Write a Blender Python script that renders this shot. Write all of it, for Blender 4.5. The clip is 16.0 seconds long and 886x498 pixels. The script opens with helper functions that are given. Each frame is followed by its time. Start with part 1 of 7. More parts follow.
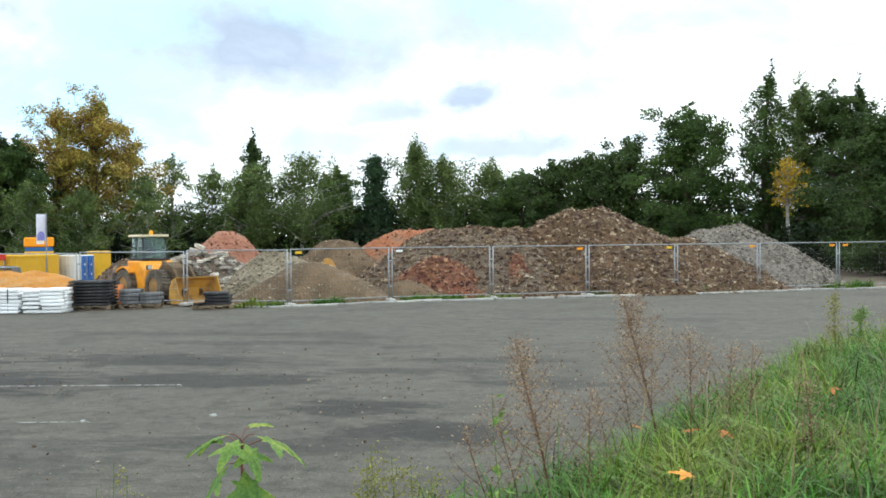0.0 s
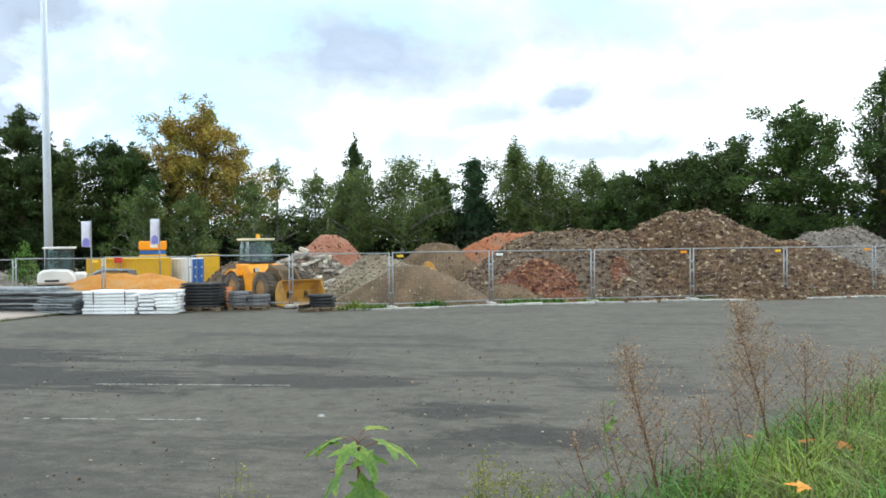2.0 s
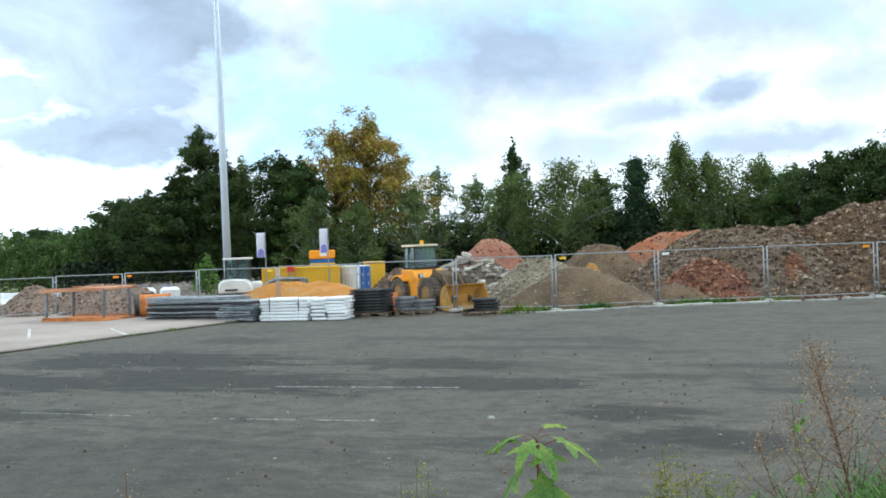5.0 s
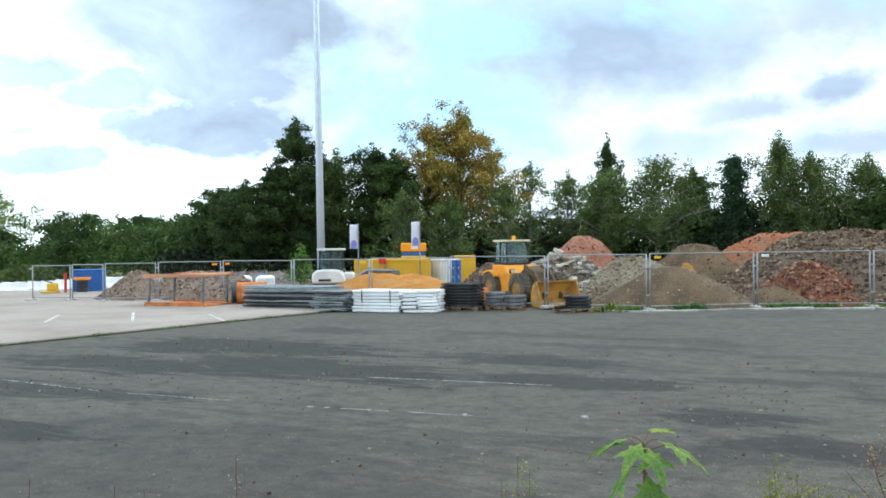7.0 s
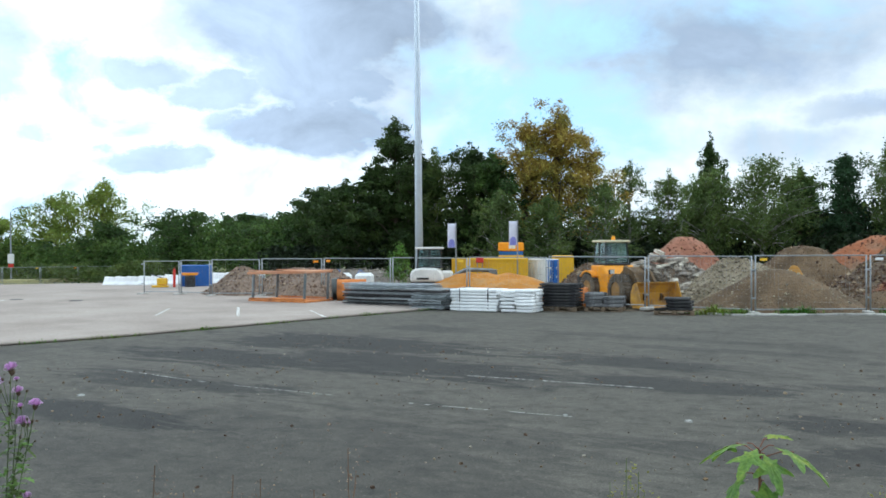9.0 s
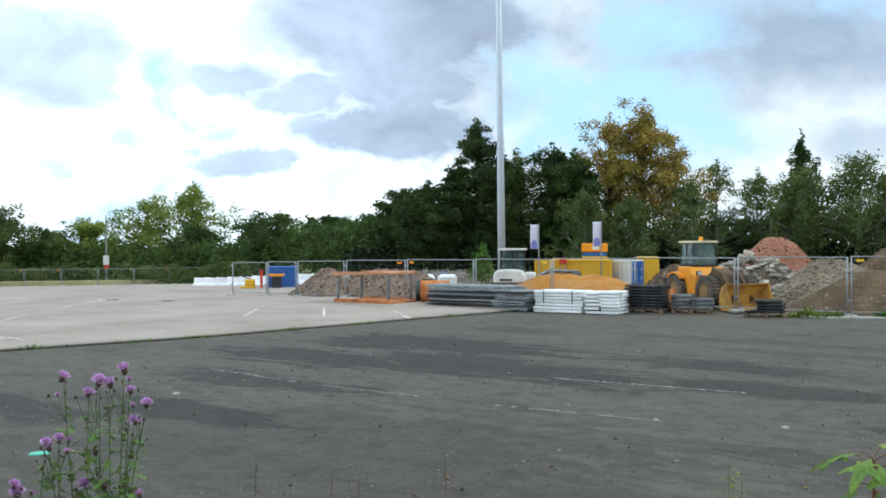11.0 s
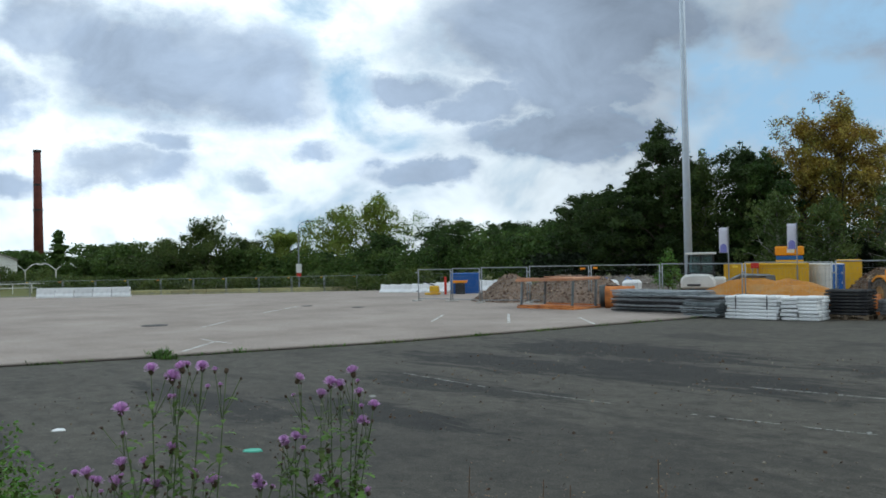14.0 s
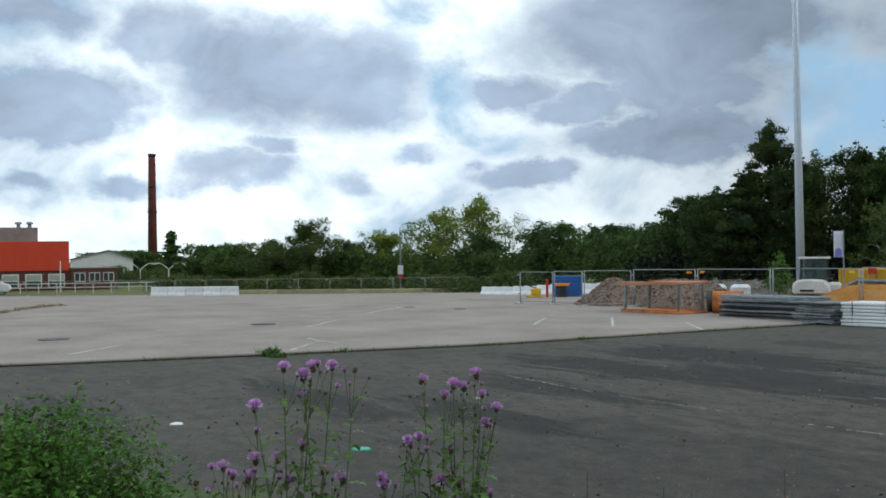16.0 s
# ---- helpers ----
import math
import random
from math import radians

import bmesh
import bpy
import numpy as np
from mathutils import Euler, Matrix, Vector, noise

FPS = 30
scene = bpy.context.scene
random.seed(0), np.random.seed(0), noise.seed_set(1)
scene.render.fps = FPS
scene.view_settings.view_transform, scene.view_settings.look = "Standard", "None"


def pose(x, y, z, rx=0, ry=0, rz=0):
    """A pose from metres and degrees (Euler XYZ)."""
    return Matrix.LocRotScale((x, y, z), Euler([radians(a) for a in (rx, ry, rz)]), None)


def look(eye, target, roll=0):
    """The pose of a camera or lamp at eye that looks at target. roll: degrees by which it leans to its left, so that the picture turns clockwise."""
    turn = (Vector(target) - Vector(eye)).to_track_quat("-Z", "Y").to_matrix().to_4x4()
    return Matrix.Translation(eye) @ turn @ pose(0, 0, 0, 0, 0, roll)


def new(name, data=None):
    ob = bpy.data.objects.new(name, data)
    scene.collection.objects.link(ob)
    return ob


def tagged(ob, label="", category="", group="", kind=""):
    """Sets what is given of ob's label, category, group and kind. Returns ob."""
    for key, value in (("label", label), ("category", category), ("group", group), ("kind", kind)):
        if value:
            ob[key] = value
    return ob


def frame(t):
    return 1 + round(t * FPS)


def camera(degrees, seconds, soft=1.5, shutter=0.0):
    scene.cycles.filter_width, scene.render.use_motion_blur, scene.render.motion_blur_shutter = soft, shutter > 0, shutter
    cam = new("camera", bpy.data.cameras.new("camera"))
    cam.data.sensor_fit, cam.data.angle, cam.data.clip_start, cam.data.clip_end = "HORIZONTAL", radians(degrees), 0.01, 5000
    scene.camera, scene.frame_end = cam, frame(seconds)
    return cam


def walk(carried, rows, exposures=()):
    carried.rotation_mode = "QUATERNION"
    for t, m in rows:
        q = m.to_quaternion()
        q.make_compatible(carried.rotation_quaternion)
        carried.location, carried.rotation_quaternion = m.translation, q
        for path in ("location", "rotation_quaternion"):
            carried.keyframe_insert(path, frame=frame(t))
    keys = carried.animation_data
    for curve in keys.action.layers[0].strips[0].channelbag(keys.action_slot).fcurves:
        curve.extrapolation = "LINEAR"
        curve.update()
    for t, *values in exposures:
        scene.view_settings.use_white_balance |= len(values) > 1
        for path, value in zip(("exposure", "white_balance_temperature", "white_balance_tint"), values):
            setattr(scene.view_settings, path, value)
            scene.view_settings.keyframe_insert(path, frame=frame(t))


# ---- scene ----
cam = camera(50.9, 16.0, soft=1.7)
PATH = [
    (0, (1.697, -0.566, 2.185), (1.472, 1.421, 2.155), -0.5),
    (0.5, (1.699, -0.599, 2.199), (1.417, 1.381, 2.171), -0.6),
    (1, (1.658, -0.557, 2.184), (1.326, 1.415, 2.167), -0.5),
    (1.5, (1.646, -0.57, 2.191), (1.268, 1.393, 2.17), -0.5),
    (2, (1.638, -0.621, 2.205), (1.205, 1.331, 2.183), -0.6),
    (2.5, (1.611, -0.616, 2.197), (1.112, 1.32, 2.179), -1.2),
    (3, (1.594, -0.624, 2.192), (1.031, 1.295, 2.178), -1.0),
    (3.5, (1.592, -0.66, 2.199), (0.979, 1.244, 2.183), -1.0),
    (4, (1.57, -0.632, 2.19), (0.905, 1.254, 2.168), -0.6),
    (4.5, (1.583, -0.636, 2.176), (0.868, 1.231, 2.163), -1.5),
    (7, (1.483, -0.662, 2.192), (0.55, 1.106, 2.18), -0.8),
    (7.5, (1.459, -0.679, 2.194), (0.473, 1.061, 2.184), -0.4),
    (8, (1.45, -0.694, 2.19), (0.414, 1.017, 2.19), -0.6),
    (8.5, (1.441, -0.705, 2.19), (0.366, 0.981, 2.183), -0.4),
    (11, (1.355, -0.74, 2.195), (0.104, 0.821, 2.187), -0.4),
    (11.5, (1.325, -0.741, 2.191), (0.031, 0.784, 2.176), -0.2),
    (12, (1.32, -0.786, 2.196), (-0.028, 0.692, 2.193), -0.5),
    (12.5, (1.323, -0.791, 2.199), (-0.065, 0.649, 2.199), -1.2),
    (13, (1.302, -0.816, 2.194), (-0.139, 0.571, 2.195), -1.0),
    (13.5, (1.281, -0.843, 2.196), (-0.2, 0.501, 2.204), -1.0),
    (14, (1.277, -0.862, 2.199), (-0.249, 0.432, 2.209), -1.1),
    (14.5, (1.245, -0.878, 2.199), (-0.309, 0.38, 2.208), -1.0),
    (15, (1.244, -0.901, 2.2), (-0.354, 0.302, 2.211), -0.8),
    (15.5, (1.203, -0.906, 2.19), (-0.424, 0.257, 2.197), -0.8),
    (16, (1.229, -0.94, 2.203), (-0.426, 0.183, 2.221), -0.7),
]
EXPOSURES = [(0, 0.0, 6300, 3), (2.5, -0.02, 6200, 3), (4, -0.22, 5980, 2), (7, -0.19, 5900, 1), (8.5, -0.37, 5840, 1), (11, -0.47, 5980, 2), (12, -0.62, 6000, 2), (13, -1.0, 5980, 2), (13.5, -1.18, 5950, 2), (16, -1.22, 6000, 2)]
walk(cam, [(t, look(eye, aim, roll)) for t, eye, aim, roll in PATH], EXPOSURES)


# world, sun and exposure
SUN_AZ, SUN_EL = 38.0, 42.0


def make_world():
    w = bpy.data.worlds.new("sky")
    scene.world = w
    w.use_nodes = True
    nt = w.node_tree
    nt.nodes.clear()
    N, L = nt.nodes.new, nt.links.new

    def math_node(op, a, b=None, c=None, clamp=False):
        n = N("ShaderNodeMath")
        n.operation, n.use_clamp = op, clamp
        for i, v in enumerate((a, b, c)):
            if v is None:
                continue
            if isinstance(v, (int, float)):
                n.inputs[i].default_value = v
            else:
                L(v, n.inputs[i])
        return n.outputs[0]

    def mix(fac, a, b):
        n = N("ShaderNodeMix")
        n.data_type = "RGBA"
        for i, v in ((0, fac), (6, a), (7, b)):
            if isinstance(v, (int, float)):
                n.inputs[i].default_value = v
            elif isinstance(v, tuple):
                n.inputs[i].default_value = (*v, 1)
            else:
                L(v, n.inputs[i])
        return n.outputs[2]

    sky = N("ShaderNodeTexSky")
    sky.sky_type, sky.sun_disc = "NISHITA", False
    sky.sun_elevation, sky.sun_rotation = radians(SUN_EL), radians(SUN_AZ)
    co = N("ShaderNodeTexCoord").outputs["Generated"]
    sep = N("ShaderNodeSeparateXYZ")
    L(co, sep.inputs[0])
    x, y, z = sep.outputs
    az0 = math_node("MULTIPLY", math_node("ARCTAN2", math_node("MULTIPLY", x, -1.0), y), 57.296)
    el0 = math_node("MULTIPLY", math_node("ARCSINE", z), 57.296)
    comb = N("ShaderNodeCombineXYZ")
    L(math_node("MULTIPLY", az0, 0.1), comb.inputs[0])
    L(math_node("MULTIPLY", el0, 0.145), comb.inputs[1])

    def noise_node(scale, detail, rough, dist, offset):
        m = N("ShaderNodeMapping")
        m.inputs["Location"].default_value = (offset, offset * 0.7, offset * 1.3)
        L(comb.outputs[0], m.inputs[0])
        n = N("ShaderNodeTexNoise")
        n.inputs["Scale"].default_value, n.inputs["Detail"].default_value = scale, detail
        n.inputs["Roughness"].default_value, n.inputs["Distortion"].default_value = rough, dist
        L(m.outputs[0], n.inputs["Vector"])
        return n.outputs[0]

    fine = noise_node(1.3, 10, 0.6, 0.35, 3.1)
    broad = noise_node(0.55, 6, 0.5, 0.2, 7.7)
    # single large clouds: azimuth, elevation, half widths (degrees), weight
    wob = noise_node(2.2, 10, 0.62, 0.0, 1.3)
    wob2 = noise_node(2.0, 10, 0.62, 0.0, 9.4)
    az = math_node("ADD", az0, math_node("MULTIPLY", math_node("SUBTRACT", wob, 0.5), 7.0))
    el = math_node("ADD", el0, math_node("MULTIPLY", math_node("SUBTRACT", wob2, 0.5), 4.2))
    CLOUDS = GREY_CLOUDS
    dark = None
    for a, e, wa, we, amount in CLOUDS:
        da = math_node("DIVIDE", math_node("SUBTRACT", az, float(a)), float(wa))
        de = math_node("DIVIDE", math_node("SUBTRACT", el, float(e)), float(we))
        r = math_node("SQRT", math_node("ADD", math_node("MULTIPLY", da, da), math_node("MULTIPLY", de, de)))
        ramp = N("ShaderNodeMapRange")
        ramp.interpolation_type = "SMOOTHSTEP"
        ramp.inputs[1].default_value, ramp.inputs[2].default_value = 1.45, 0.1
        ramp.inputs[3].default_value, ramp.inputs[4].default_value = 0.0, amount
        L(r, ramp.inputs[0])
        dark = ramp.outputs[0] if dark is None else math_node("MAXIMUM", dark, ramp.outputs[0])
    crisp = N("ShaderNodeMapRange")
    crisp.interpolation_type = "SMOOTHSTEP"
    crisp.inputs[1].default_value, crisp.inputs[2].default_value = 0.2, 0.74
    L(math_node("ADD", dark, math_node("MULTIPLY", math_node("SUBTRACT", fine, 0.5), 1.0)), crisp.inputs[0])
    dark = math_node("MULTIPLY", crisp.outputs[0], math_node("ADD", math_node("MULTIPLY", dark, 0.35), 0.68))
    gaps = None
    for a, e, wa, we, amount in BLUE_GAPS:
        da = math_node("DIVIDE", math_node("SUBTRACT", az, float(a)), float(wa))
        de = math_node("DIVIDE", math_node("SUBTRACT", el, float(e)), float(we))
        r = math_node("SQRT", math_node("ADD", math_node("MULTIPLY", da, da), math_node("MULTIPLY", de, de)))
        ramp = N("ShaderNodeMapRange")
        ramp.interpolation_type = "SMOOTHSTEP"
        ramp.inputs[1].default_value, ramp.inputs[2].default_value = 1.3, 0.3
        ramp.inputs[3].default_value, ramp.inputs[4].default_value = 0.0, amount
        L(r, ramp.inputs[0])
        gaps = ramp.outputs[0] if gaps is None else math_node("MAXIMUM", gaps, ramp.outputs[0])
    cover = N("ShaderNodeMapRange")
    cover.interpolation_type = "SMOOTHSTEP"
    cover.inputs[1].default_value, cover.inputs[2].default_value = 0.16, 0.56
    L(math_node("SUBTRACT", fine, math_node("MULTIPLY", gaps, 0.25)), cover.inputs[0])
    soft = math_node("MULTIPLY", math_node("SUBTRACT", broad, 0.465), 2.1)
    haze = None
    for a, e, wa, we, amount in SOFT_CLOUDS:
        da = math_node("DIVIDE", math_node("SUBTRACT", az, float(a)), float(wa))
        de = math_node("DIVIDE", math_node("SUBTRACT", el, float(e)), float(we))
        r = math_node("SQRT", math_node("ADD", math_node("MULTIPLY", da, da), math_node("MULTIPLY", de, de)))
        ramp = N("ShaderNodeMapRange")
        ramp.interpolation_type = "SMOOTHSTEP"
        ramp.inputs[1].default_value, ramp.inputs[2].default_value = 1.3, 0.3
        ramp.inputs[3].default_value, ramp.inputs[4].default_value = 0.0, amount
        L(r, ramp.inputs[0])
        haze = ramp.outputs[0] if haze is None else math_node("MAXIMUM", haze, ramp.outputs[0])
    haze = math_node("MULTIPLY", haze, math_node("ADD", math_node("MULTIPLY", fine, 1.6), 0.3))
    grey = math_node("ADD", math_node("ADD", math_node("MULTIPLY", dark, 1.08), soft), haze, clamp=True)
    shade = mix(grey, (15.5, 15.8, 16.2), (6.2, 7.1, 8.9))
    puff = math_node("MULTIPLY", math_node("SUBTRACT", fine, 0.5), 1.25)
    lit = N("ShaderNodeMix")
    lit.data_type, lit.blend_type = "RGBA", "MULTIPLY"
    lit.inputs[0].default_value = 1.0
    L(shade, lit.inputs[6])
    west = N("ShaderNodeMapRange")
    west.interpolation_type = "SMOOTHSTEP"
    west.inputs[1].default_value, west.inputs[2].default_value, west.inputs[3].default_value, west.inputs[4].default_value = 30.0, 60.0, 1.0, 1.72
    L(az0, west.inputs[0])
    c3 = N("ShaderNodeCombineXYZ")
    val = math_node("MULTIPLY", math_node("ADD", puff, 1.0), west.outputs[0])
    for i in range(3):
        L(val, c3.inputs[i])
    L(c3.outputs[0], lit.inputs[7])
    cloudmask = math_node("MAXIMUM", cover.outputs[0], math_node("MULTIPLY", dark, 1.2), clamp=True)
    pale = mix(0.85, sky.outputs[0], (9.4, 14.0, 19.2))
    total = mix(cloudmask, pale, lit.outputs[2])
    bg = N("ShaderNodeBackground")
    bg.inputs["Strength"].default_value = 0.1
    L(total, bg.inputs["Color"])
    out = N("ShaderNodeOutputWorld")
    L(bg.outputs[0], out.inputs["Surface"])


GREY_CLOUDS = [
    (64.8, 10.8, 10.5, 4.2, 1.0), (71, 13.0, 6, 3.0, 0.95), (78.3, 9.2, 6.0, 2.8, 0.95), (80, 14, 6, 2.6, 0.8), (42.0, 13.2, 12.5, 4.0, 1.0), (41.8, 7.0, 7.6, 2.2, 1.0), (41.5, 10.2, 5.6, 3.0, 0.9),
    (68.9, 5.2, 5.4, 1.7, 0.8), (66.2, 6.7, 3.0, 1.2, 0.7), (61.1, 4.5, 2.2, 1.0, 0.58), (57.5, 6.4, 2.8, 0.8, 0.45), (50.6, 5.0, 4.4, 1.5, 0.8), (51.5, 10.3, 4.2, 1.8, 0.75),
    (79.5, 4.4, 3.0, 1.3, 0.7), (74.8, 4.4, 3.0, 1.2, 0.65), (47.5, 9.2, 4.6, 1.6, 0.8), (110, 16, 20, 7, 0.7), (-60, 25, 25, 8, 0.5), (170, 30, 30, 10, 0.6),
]
SOFT_CLOUDS = [
    (18.4, 11.7, 13, 4.0, 0.75), (13.5, 5.8, 5.2, 1.4, 0.45), (10.5, 7.8, 3.6, 1.3, 0.5), (5.0, 8.8, 2.6, 1.2, 0.5), (2.8, 5.5, 5.3, 1.1, 0.5), (4.0, 12.6, 7, 2.2, 0.4), (-14, 12.5, 9, 3, 0.3), (36, 9.3, 4, 1.6, 0.5), (-3, 8.5, 4, 1.4, 0.3),
]
BLUE_GAPS = [
    (32.4, 8.6, 3.6, 4.0, 1.0), (26.5, 7.6, 6, 3.6, 0.85), (26, 12.5, 5, 2.5, 0.7), (21, 6.5, 4, 2.2, 0.6), (55.2, 9.4, 1.8, 2.6, 0.8), (53.0, 7.3, 2.6, 0.8, 0.6), (58, 13.5, 2.2, 2.0, 0.5), (90, 40, 20, 20, 0.6), (-120, 45, 30, 20, 0.6),
]
make_world()
sun = new("sun", bpy.data.lights.new("sun", "SUN"))
sun.data.energy, sun.data.angle, sun.data.color = 2.0, radians(12), (1.0, 0.96, 0.9)
sun.matrix_world = look((0, 0, 0), (-math.sin(radians(SUN_AZ)) * math.cos(radians(SUN_EL)), -math.cos(radians(SUN_AZ)) * math.cos(radians(SUN_EL)), -math.sin(radians(SUN_EL))))
sun.location = (60, 60, 90)


# materials
def material(name, colors, scale=8.0, rough=0.85, bump=0.3, metal=0.0, fine=None, island=0.0, obj=0.0, detail=6, stretch=(1, 1, 1), spec=0.3, bump_dist=0.02, sheer=0.0, grain=None):
    """Noise-mottled surface: colors is a list of two to four linear colours along the noise."""
    m = bpy.data.materials.new(name)
    m.use_nodes = True
    nt = m.node_tree
    N, L = nt.nodes.new, nt.links.new
    b = nt.nodes["Principled BSDF"]
    b.inputs["Roughness"].default_value, b.inputs["Metallic"].default_value = rough, metal
    b.inputs["Specular IOR Level"].default_value = spec
    co = N("ShaderNodeTexCoord")
    mp = N("ShaderNodeMapping")
    mp.inputs["Scale"].default_value = stretch
    L(co.outputs["Object"], mp.inputs[0])
    big = N("ShaderNodeTexNoise")
    big.inputs["Scale"].default_value, big.inputs["Detail"].default_value, big.inputs["Roughness"].default_value = scale, detail, 0.6
    L(mp.outputs[0], big.inputs["Vector"])
    small = N("ShaderNodeTexNoise")
    small.inputs["Scale"].default_value, small.inputs["Detail"].default_value = fine or scale * 9, 4
    L(mp.outputs[0], small.inputs["Vector"])
    ramp = N("ShaderNodeValToRGB")
    e = ramp.color_ramp.elements
    while len(e) < len(colors):
        e.new(0.5)
    for i, c in enumerate(colors):
        e[i].position = 0.32 + 0.36 * i / max(1, len(colors) - 1)
        e[i].color = (*c, 1)
    L(big.outputs[0], ramp.inputs[0])
    hsv = N("ShaderNodeHueSaturation")
    L(ramp.outputs[0], hsv.inputs["Color"])
    g = grain if grain is not None else (0.18 if rough > 0.7 else 0.05)
    v = N("ShaderNodeMapRange")
    v.inputs[1].default_value, v.inputs[2].default_value, v.inputs[3].default_value, v.inputs[4].default_value = 0.3, 0.7, 1 - g, 1 + g
    L(small.outputs[0], v.inputs[0])
    value = v.outputs[0]
    if island or obj:
        src = N("ShaderNodeNewGeometry").outputs["Random Per Island"] if island else N("ShaderNodeObjectInfo").outputs["Random"]
        r = N("ShaderNodeMapRange")
        r.inputs[3].default_value, r.inputs[4].default_value = 1 - (island or obj), 1 + (island or obj)
        L(src, r.inputs[0])
        mul = N("ShaderNodeMath")
        mul.operation = "MULTIPLY"
        L(value, mul.inputs[0]), L(r.outputs[0], mul.inputs[1])
        value = mul.outputs[0]
        h = N("ShaderNodeMapRange")
        h.inputs[3].default_value, h.inputs[4].default_value = 0.5 - 0.035 * (island or obj), 0.5 + 0.035 * (island or obj)
        L(src, h.inputs[0])
        L(h.outputs[0], hsv.inputs["Hue"])
    L(value, hsv.inputs["Value"])
    L(hsv.outputs[0], b.inputs["Base Color"])
    if bump:
        bn = N("ShaderNodeBump")
        bn.inputs["Strength"].default_value, bn.inputs["Distance"].default_value = bump, bump_dist
        L(small.outputs[0], bn.inputs["Height"])
        L(bn.outputs[0], b.inputs["Normal"])
    if sheer:
        b.inputs["Transmission Weight"].default_value = 0.0
        t = N("ShaderNodeBsdfTranslucent")
        L(hsv.outputs[0], t.inputs["Color"])
        mixer = N("ShaderNodeMixShader")
        mixer.inputs[0].default_value = sheer
        L(b.outputs[0], mixer.inputs[1]), L(t.outputs[0], mixer.inputs[2])
        L(mixer.outputs[0], nt.nodes["Material Output"].inputs["Surface"])
    return m


def leaf_mat(name, a, b, c=None, var=0.35):
    return material(name, [a, b] + ([c] if c else []), scale=0.5, rough=0.6, bump=0, island=var, sheer=0.3, fine=3.0)


def glass_mat(name, tint):
    m = bpy.data.materials.new(name)
    m.use_nodes = True
    b = m.node_tree.nodes["Principled BSDF"]
    b.inputs["Base Color"].default_value = (*tint, 1)
    b.inputs["Roughness"].default_value, b.inputs["Transmission Weight"].default_value, b.inputs["IOR"].default_value = 0.03, 0.92, 1.2
    return m


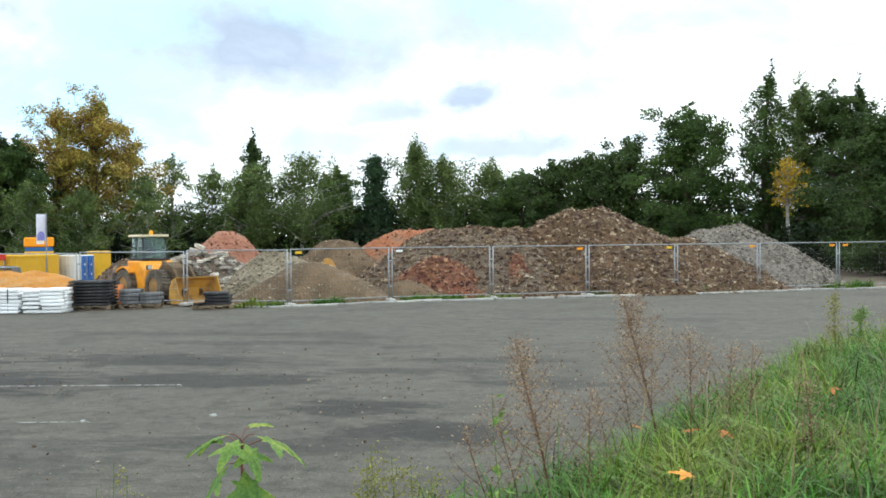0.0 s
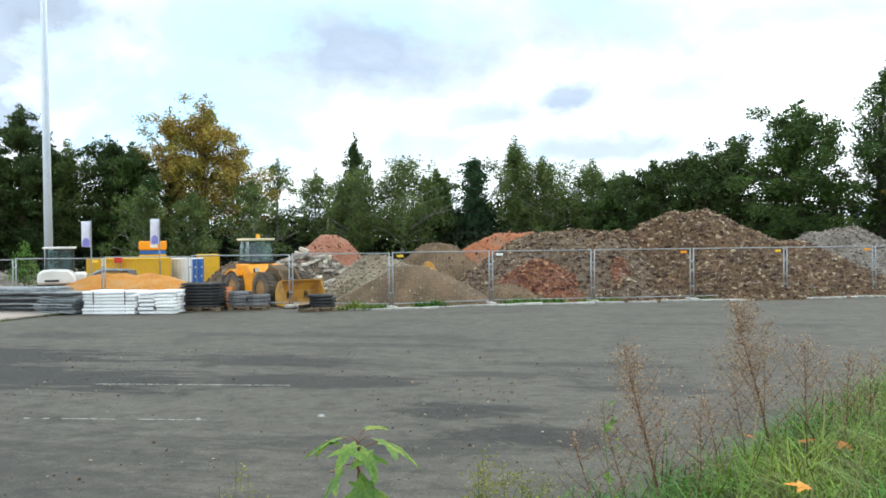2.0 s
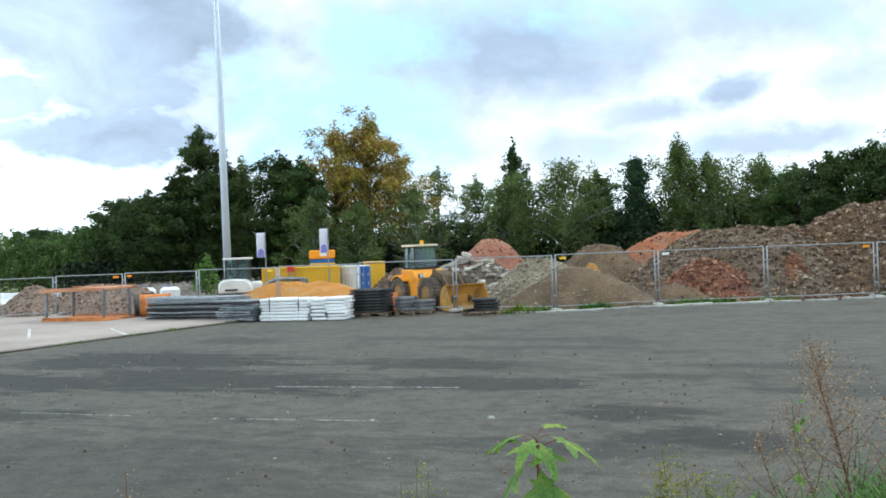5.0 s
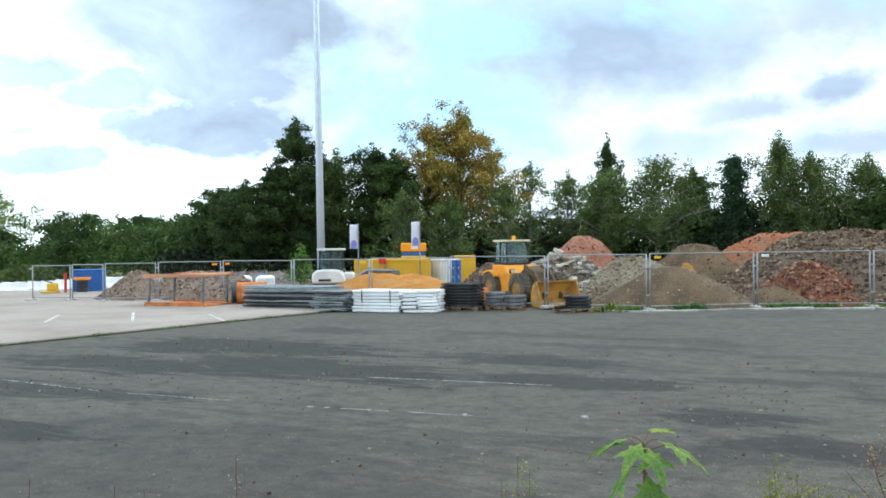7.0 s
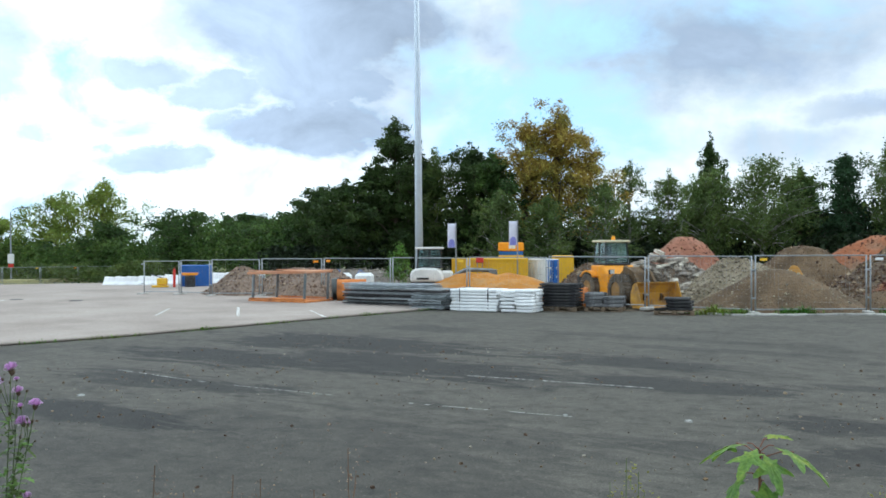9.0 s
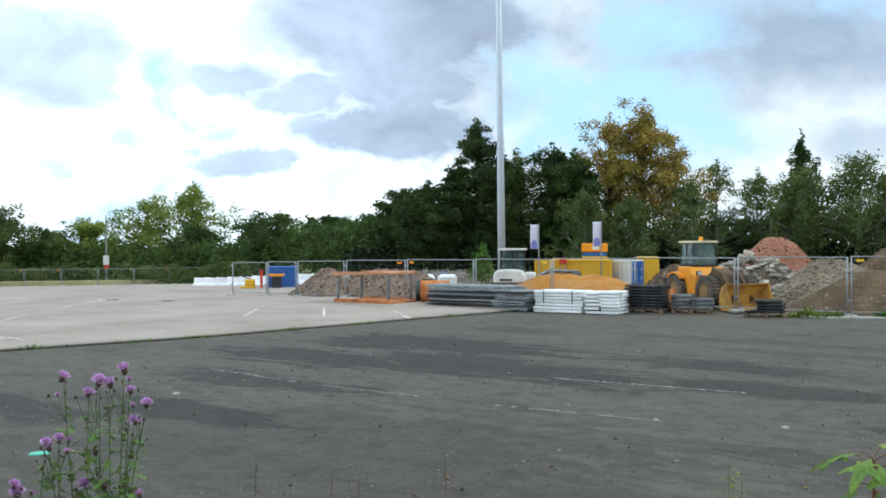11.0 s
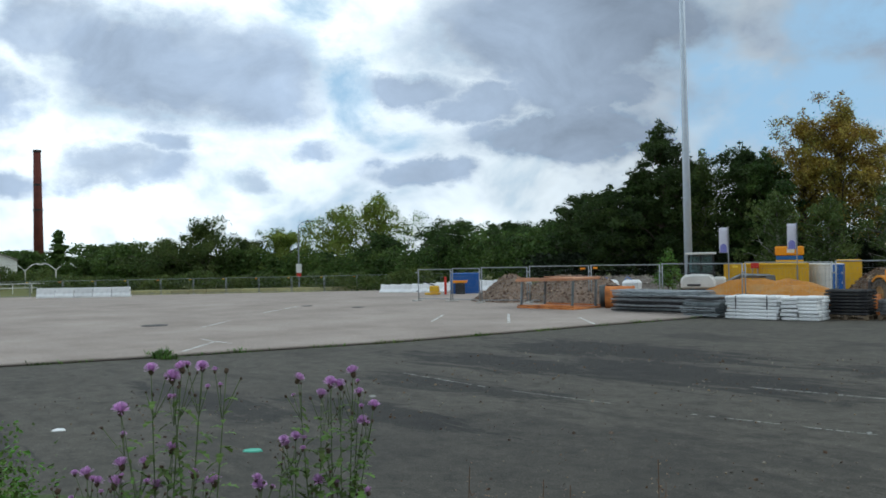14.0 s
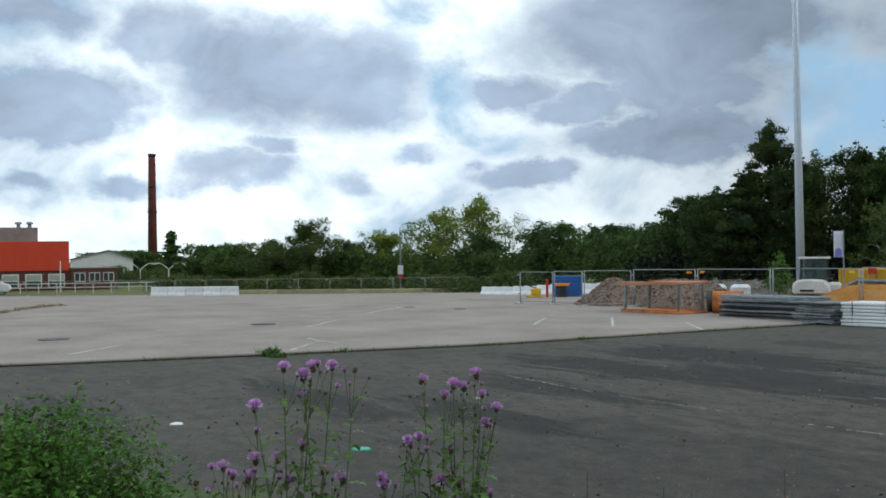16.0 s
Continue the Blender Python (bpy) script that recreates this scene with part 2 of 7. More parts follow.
MAT = dict(
    earth=material("earth", [(0.09, 0.065, 0.045), (0.16, 0.12, 0.085), (0.11, 0.10, 0.06)], 0.6, 0.95, 0.6, fine=14),
    light_pave=material("worn_light_asphalt", [(0.262, 0.224, 0.197), (0.318, 0.274, 0.242), (0.37, 0.322, 0.286)], 0.35, 0.95, 0.4, fine=26, bump_dist=0.004, spec=0.1),
    galv=material("galvanised_steel", [(0.24, 0.255, 0.27), (0.36, 0.38, 0.39)], 6, 0.5, 0.05, 0.6),
    mast=material("mast_steel", [(0.54, 0.61, 0.69), (0.6, 0.67, 0.75)], 0.6, 0.55, 0.05, 0.2),
    concrete=material("concrete", [(0.3, 0.29, 0.27), (0.42, 0.41, 0.38), (0.5, 0.48, 0.45)], 3, 0.9, 0.4, island=0.25),
    white=material("white_plastic", [(0.7, 0.71, 0.71), (0.8, 0.81, 0.81), (0.84, 0.85, 0.85)], 2.5, 0.5, 0.1, obj=0.1),
    grey=material("grey_steel", [(0.12, 0.14, 0.15), (0.19, 0.215, 0.225), (0.27, 0.3, 0.31)], 2.5, 0.55, 0.15, 0.3, obj=0.25),
    black=material("black_rubber", [(0.012, 0.012, 0.013), (0.03, 0.03, 0.032), (0.06, 0.058, 0.055)], 4, 0.75, 0.3, obj=0.3),
    dgrey=material("dark_grey_blocks", [(0.05, 0.05, 0.052), (0.1, 0.1, 0.102), (0.17, 0.17, 0.17)], 4, 0.85, 0.4, obj=0.4),
    wood=material("pallet_wood", [(0.12, 0.085, 0.05), (0.2, 0.15, 0.1), (0.28, 0.22, 0.15)], 5, 0.85, 0.3, stretch=(1, 6, 1), obj=0.2),
    yellow=material("yellow_paint", [(0.62, 0.36, 0.015), (0.72, 0.43, 0.02), (0.68, 0.38, 0.03)], 2, 0.45, 0.08),
    loader=material("orange_yellow_paint", [(0.66, 0.25, 0.01), (0.76, 0.31, 0.012), (0.6, 0.22, 0.015)], 2, 0.42, 0.08),
    bucket=material("worn_bucket_paint", [(0.22, 0.13, 0.05), (0.45, 0.24, 0.04), (0.55, 0.31, 0.04)], 2.4, 0.6, 0.3),
    rust=material("rusty_orange_steel", [(0.28, 0.1, 0.035), (0.5, 0.17, 0.04), (0.58, 0.24, 0.08)], 2.2, 0.75, 0.3),
    rose=material("sunbleached_orange_paint", [(0.45, 0.2, 0.1), (0.55, 0.27, 0.15), (0.5, 0.3, 0.2)], 1.5, 0.7, 0.2),
    blue=material("blue_paint", [(0.02, 0.1, 0.36), (0.03, 0.14, 0.45)], 2, 0.5, 0.08),
    red=material("red_paint", [(0.5, 0.03, 0.02), (0.6, 0.05, 0.03)], 2, 0.5, 0.05),
    dark=material("dark_metal", [(0.015, 0.015, 0.016), (0.04, 0.04, 0.042)], 4, 0.6, 0.2),
    tyre=material("dusty_tyre", [(0.04, 0.034, 0.027), (0.095, 0.076, 0.055), (0.14, 0.11, 0.078)], 3, 0.85, 0.3),
    whitepaint=material("white_machine_paint", [(0.6, 0.6, 0.57), (0.76, 0.76, 0.73)], 2, 0.45, 0.05),
    darkglass=glass_mat("dark_cab_glass", (0.5, 0.66, 0.66)),
    glass=glass_mat("tinted_cab_glass", (0.72, 0.88, 0.88)),
    flag=material("white_banner_cloth", [(0.62, 0.62, 0.72), (0.7, 0.7, 0.78)], 2, 0.8, 0.02, grain=0.04),
    violet=material("violet_print", [(0.22, 0.22, 0.55), (0.28, 0.28, 0.62)], 3, 0.8, 0.1),
    amber=material("amber_plastic", [(0.75, 0.3, 0.01), (0.85, 0.38, 0.02)], 3, 0.4, 0),
    tag=material("yellow_reflector", [(0.75, 0.45, 0.02), (0.85, 0.55, 0.05)], 3, 0.5, 0),
    orange_tag=material("orange_reflector", [(0.8, 0.28, 0.01), (0.9, 0.34, 0.02)], 3, 0.5, 0),
    paint_line=material("worn_white_line", [(0.17, 0.17, 0.16), (0.3, 0.3, 0.28), (0.45, 0.45, 0.42)], 6, 0.9, 0.1, fine=30),
    bay_line=material("white_bay_line", [(0.45, 0.44, 0.42), (0.6, 0.59, 0.56), (0.72, 0.71, 0.68)], 6, 0.9, 0.1, fine=30),
    bark=material("bark", [(0.05, 0.04, 0.03), (0.11, 0.09, 0.07)], 3, 0.95, 0.5),
    birchbark=material("pale_bark", [(0.16, 0.15, 0.13), (0.42, 0.41, 0.38)], 3, 0.9, 0.3, stretch=(1, 1, 5)),
)


# mesh tools
class Mesh:
    """Collects vertices and faces of one part."""

    def __init__(self):
        self.v, self.f = [], []

    def add(self, v, f, m=None):
        k = len(self.v)
        self.v += [tuple(m @ Vector(p)) for p in v] if m is not None else [tuple(p) for p in v]
        self.f += [tuple(i + k for i in q) for q in f]
        return self

    def box(self, c, s, m=None, rz=0.0, ch=0.012):
        """A chamfered box with centre c, size s, turned by rz degrees."""
        hx, hy, hz = (a / 2 for a in s)
        ch = min(ch, hx * 0.45, hy * 0.45, hz * 0.45)
        v, idx = [], {}
        for sx in (-1, 1):
            for sy in (-1, 1):
                for sz in (-1, 1):
                    for ax in range(3):
                        p = [sx * (hx - ch), sy * (hy - ch), sz * (hz - ch)]
                        p[ax] = (sx * hx, sy * hy, sz * hz)[ax]
                        idx[sx, sy, sz, ax] = len(v)
                        v.append(p)
        f = []
        for ax in range(3):
            for s0 in (-1, 1):
                o = [a for a in range(3) if a != ax]
                q = []
                for a, b in ((-1, -1), (1, -1), (1, 1), (-1, 1)):
                    k = [0, 0, 0]
                    k[ax], k[o[0]], k[o[1]] = s0, a, b
                    q.append(idx[(*k, ax)])
                f.append(q if (s0 > 0) ^ (ax == 1) else q[::-1])
        for ax in range(3):
            o = [a for a in range(3) if a != ax]
            for a in (-1, 1):
                for b in (-1, 1):
                    k0, k1 = [0, 0, 0], [0, 0, 0]
                    k0[o[0]] = k1[o[0]] = a
                    k0[o[1]] = k1[o[1]] = b
                    k0[ax], k1[ax] = -1, 1
                    f.append([idx[(*k0, o[0])], idx[(*k1, o[0])], idx[(*k1, o[1])], idx[(*k0, o[1])]])
        for sx in (-1, 1):
            for sy in (-1, 1):
                for sz in (-1, 1):
                    f.append([idx[sx, sy, sz, 0], idx[sx, sy, sz, 1], idx[sx, sy, sz, 2]])
        t = pose(*c, 0, 0, rz)
        return self.add(v, f, t if m is None else m @ t)

    def tube(self, pts, radii, seg=6, cap=True, m=None):
        """A tapered tube through points."""
        v, f = [], []
        pts = [Vector(p) for p in pts]
        if isinstance(radii, (int, float)):
            radii = [radii] * len(pts)
        for i, p in enumerate(pts):
            d = (pts[min(i + 1, len(pts) - 1)] - pts[max(i - 1, 0)]).normalized()
            a = d.cross(Vector((0.3, 0.2, 1)) if abs(d.z) < 0.9 else Vector((1, 0, 0))).normalized()
            b = d.cross(a)
            for k in range(seg):
                t = 2 * math.pi * k / seg
                v.append(p + (a * math.cos(t) + b * math.sin(t)) * radii[i])
        for i in range(len(pts) - 1):
            for k in range(seg):
                f.append((i * seg + k, i * seg + (k + 1) % seg, (i + 1) * seg + (k + 1) % seg, (i + 1) * seg + k))
        if cap:
            f.append(tuple(range(seg))[::-1])
            f.append(tuple(range((len(pts) - 1) * seg, len(pts) * seg)))
        return self.add(v, f, m)

    def prism(self, outline, depth, m=None):
        """An outline in x, z pulled along y, centred."""
        n = len(outline)
        v = [(x, -depth / 2, z) for x, z in outline] + [(x, depth / 2, z) for x, z in outline]
        f = [tuple(range(n)), tuple(range(2 * n - 1, n - 1, -1))]
        f += [(i, i + n, (i + 1) % n + n, (i + 1) % n) for i in range(n)]
        return self.add(v, f, m)

    def data(self, name, mat, smooth=False):
        me = bpy.data.meshes.new(name)
        me.from_pydata(self.v, [], self.f)
        me.materials.append(mat)
        bm = bmesh.new()
        bm.from_mesh(me)
        bmesh.ops.recalc_face_normals(bm, faces=bm.faces)
        bm.to_mesh(me)
        bm.free()
        if smooth:
            me.shade_smooth()
        return me


def raw(name, v, f, mat, smooth=False):
    me = bpy.data.meshes.new(name)
    me.from_pydata(v, [], f)
    me.materials.append(mat)
    if smooth:
        me.shade_smooth()
    return me


def part(name, mesh, mat, parent=None, label="", smooth=False, at=None, kind=""):
    """Links a collected mesh (or ready mesh data) as one object under a thing or part."""
    me = mesh.data(name, mat, smooth) if isinstance(mesh, Mesh) else mesh
    ob = new(name, me)
    if parent is not None:
        ob.parent = parent
    if at is not None:
        ob.matrix_basis = at
    return tagged(ob, label, kind=kind)


def thing(name, m, label, category, group="", kind=""):
    ob = new(name)
    ob.empty_display_size = 0.2
    ob.matrix_basis = m
    return tagged(ob, label, category, group, kind)


def fbm(x, y, s, o=4):
    return noise.fractal((x * s, y * s, 3.3), 1.0, 2.0, o)


# ground
def verge_edge(x):
    """The y at which the grassy bank gives way to asphalt, by x."""
    xs = [-60, -20, -9, -4, 0, 1.6, 2.6, 4.2, 6.1, 8.2, 12, 20, 60]
    ys = [-8, -3, 1.6, 4.6, 5.8, 7.0, 9.2, 12.2, 16.2, 19.0, 22.5, 25, 30]
    return float(np.interp(x, xs, ys))


def bank_height(x, y):
    d = (verge_edge(x) - y) * 0.62
    t = min(1.0, max(0.0, d / 4.0))
    return 0.55 * t * t * (3 - 2 * t) + 0.03 * min(1.0, max(0.0, d * 3)) * (1 + fbm(x, y, 0.9))


def asphalt_mat():
    m = material("dark_weathered_asphalt", [(0.057, 0.052, 0.041), (0.068, 0.062, 0.049), (0.081, 0.074, 0.059)], 7.0, 0.9, 0.9, fine=48, bump_dist=0.008, spec=0.42, grain=0.35)
    nt = m.node_tree
    N, L = nt.nodes.new, nt.links.new
    b = nt.nodes["Principled BSDF"]
    base = b.inputs["Base Color"].links[0].from_socket
    co = N("ShaderNodeTexCoord")

    def mth(op, a, c):
        q = N("ShaderNodeMath")
        q.operation = op
        for i, v in enumerate((a, c)):
            if isinstance(v, (int, float)):
                q.inputs[i].default_value = v
            else:
                L(v, q.inputs[i])
        return q.outputs[0]

    def mottle(scale, detail, rough, dist, stretch, turn):
        mp = N("ShaderNodeMapping")
        mp.inputs["Rotation"].default_value, mp.inputs["Scale"].default_value = (0, 0, radians(turn)), stretch
        L(co.outputs["Object"], mp.inputs[0])
        n = N("ShaderNodeTexNoise")
        n.inputs["Scale"].default_value, n.inputs["Detail"].default_value, n.inputs["Roughness"].default_value, n.inputs["Distortion"].default_value = scale, detail, rough, dist
        L(mp.outputs[0], n.inputs["Vector"])
        return n.outputs[0]

    def ramp(value, stops):
        r = N("ShaderNodeValToRGB")
        e = r.color_ramp.elements
        while len(e) < len(stops):
            e.new(0.5)
        for i, (p, c) in enumerate(stops):
            e[i].position, e[i].color = p, (c, c, c, 1)
        L(value, r.inputs[0])
        return r.outputs[0]

    def times(a, c):
        k = N("ShaderNodeMix")
        k.data_type, k.blend_type = "RGBA", "MULTIPLY"
        k.inputs[0].default_value = 1.0
        L(a, k.inputs[6]), L(c, k.inputs[7])
        return k.outputs[2]

    # damp stains with ragged edges, and one broad faint darkening
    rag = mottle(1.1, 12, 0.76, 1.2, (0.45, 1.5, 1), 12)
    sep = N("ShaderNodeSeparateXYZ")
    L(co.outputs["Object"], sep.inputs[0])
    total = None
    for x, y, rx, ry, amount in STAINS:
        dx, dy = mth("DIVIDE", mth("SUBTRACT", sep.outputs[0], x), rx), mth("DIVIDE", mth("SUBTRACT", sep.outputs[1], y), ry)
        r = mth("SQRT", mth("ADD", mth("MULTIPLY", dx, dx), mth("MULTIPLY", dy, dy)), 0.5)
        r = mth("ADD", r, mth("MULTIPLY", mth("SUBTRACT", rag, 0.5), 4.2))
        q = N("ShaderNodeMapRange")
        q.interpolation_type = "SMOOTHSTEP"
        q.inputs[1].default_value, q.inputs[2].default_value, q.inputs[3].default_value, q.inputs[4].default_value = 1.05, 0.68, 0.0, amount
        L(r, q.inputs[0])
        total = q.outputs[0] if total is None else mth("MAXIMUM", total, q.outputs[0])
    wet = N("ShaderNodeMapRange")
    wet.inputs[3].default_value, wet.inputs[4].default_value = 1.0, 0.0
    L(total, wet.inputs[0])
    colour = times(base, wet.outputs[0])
    colour = times(colour, ramp(mottle(0.5, 10, 0.68, 0.7, (0.8, 1, 1), 14), ((0.34, 0.66), (0.46, 0.98), (0.62, 1.16))))
    colour = times(colour, ramp(mottle(3.2, 8, 0.7, 0.3, (0.8, 1, 1), 0), ((0.34, 0.58), (0.5, 1.0), (0.66, 1.22))))
    colour = times(colour, ramp(mottle(24, 3, 0.6, 0.0, (1, 1, 1), 0), ((0.3, 0.55), (0.44, 1.0), (0.64, 1.0), (0.7, 2.2))))
    L(colour, b.inputs["Base Color"])
    rr = N("ShaderNodeMapRange")
    rr.inputs[1].default_value, rr.inputs[2].default_value, rr.inputs[3].default_value, rr.inputs[4].default_value = 0.0, 0.5, 0.9, 0.86
    L(total, rr.inputs[0])
    L(rr.outputs[0], b.inputs["Roughness"])
    return m


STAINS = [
    # the entry at (-6.0, 6.0) just darkens the near asphalt broadly and faintly
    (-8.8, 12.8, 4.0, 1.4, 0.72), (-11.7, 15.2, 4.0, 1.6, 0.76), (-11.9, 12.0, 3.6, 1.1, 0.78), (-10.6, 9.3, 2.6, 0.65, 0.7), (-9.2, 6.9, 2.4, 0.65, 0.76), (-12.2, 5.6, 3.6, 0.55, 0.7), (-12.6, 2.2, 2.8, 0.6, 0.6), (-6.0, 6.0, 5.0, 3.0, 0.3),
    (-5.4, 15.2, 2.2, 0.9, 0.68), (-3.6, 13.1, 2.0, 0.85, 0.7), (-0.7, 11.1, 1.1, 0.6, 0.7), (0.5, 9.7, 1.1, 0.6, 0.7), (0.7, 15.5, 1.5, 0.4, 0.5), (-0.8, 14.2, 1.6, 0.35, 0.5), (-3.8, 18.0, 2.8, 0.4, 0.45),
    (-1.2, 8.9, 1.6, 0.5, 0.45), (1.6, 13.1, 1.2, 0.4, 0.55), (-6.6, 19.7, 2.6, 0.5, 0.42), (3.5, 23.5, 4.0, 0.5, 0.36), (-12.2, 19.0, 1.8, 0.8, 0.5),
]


def rim(points, z, thick, name, mat, label, category):
    """A slab with the outline points and its top at z."""
    bm = bmesh.new()
    top = bm.faces.new([bm.verts.new((x, y, z)) for x, y in points])
    ext = bmesh.ops.extrude_face_region(bm, geom=[top])
    bmesh.ops.translate(bm, verts=[g for g in ext["geom"] if isinstance(g, bmesh.types.BMVert)], vec=(0, 0, -thick))
    bmesh.ops.recalc_face_normals(bm, faces=bm.faces)
    me = bpy.data.meshes.new(name)
    bm.to_mesh(me)
    bm.free()
    me.materials.append(mat)
    return tagged(new(name, me), label, category, kind="structure")


SEAM = [(-24.5, -12), (-20.35, 2.3), (-18.65, 7.75), (-17.25, 13.3), (-16.93, 16.3), (-16.5, 20.5), (-16.0, 24.4), (-15.9, 25.6), (-15.9, 27.2)]


def land(x, y):
    """The yard is level near by; the far car park falls away gently to the west."""
    dx, dy = x - 1.25, y + 0.9
    w = min(1.0, max(0.0, (math.degrees(math.atan2(-dx, dy)) - 43) / 9)) if dx < 0 else 0.0
    return -0.032 * w * w * (3 - 2 * w) * min(55.0, max(0.0, math.hypot(dx, dy) - 48))


def seam_x(y):
    return float(np.interp(y, [p[1] for p in SEAM], [p[0] for p in SEAM])) if y > -12 else -24.5


def far_edge(x):
    return float(np.interp(-x, [16, 24, 31, 46, 80, 110, 120, 135], [27.3, 27.8, 33, 42, 60.2, 26, 14, 9]))


def ground_mat():
    m = MAT["earth"]
    nt = m.node_tree
    N, L = nt.nodes.new, nt.links.new
    b = nt.nodes["Principled BSDF"]
    base = b.inputs["Base Color"].links[0].from_socket
    co, sep, n, r = N("ShaderNodeTexCoord"), N("ShaderNodeSeparateXYZ"), N("ShaderNodeTexNoise"), N("ShaderNodeMapRange")
    L(co.outputs["Object"], sep.inputs[0]), L(co.outputs["Object"], n.inputs["Vector"])
    n.inputs["Scale"].default_value, n.inputs["Detail"].default_value = 0.25, 6
    add = N("ShaderNodeMath")
    add.operation = "MULTIPLY_ADD"
    L(n.outputs[0], add.inputs[0])
    add.inputs[1].default_value = 26
    L(sep.outputs[0], add.inputs[2])
    r.inputs[1].default_value, r.inputs[2].default_value, r.inputs[3].default_value, r.inputs[4].default_value = -24, -40, 0, 1
    L(add.outputs[0], r.inputs[0])
    mix = N("ShaderNodeMix")
    mix.data_type = "RGBA"
    L(r.outputs[0], mix.inputs[0]), L(base, mix.inputs[6])
    g = N("ShaderNodeValToRGB")
    g.color_ramp.elements[0].color, g.color_ramp.elements[1].color = (0.06, 0.085, 0.02, 1), (0.2, 0.19, 0.06, 1)
    L(n.outputs[0], g.inputs[0])
    L(g.outputs[0], mix.inputs[7])
    L(mix.outputs[2], b.inputs["Base Color"])
    return m


def build_ground():
    v, f = [], []
    xs = np.concatenate([np.linspace(-2500, -320, 8), np.linspace(-300, 300, 121), np.linspace(320, 2500, 8)])
    for y in xs:
        for x in xs:
            v.append((x, y, land(x, y) - 0.06))
    n = len(xs)
    for i in range(n - 1):
        for j in range(n - 1):
            f.append((i * n + j, i * n + j + 1, (i + 1) * n + j + 1, (i + 1) * n + j))
    tagged(new("ground", raw("ground", v, f, ground_mat(), True)), "bare brown earth and rough grass round the yard", "ground", kind="structure")
    dark = SEAM + [(-9, 27.45), (-6.4, 27.3), (-3.5, 29.3), (-0.2, 30.55), (3.0, 31.8), (9.5, 34.6), (20, 39), (60, 44), (60, -30), (-24, -30)]
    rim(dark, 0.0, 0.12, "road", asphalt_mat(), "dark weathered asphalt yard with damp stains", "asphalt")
    v, f = [], []
    nu, nv = 90, 60
    for i in range(nu + 1):
        u = i / nu
        x0 = -16 - 119 * u ** 1.3
        for k in range(nv + 1):
            y = -40 + (far_edge(x0) + 40) * k / nv
            x = x0 + (seam_x(y) + 16 - 0.012) * (1 - u) ** 3
            v.append((x, y, land(x, y) + 0.012))
    for i in range(nu):
        for k in range(nv):
            a = i * (nv + 1) + k
            f.append((a, a + 1, a + nv + 2, a + nv + 1))
    pv = tagged(new("pavement", raw("pavement", v, f, MAT["light_pave"], True)), "pale worn asphalt car park with faint bay lines", "pavement", kind="structure")
    mod = pv.modifiers.new("thickness", "SOLIDIFY")
    mod.thickness, mod.offset = 0.05, 1
    # grassy bank under the camera
    v, f = [], []
    gx, gy = np.arange(-40, 40.1, 0.5), np.arange(-14, 29, 0.5)
    index = {}
    for i, x in enumerate(gx):
        for j, y in enumerate(gy):
            if y < verge_edge(x) + 0.6:
                index[i, j] = len(v)
                v.append((x, y, bank_height(x, y) - 0.02 if y < verge_edge(x) else -0.03))
    for (i, j), k in index.items():
        q = [index.get(p) for p in ((i, j), (i + 1, j), (i + 1, j + 1), (i, j + 1))]
        if None not in q:
            f.append(q)
    soil = material("grassy_soil", [(0.03, 0.05, 0.015), (0.06, 0.09, 0.025), (0.09, 0.08, 0.04)], 1.5, 0.95, 0.6, fine=20)
    tagged(new("verge", raw("verge", v, f, soil, True)), "overgrown grassy bank beside the asphalt yard", "bank", kind="structure")


build_ground()


# heaps
def stone_soup(n, place, size, mat_seed=0):
    """Many small broken stones in one vertex list; place() gives a centre, size() a half length."""
    rng = np.random.default_rng(mat_seed)
    cube = np.array([(x, y, z) for x in (-1, 1) for y in (-1, 1) for z in (-1, 1)], float)
    quads = [(0, 1, 3, 2), (4, 6, 7, 5), (0, 4, 5, 1), (2, 3, 7, 6), (0, 2, 6, 4), (1, 5, 7, 3)]
    v, f = [], []
    for i in range(n):
        c = place(rng)
        s = size(rng)
        p = cube * (s * rng.uniform(0.45, 1.15, 3)) * rng.uniform(0.7, 1.1, (8, 1))
        a, b = rng.uniform(0, 6.3, 2)
        ca, sa, cb, sb = math.cos(a), math.sin(a), math.cos(b), math.sin(b)
        p = p @ np.array([[ca, -sa, 0], [sa, ca, 0], [0, 0, 1]]) @ np.array([[1, 0, 0], [0, cb, -sb], [0, sb, cb]])
        k = len(v)
        v += [tuple(q) for q in p + c]
        f += [tuple(j + k for j in q) for q in quads]
    return v, f


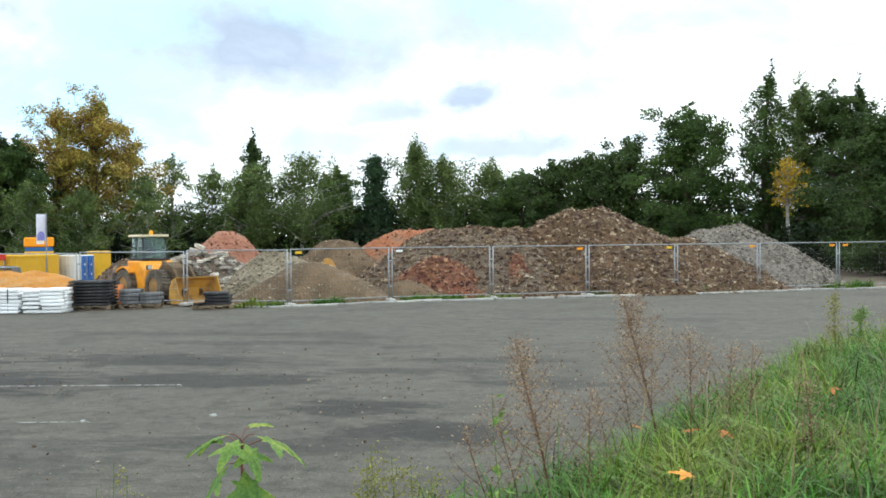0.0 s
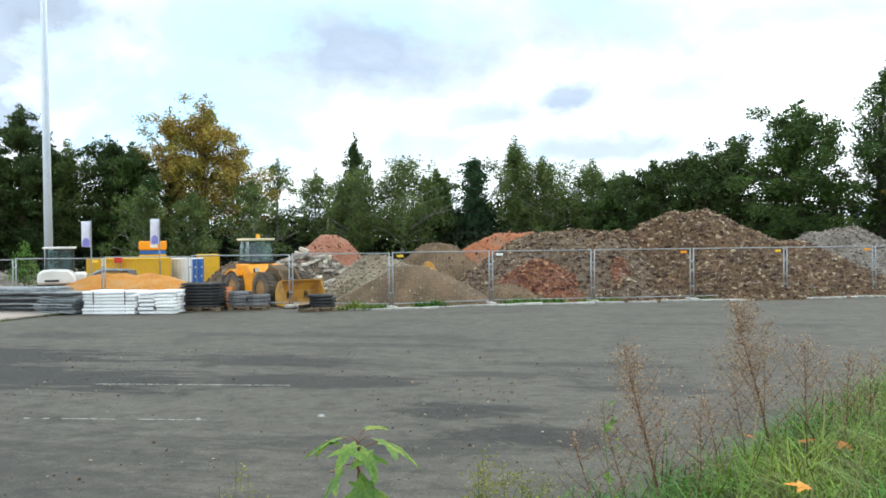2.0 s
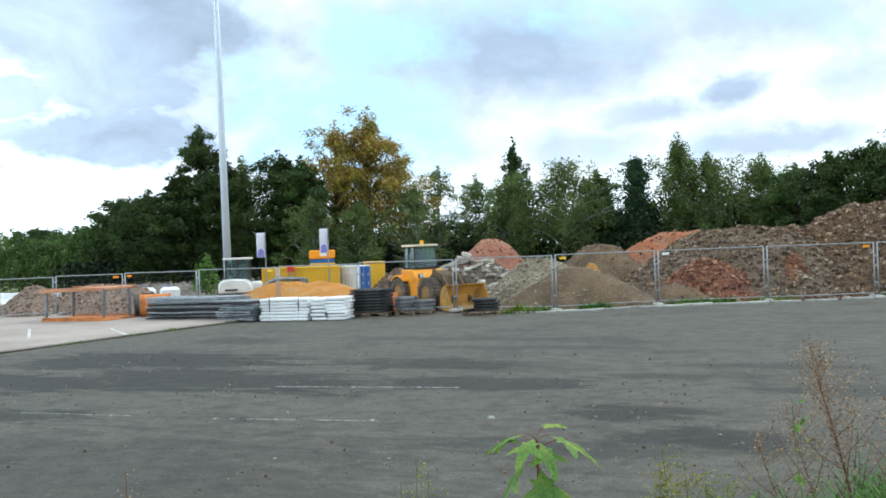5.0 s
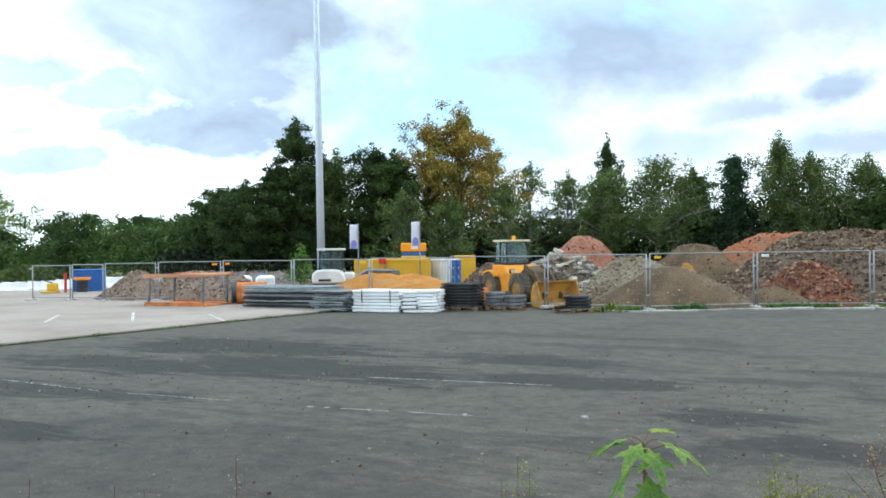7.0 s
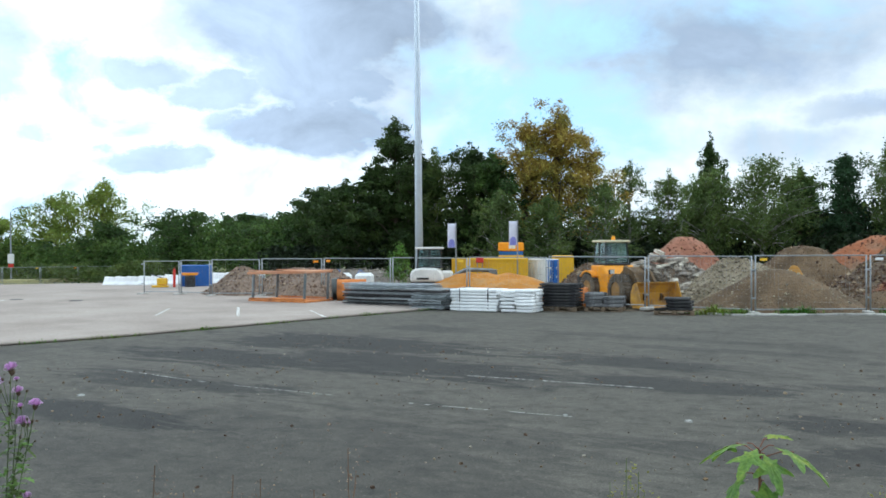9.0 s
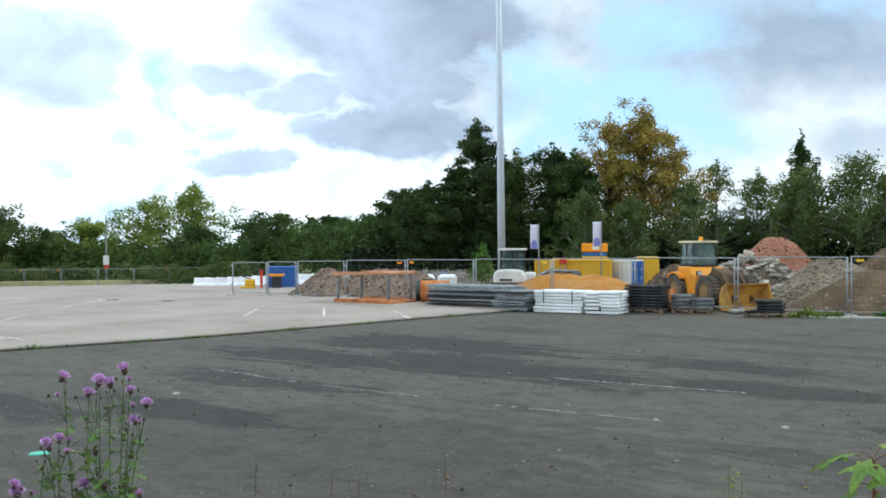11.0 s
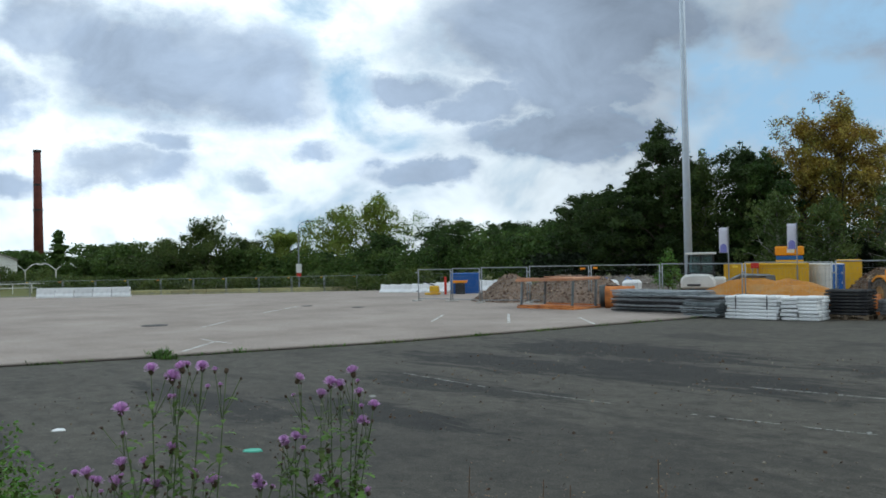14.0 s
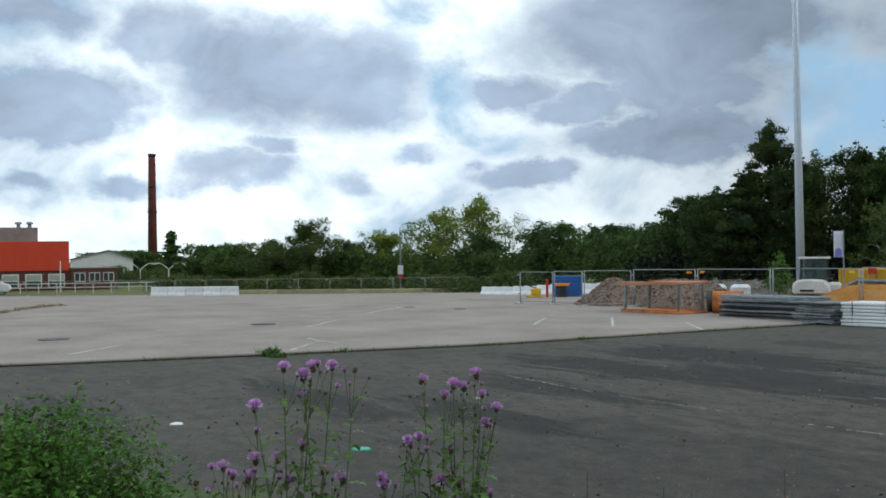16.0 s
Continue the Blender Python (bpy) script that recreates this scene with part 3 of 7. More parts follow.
def heap(name, cx, cy, h, rx, ry, label, soil, stones, n, smin, smax, seed, sharp=1.15, flat=0.0, rough=0.16, z0=-0.05):
    """A tipped heap: an uneven cone and its loose stones."""
    def height(x, y):
        r = math.hypot(x / rx, y / ry)
        a = math.atan2(y / ry, x / rx)
        r *= 1 + 0.16 * noise.noise((math.cos(a) * 1.6 + seed, math.sin(a) * 1.6, seed * 1.7))
        r = max(0.0, (r - flat) / (1 - flat))
        p = max(0.0, 1 - r) ** sharp
        p = p * (1 - 0.25 * math.exp(-r * 6))
        e = min(1.0, max(0.0, (1.05 - r) * 4))
        return h * 1.2 * p + h * rough * 0.35 * e * noise.fractal((x * 0.9 + seed, y * 0.9, seed), 1.0, 2.0, 5)

    t = thing(name, pose(cx, cy, z0), label, "heap", "heaps of rubble")
    rings, seg = 30, 84
    v, f = [(0, 0, height(0, 0))], []
    for i in range(1, rings + 1):
        r = 1.12 * i / rings
        for k in range(seg):
            a = 2 * math.pi * k / seg
            x, y = rx * r * math.cos(a), ry * r * math.sin(a)
            v.append((x, y, height(x, y) if i < rings else -0.1))
    for k in range(seg):
        f.append((0, 1 + k, 1 + (k + 1) % seg))
    for i in range(rings - 1):
        for k in range(seg):
            a, b = 1 + i * seg, 1 + (i + 1) * seg
            f.append((a + k, b + k, b + (k + 1) % seg, a + (k + 1) % seg))
    part("heap_body", raw("heap_body", v, f, soil, True), soil, t)

    def place(rng):
        r, a = math.sqrt(rng.uniform(0, 1.05)), rng.uniform(0, 2 * math.pi)
        x, y = rx * r * math.cos(a), ry * r * math.sin(a)
        return np.array((x, y, height(x, y) + 0.01))

    def size(rng):
        return smin + (smax - smin) * rng.random() ** 2.6

    if n:
        v, f = stone_soup(n, place, size, seed)
        part("loose_rubble", raw("loose_rubble", v, f, stones), stones, t, kind="stuff")
    return t


S = dict(
    brown=material("brown_rubble_soil", [(0.052, 0.031, 0.016), (0.095, 0.057, 0.03), (0.14, 0.075, 0.037)], 0.9, 0.95, 1.0, fine=7, bump_dist=0.12),
    greybrown=material("grey_brown_rubble_soil", [(0.065, 0.046, 0.03), (0.12, 0.088, 0.06), (0.165, 0.125, 0.09)], 0.9, 0.95, 1.0, fine=7, bump_dist=0.12),
    gravel=material("grey_gravel", [(0.1, 0.083, 0.067), (0.16, 0.14, 0.118), (0.21, 0.185, 0.158)], 1.2, 0.95, 1.0, fine=9, bump_dist=0.08),
    redrub=material("brick_rubble_soil", [(0.1, 0.043, 0.022), (0.19, 0.066, 0.034), (0.14, 0.07, 0.042)], 1.0, 0.95, 1.0, fine=7, bump_dist=0.1),
    redsoil=material("pale_red_soil", [(0.22, 0.09, 0.055), (0.3, 0.135, 0.085), (0.26, 0.15, 0.105)], 0.9, 0.95, 0.7, fine=7, bump_dist=0.06),
    orangesoil=material("orange_soil", [(0.2, 0.09, 0.05), (0.3, 0.11, 0.05), (0.22, 0.13, 0.08)], 0.9, 0.95, 0.7, fine=7, bump_dist=0.06),
    loam=material("brown_loam", [(0.062, 0.041, 0.023), (0.108, 0.072, 0.04), (0.165, 0.11, 0.062)], 0.8, 0.95, 0.9, fine=11, bump_dist=0.06, stretch=(1.4, 1.4, 0.5)),
    pale=material("pale_clay_rubble", [(0.16, 0.13, 0.085), (0.23, 0.19, 0.13), (0.29, 0.25, 0.18)], 0.9, 0.95, 0.8, fine=8, bump_dist=0.06),
    dust=material("pale_dusty_rubble", [(0.15, 0.11, 0.08), (0.22, 0.165, 0.125), (0.27, 0.2, 0.155)], 1.0, 0.95, 0.9, fine=8, bump_dist=0.07),
    sand=material("orange_sand", [(0.33, 0.13, 0.02), (0.42, 0.18, 0.03), (0.4, 0.23, 0.09)], 1.1, 0.95, 0.6, fine=10, bump_dist=0.03),
    ochre=material("ochre_sand", [(0.3, 0.15, 0.03), (0.38, 0.2, 0.045)], 1.1, 0.95, 0.6, fine=10, bump_dist=0.03),
    dusts=material("dusty_stones", [(0.15, 0.1, 0.07), (0.22, 0.15, 0.11), (0.34, 0.26, 0.2)], 2.5, 0.9, 0.4, island=0.6),
    mixed=material("mixed_stones", [(0.068, 0.041, 0.024), (0.122, 0.074, 0.043), (0.34, 0.27, 0.2)], 4.0, 0.9, 0.4, island=0.6),
    bricks=material("brick_bits", [(0.1, 0.046, 0.026), (0.18, 0.075, 0.042), (0.27, 0.17, 0.115)], 3.0, 0.9, 0.4, island=0.6),
    greys=material("grey_stones", [(0.1, 0.083, 0.066), (0.17, 0.147, 0.12), (0.25, 0.22, 0.185)], 0.8, 0.9, 0.4, island=0.55),
    pales=material("pale_stones", [(0.18, 0.15, 0.1), (0.26, 0.22, 0.16), (0.34, 0.3, 0.22)], 0.8, 0.9, 0.4, island=0.4),
)


def build_heaps():
    heap("rubble_heap", 3.3, 38.3, 3.45, 6.6, 6.0, "tall heap of brown rubble and brick behind the fence", S["brown"], S["mixed"], 17000, 0.014, 0.085, 3, 1.1)
    heap("rubble_heap", 6.9, 38.8, 2.1, 4.6, 5.2, "brown rubble shoulder between two heaps", S["brown"], S["mixed"], 10000, 0.014, 0.08, 4, 1.0)
    heap("rubble_heap", -1.3, 37.5, 2.6, 6.0, 5.6, "broad flat-topped heap of grey-brown rubble", S["greybrown"], S["mixed"], 15000, 0.014, 0.08, 5, 1.05, 0.22)
    heap("grey_heap", 9.3, 40.2, 2.65, 4.7, 5.0, "pointed heap of grey crushed gravel", S["gravel"], S["greys"], 9000, 0.018, 0.065, 6, 1.0)
    heap("brick_rubble_heap", -2.3, 33.5, 1.5, 2.5, 2.2, "low heap of reddish brick rubble", S["redrub"], S["bricks"], 4000, 0.014, 0.08, 7)
    heap("brick_rubble_heap", 0.5, 34.5, 1.55, 1.3, 2.3, "streak of brick-red rubble down a larger heap", S["redrub"], S["bricks"], 2400, 0.014, 0.08, 20)
    heap("sand_spill", -6.7, 34.4, 1.5, 0.85, 1.3, "small spill of ochre sand on a rubble slope", S["ochre"], S["pales"], 60, 0.01, 0.03, 21, rough=0.1)
    heap("soil_heap", -6.4, 30.7, 1.45, 3.1, 2.4, "smooth heap of brown soil", S["loam"], S["pales"], 700, 0.01, 0.040, 8, 1.15, rough=0.12)
    heap("soil_heap", -3.4, 31.9, 0.7, 1.9, 1.4, "low spill of brown soil by a larger heap", S["loam"], S["mixed"], 510, 0.01, 0.040, 9, rough=0.1)
    heap("clay_heap", -8.7, 34.4, 1.75, 2.9, 2.6, "heap of pale clay and small stones", S["pale"], S["pales"], 4200, 0.02, 0.059, 10, 1.1)
    heap("red_soil_heap", -13.7, 42.8, 2.7, 2.9, 3.0, "heap of pale red soil", S["redsoil"], S["bricks"], 1530, 0.014, 0.05, 11, 1.1)
    heap("soil_heap", -8.2, 42.4, 2.2, 3.6, 3.2, "heap of sandy brown soil", S["loam"], S["mixed"], 1190, 0.014, 0.05, 12, 1.1)
    heap("red_soil_heap", -4.6, 43.8, 2.6, 4.8, 3.2, "long heap of orange-red soil", S["orangesoil"], S["bricks"], 2040, 0.014, 0.06, 13, 0.9, 0.1)
    heap("sand_heap", -17.8, 31.2, 1.08, 4.6, 2.3, "spread heap of orange building sand", S["sand"], S["pales"], 0, 0.01, 0.020, 14, 1.0, 0.15, 0.3)
    heap("dark_soil_heap", -15.0, 34.6, 1.45, 1.9, 1.7, "small heap of dark earth behind the loader", S["greybrown"], S["mixed"], 1190, 0.02, 0.066, 15)
    heap("rubble_heap", -28.2, 28.0, 1.35, 2.2, 1.6, "small pointed heap of grey-brown rubble", S["dust"], S["dusts"], 2210, 0.014, 0.05, 16)
    heap("rubble_heap", -25.2, 29.0, 1.25, 3.4, 1.8, "long low heap of grey-red rubble", S["dust"], S["dusts"], 2890, 0.014, 0.055, 17, 0.9, 0.2)
    # stands in for a low grey tarp mound, shaped like a gravel heap
    heap("grey_heap", -27.3, 35.4, 1.0, 3.6, 2.0, "long low grey tarp mound behind the fence", S["gravel"], S["greys"], 900, 0.02, 0.07, 19, 0.8, 0.3)
    heap("concrete_heap", -11.6, 34.6, 1.45, 2.9, 2.0, "heap of broken concrete on earth", S["greybrown"], S["greys"], 1530, 0.03, 0.106, 18, 0.9, 0.2)


build_heaps()


# trees
LEAF = dict(
    # undergrowth green darkened so the colour itself carries the woodland shade
    shaded=leaf_mat("shade_dark_leaves", (0.010, 0.019, 0.007), (0.018, 0.031, 0.011), (0.027, 0.045, 0.015)),
    broad=leaf_mat("dark_green_leaves", (0.039, 0.071, 0.018), (0.076, 0.129, 0.027), (0.121, 0.186, 0.038)),
    lush=leaf_mat("lush_green_leaves", (0.04, 0.07, 0.018), (0.08, 0.118, 0.028), (0.135, 0.165, 0.04)),
    birch=leaf_mat("grey_green_leaves", (0.06, 0.094, 0.03), (0.108, 0.154, 0.042), (0.165, 0.215, 0.056), 0.5),
    spruce=leaf_mat("needle_green", (0.028, 0.064, 0.029), (0.052, 0.102, 0.042)),
    autumn=leaf_mat("autumn_leaves", (0.27, 0.15, 0.03), (0.36, 0.27, 0.05), (0.17, 0.2, 0.05), 0.55),
    mid=leaf_mat("mid_green_leaves", (0.026, 0.05, 0.013), (0.052, 0.094, 0.02), (0.098, 0.155, 0.03), 0.5),
    deep=leaf_mat("deep_green_leaves", (0.022, 0.041, 0.012), (0.044, 0.076, 0.017), (0.075, 0.115, 0.026)),
    gold=leaf_mat("golden_leaves", (0.428, 0.281, 0.022), (0.560, 0.386, 0.030)),
    young=leaf_mat("yellow_green_leaves", (0.12, 0.18, 0.034), (0.21, 0.27, 0.05), (0.34, 0.38, 0.08), 0.5),
)


def leaf_quads(rng, centres, size, flat=0.5):
    """Folded leaf-clump blades at the centres: arrays of vertices and faces."""
    n = len(centres)
    d = rng.normal(size=(n, 3))
    d[:, 2] *= flat
    d /= np.linalg.norm(d, axis=1)[:, None]
    u = np.cross(d, rng.normal(size=(n, 3)))
    u /= np.linalg.norm(u, axis=1)[:, None] + 1e-9
    w = np.cross(d, u)
    s = size * rng.uniform(0.55, 1.25, (n, 1))
    tip, tail = centres + d * s, centres - d * s
    side = u * s * rng.uniform(0.4, 0.7, (n, 1))
    lift = w * s * 0.25
    v = np.stack([tail, centres + side + lift, tip, centres - side + lift], 1).reshape(-1, 3)
    k = 4 * np.arange(n)[:, None]
    f = np.concatenate([np.concatenate([k, k + 1, k + 2], 1), np.concatenate([k, k + 2, k + 3], 1)])
    return v, f


def crown_profile(kind, u):
    """Crown radius share at the height share u of the crown."""
    if kind == "poplar":
        return 0.35 + 0.65 * math.sin(math.pi * min(1, u * 0.75 + 0.12)) if u < 0.8 else max(0.1, (1 - u) * 4.0)
    if kind == "spruce":
        return max(0.05, 1.0 - u) ** 0.75 * (0.8 + 0.2 * math.cos(u * 38))
    if kind == "aspen":
        return max(0.12, math.sin(math.pi * (0.16 + 0.78 * u)) ** 0.7)
    if kind in ("birch", "sparse", "young"):
        return max(0.12, math.sin(math.pi * (0.24 + 0.72 * u)) ** 0.8)
    return max(0.15, math.sqrt(max(0.0, 1 - (2 * (0.16 + 0.82 * u) - 1) ** 2)))


def tree(name, x, y, h, r, kind, leaf, label, n=3000, size=0.2, seed=0, bark="bark", start=0.12, open_=0.0, lean=0.0, group="trees behind the yard"):
    z0 = land(x, y) - 0.05
    h -= z0
    size *= math.sqrt(max(1.0, math.hypot(x, y) / 70))
    n, size = int(n * 3.7), size * 0.55
    r *= {"birch": 1.2, "young": 1.45, "aspen": 1.1}.get(kind, 1.0)
    rng = np.random.default_rng(seed + 100)
    t = thing(name, pose(x, y, z0, 0, 0, rng.uniform(0, 360)), label, "tree", group)
    wood = Mesh()
    top = h * (0.9 if kind != "spruce" else 0.99)
    bend = rng.normal(0, 0.02 * h, 2)
    spine = [Vector((bend[0] * math.sin(3 * q) + lean * q * h, bend[1] * math.sin(2.3 * q), q * top)) for q in np.linspace(0, 1, 7)]
    r0 = max(0.08, 0.018 * h)
    wood.tube(spine, [r0 * (1.25 - 1.1 * q) for q in np.linspace(0, 1, 7)], 7)

    def on_spine(q):
        i = min(5, int(q * 6))
        return spine[i].lerp(spine[i + 1], q * 6 - i)

    clumps = []
    limbs = {"poplar": 50, "spruce": 60, "birch": 38, "sparse": 26, "young": 36, "aspen": 40, "broad": 46}[kind]
    lift = {"poplar": 1.1, "spruce": -0.2, "birch": 0.45, "sparse": 0.6, "young": 0.55, "aspen": 0.75, "broad": 0.35}[kind]
    for k in range(limbs):
        u = (k + rng.random()) / limbs
        q = start + (0.96 - start) * u
        reach = r * crown_profile(kind, u) * rng.uniform(0.55, 1.1)
        rise = lift * reach
        base = on_spine(max(0.05, q - min(0.2, 0.8 * rise / h)))
        a = k * 2.4 + rng.normal(0, 0.4)
        end = base + Vector((math.cos(a) * reach, math.sin(a) * reach, rise + rng.normal(0, 0.06 * r)))
        end.z = min(end.z, h * 0.96)
        mid = base.lerp(end, 0.5) + Vector((0, 0, 0.1 * reach))
        wood.tube([base, mid, end], [r0 * 0.4 * (1 - 0.7 * u), r0 * 0.25 * (1 - 0.7 * u), 0.012], 5, False)
        for j in range(4):
            c = base.lerp(end, 1.0 - 0.26 * j + rng.uniform(-0.08, 0.04))
            blob = (0.18 * r + 0.14) * rng.uniform(0.6, 1.15) * (0.75 + 0.25 * reach / r)
            tip = c + Vector(rng.normal(0, 0.16 * reach + 0.08, 3))
            tip.z = min(tip.z, h * 0.97 - blob * 0.5)
            wood.tube([c, tip], [0.016, 0.006], 4, False)
            clumps.append((tip, blob))
        if kind == "birch":
            for j in range(2):
                c = base.lerp(end, rng.uniform(0.7, 1.0))
                clumps.append((c - Vector((0, 0, rng.uniform(0.2, 0.9))), 0.32))
    for j in range(10):
        q = 0.999 - 0.022 * j
        wide = (0.02 + 0.03 * j) * r
        clumps.append((on_spine(q) + Vector((rng.normal(0, wide), rng.normal(0, wide), 0.05 * h * (1 - j / 10))), (0.1 + 0.022 * j) * min(r, 2.4)))
    part("trunk", wood, MAT[bark], t)
    if open_:
        clumps = [c for c in clumps if rng.random() > open_]
    weight = np.array([c[1] ** 2.0 for c in clumps])
    pick = rng.choice(len(clumps), n, p=weight / weight.sum())
    cen = np.array([tuple(c[0]) for c in clumps])[pick]
    rad = np.array([c[1] for c in clumps])[pick] * np.where(rng.random(n) < 0.12, 1.6, 1.0)
    off = rng.normal(size=(n, 3))
    off *= (rng.random(n) ** 0.36 / np.linalg.norm(off, axis=1))[:, None]
    off[:, 2] *= {"broad": 0.62, "spruce": 0.45, "birch": 1.15, "poplar": 1.3}.get(kind, 0.8)
    cen = cen + off * rad[:, None]
    over = np.maximum(0.0, cen[:, 2] - h * (0.95 + 0.05 * rng.random(n)))
    cen[:, 2] = np.maximum(cen[:, 2] - over * 1.5, 0.1)
    v, f = leaf_quads(rng, cen, size, 0.6)
    part("crown", raw("crown", v.tolist(), f.tolist(), LEAF[leaf]), LEAF[leaf], t)
    return t


def build_trees():
    seed = 1
    for x, y, h, r in [(15.7, 59.8, 13.6, 1.5), (21.2, 60.3, 12.7, 1.3), (-20.4, 68.0, 10.9, 1.1)]:
        tree("poplar", x, y, h, r, "poplar", "deep" if x > 20 else "mid", "tall narrow poplar with dark leaves", 4200, 0.17, seed)
        seed += 1
    for x, y, h, r in [(17.6, 60.4, 12.7, 2.0), (-2.6, 69.3, 8.2, 2.2), (-6.1, 69.0, 8.7, 2.2), (-8.2, 68.7, 10.2, 1.9), (-16.1, 65.1, 8.6, 3.2), (-19.5, 64.0, 7.4, 2.6), (-38.1, 57.1, 9.7, 2.0)]:
        tree("birch", x, y, h, r, "birch", "birch", "slender grey-green birch with drooping twigs", 4300, 0.17, seed, "birchbark", start=0.3)
        seed += 1
    for x, y, h, r in [(19.4, 59.9, 12.2, 2.9), (6.7, 59.2, 8.6, 3.2), (4.4, 61.4, 8.0, 2.9), (2.0, 63.4, 7.6, 2.6), (-0.2, 67.4, 7.2, 2.4), (-14.3, 69.5, 7.9, 2.0), (-35.4, 58.6, 10.2, 2.8), (-33.6, 58.2, 9.6, 2.4), (-40.4, 55.4, 12.2, 2.3), (-38.9, 56.6, 9.4, 2.4), (-42.2, 55.6, 9.0, 2.3), (-43.3, 53.4, 7.4, 3.2), (-47.5, 55.0, 7.0, 2.5)]:
        tree("broadleaf_tree", x, y, h, r, "aspen" if -41 < x < -40 else "broad", "deep" if x > 1 or x < -34 else "mid", "dense dark green broadleaf tree", 6400, 0.2, seed)
        seed += 1
    tree("broadleaf_tree", 18.8, 48.6, 8.9, 3.7, "broad", "deep", "large dark broadleaf tree at the yard's edge", 8000, 0.2, 61)
    tree("broadleaf_tree", 10.3, 56.8, 10.5, 3.8, "broad", "mid", "broad lush green tree with a rounded crown", 9000, 0.2, 62)
    tree("golden_birch", 16.0, 57.0, 7.4, 1.2, "sparse", "gold", "thin birch with a few golden leaves", 380, 0.17, 67, "birchbark", start=0.6)
    tree("spruce", -11.3, 68.2, 8.4, 3.4, "spruce", "spruce", "dark pointed spruce behind the heaps", 4600, 0.18, 63, start=0.06)
    tree("spruce", -212.9, 68.4, 9.3, 3.6, "spruce", "broad", "dark pointed conifer far off", 1800, 0.34, 64)
    tree("autumn_tree", -29.9, 61.9, 13.5, 3.0, "aspen", "autumn", "tall tree turning orange-brown in autumn", 6800, 0.17, 65, start=0.36, open_=0.1)
    tree("autumn_tree", -32.7, 61.7, 12.6, 2.9, "aspen", "autumn", "tree turning golden beside a taller one", 4600, 0.17, 66, start=0.4, open_=0.15)
    tree("autumn_tree", -28.0, 63.0, 10.0, 2.2, "aspen", "autumn", "lower orange-brown tree beside two taller ones", 2400, 0.17, 68, start=0.35, open_=0.2)
    for x, y, h, r in [(-22.5, 65.1, 7.9, 2.0), (-25.5, 65.0, 8.7, 2.3), (-24.8, 58.4, 6.8, 2.1), (-28.0, 56.6, 5.8, 2.2), (-31.0, 55.0, 6.2, 2.2)]:
        tree("sparse_tree", x, y, h, r, "sparse", "birch", "thin half-bare tree with grey-green leaves", 2300, 0.16, seed, "birchbark")
        seed += 1
    for x, y, h, r in [(-55.8, 60.0, 5.2, 3.4), (-66.3, 65.2, 5.6, 2.8), (-76.0, 67.3, 6.4, 4.6), (-60.9, 61.4, 4.6, 3.0), (-84.1, 71.4, 6.4, 4.2), (-51.4, 57.4, 5.4, 2.8), (-88.6, 66.0, 5.2, 3.4)]:
        tree("broadleaf_tree", x, y, h, r, "broad", "mid", "low dark broadleaf tree behind the car park", 3600, 0.22, seed)
        seed += 1
    for x, y, h, r in [(-96.7, 71.5, 11.1, 4.2), (-99.9, 67.0, 8.9, 4.0), (-106.1, 62.5, 6.4, 3.2), (-111.0, 59.6, 5.0, 3.4), (-110.8, 53.9, 7.8, 3.4), (-118.0, 52.2, 5.0, 4.0)]:
        tree("young_tree", x, y, h, r, "young", "young" if y > 60 else "lush", "airy light green young tree", 5000, 0.2, seed)
        seed += 1
    for x, y, h, r in [(-126.6, 50.3, 4.8, 5.2), (-135.0, 48.7, 4.7, 4.6), (-244.2, 68.1, 5.2, 7.4), (-275.3, 68.1, 5.0, 7.4), (-225.6, 65.0, 4.7, 6.0)]:
        tree("broadleaf_tree", x, y, h, r, "broad", "broad", "distant dark green tree", 2600, 0.3, seed)
        seed += 1


build_trees()


def thicket(name, path, depth, h, leaf, n, size, seed, label, wave=0.35):
    """A belt of bushes along a path of points: one joined mass of leaves."""
    rng = np.random.default_rng(seed)
    pts = np.array(path, float)
    seglen = np.hypot(*np.diff(pts, axis=0).T)
    s = np.concatenate([[0], np.cumsum(seglen)])
    q = rng.uniform(0, s[-1], n)
    px, py = np.interp(q, s, pts[:, 0]), np.interp(q, s, pts[:, 1])
    off = rng.uniform(-0.5, 0.5, n) * depth
    top = np.array([h * (1 + wave * 1.3 * noise.fractal((a * 0.22, b * 0.22, seed), 1, 2, 4)) for a, b in zip(px, py)])
    arch = 1 - (2 * np.abs(off) / depth) ** 3 * 0.5
    z = top * arch * rng.random(n) ** 0.55
    ang = rng.uniform(0, 6.28, n)
    cen = np.stack([px + np.cos(ang) * off, py + np.sin(ang) * off, np.maximum(z, 0.08) + np.array([land(a, b) for a, b in zip(px, py)])], 1)
    v, f = leaf_quads(rng, cen, size, 0.7)
    return tagged(new(name, raw(name, v.tolist(), f.tolist(), LEAF[leaf])), label, "bushes", kind="stuff")


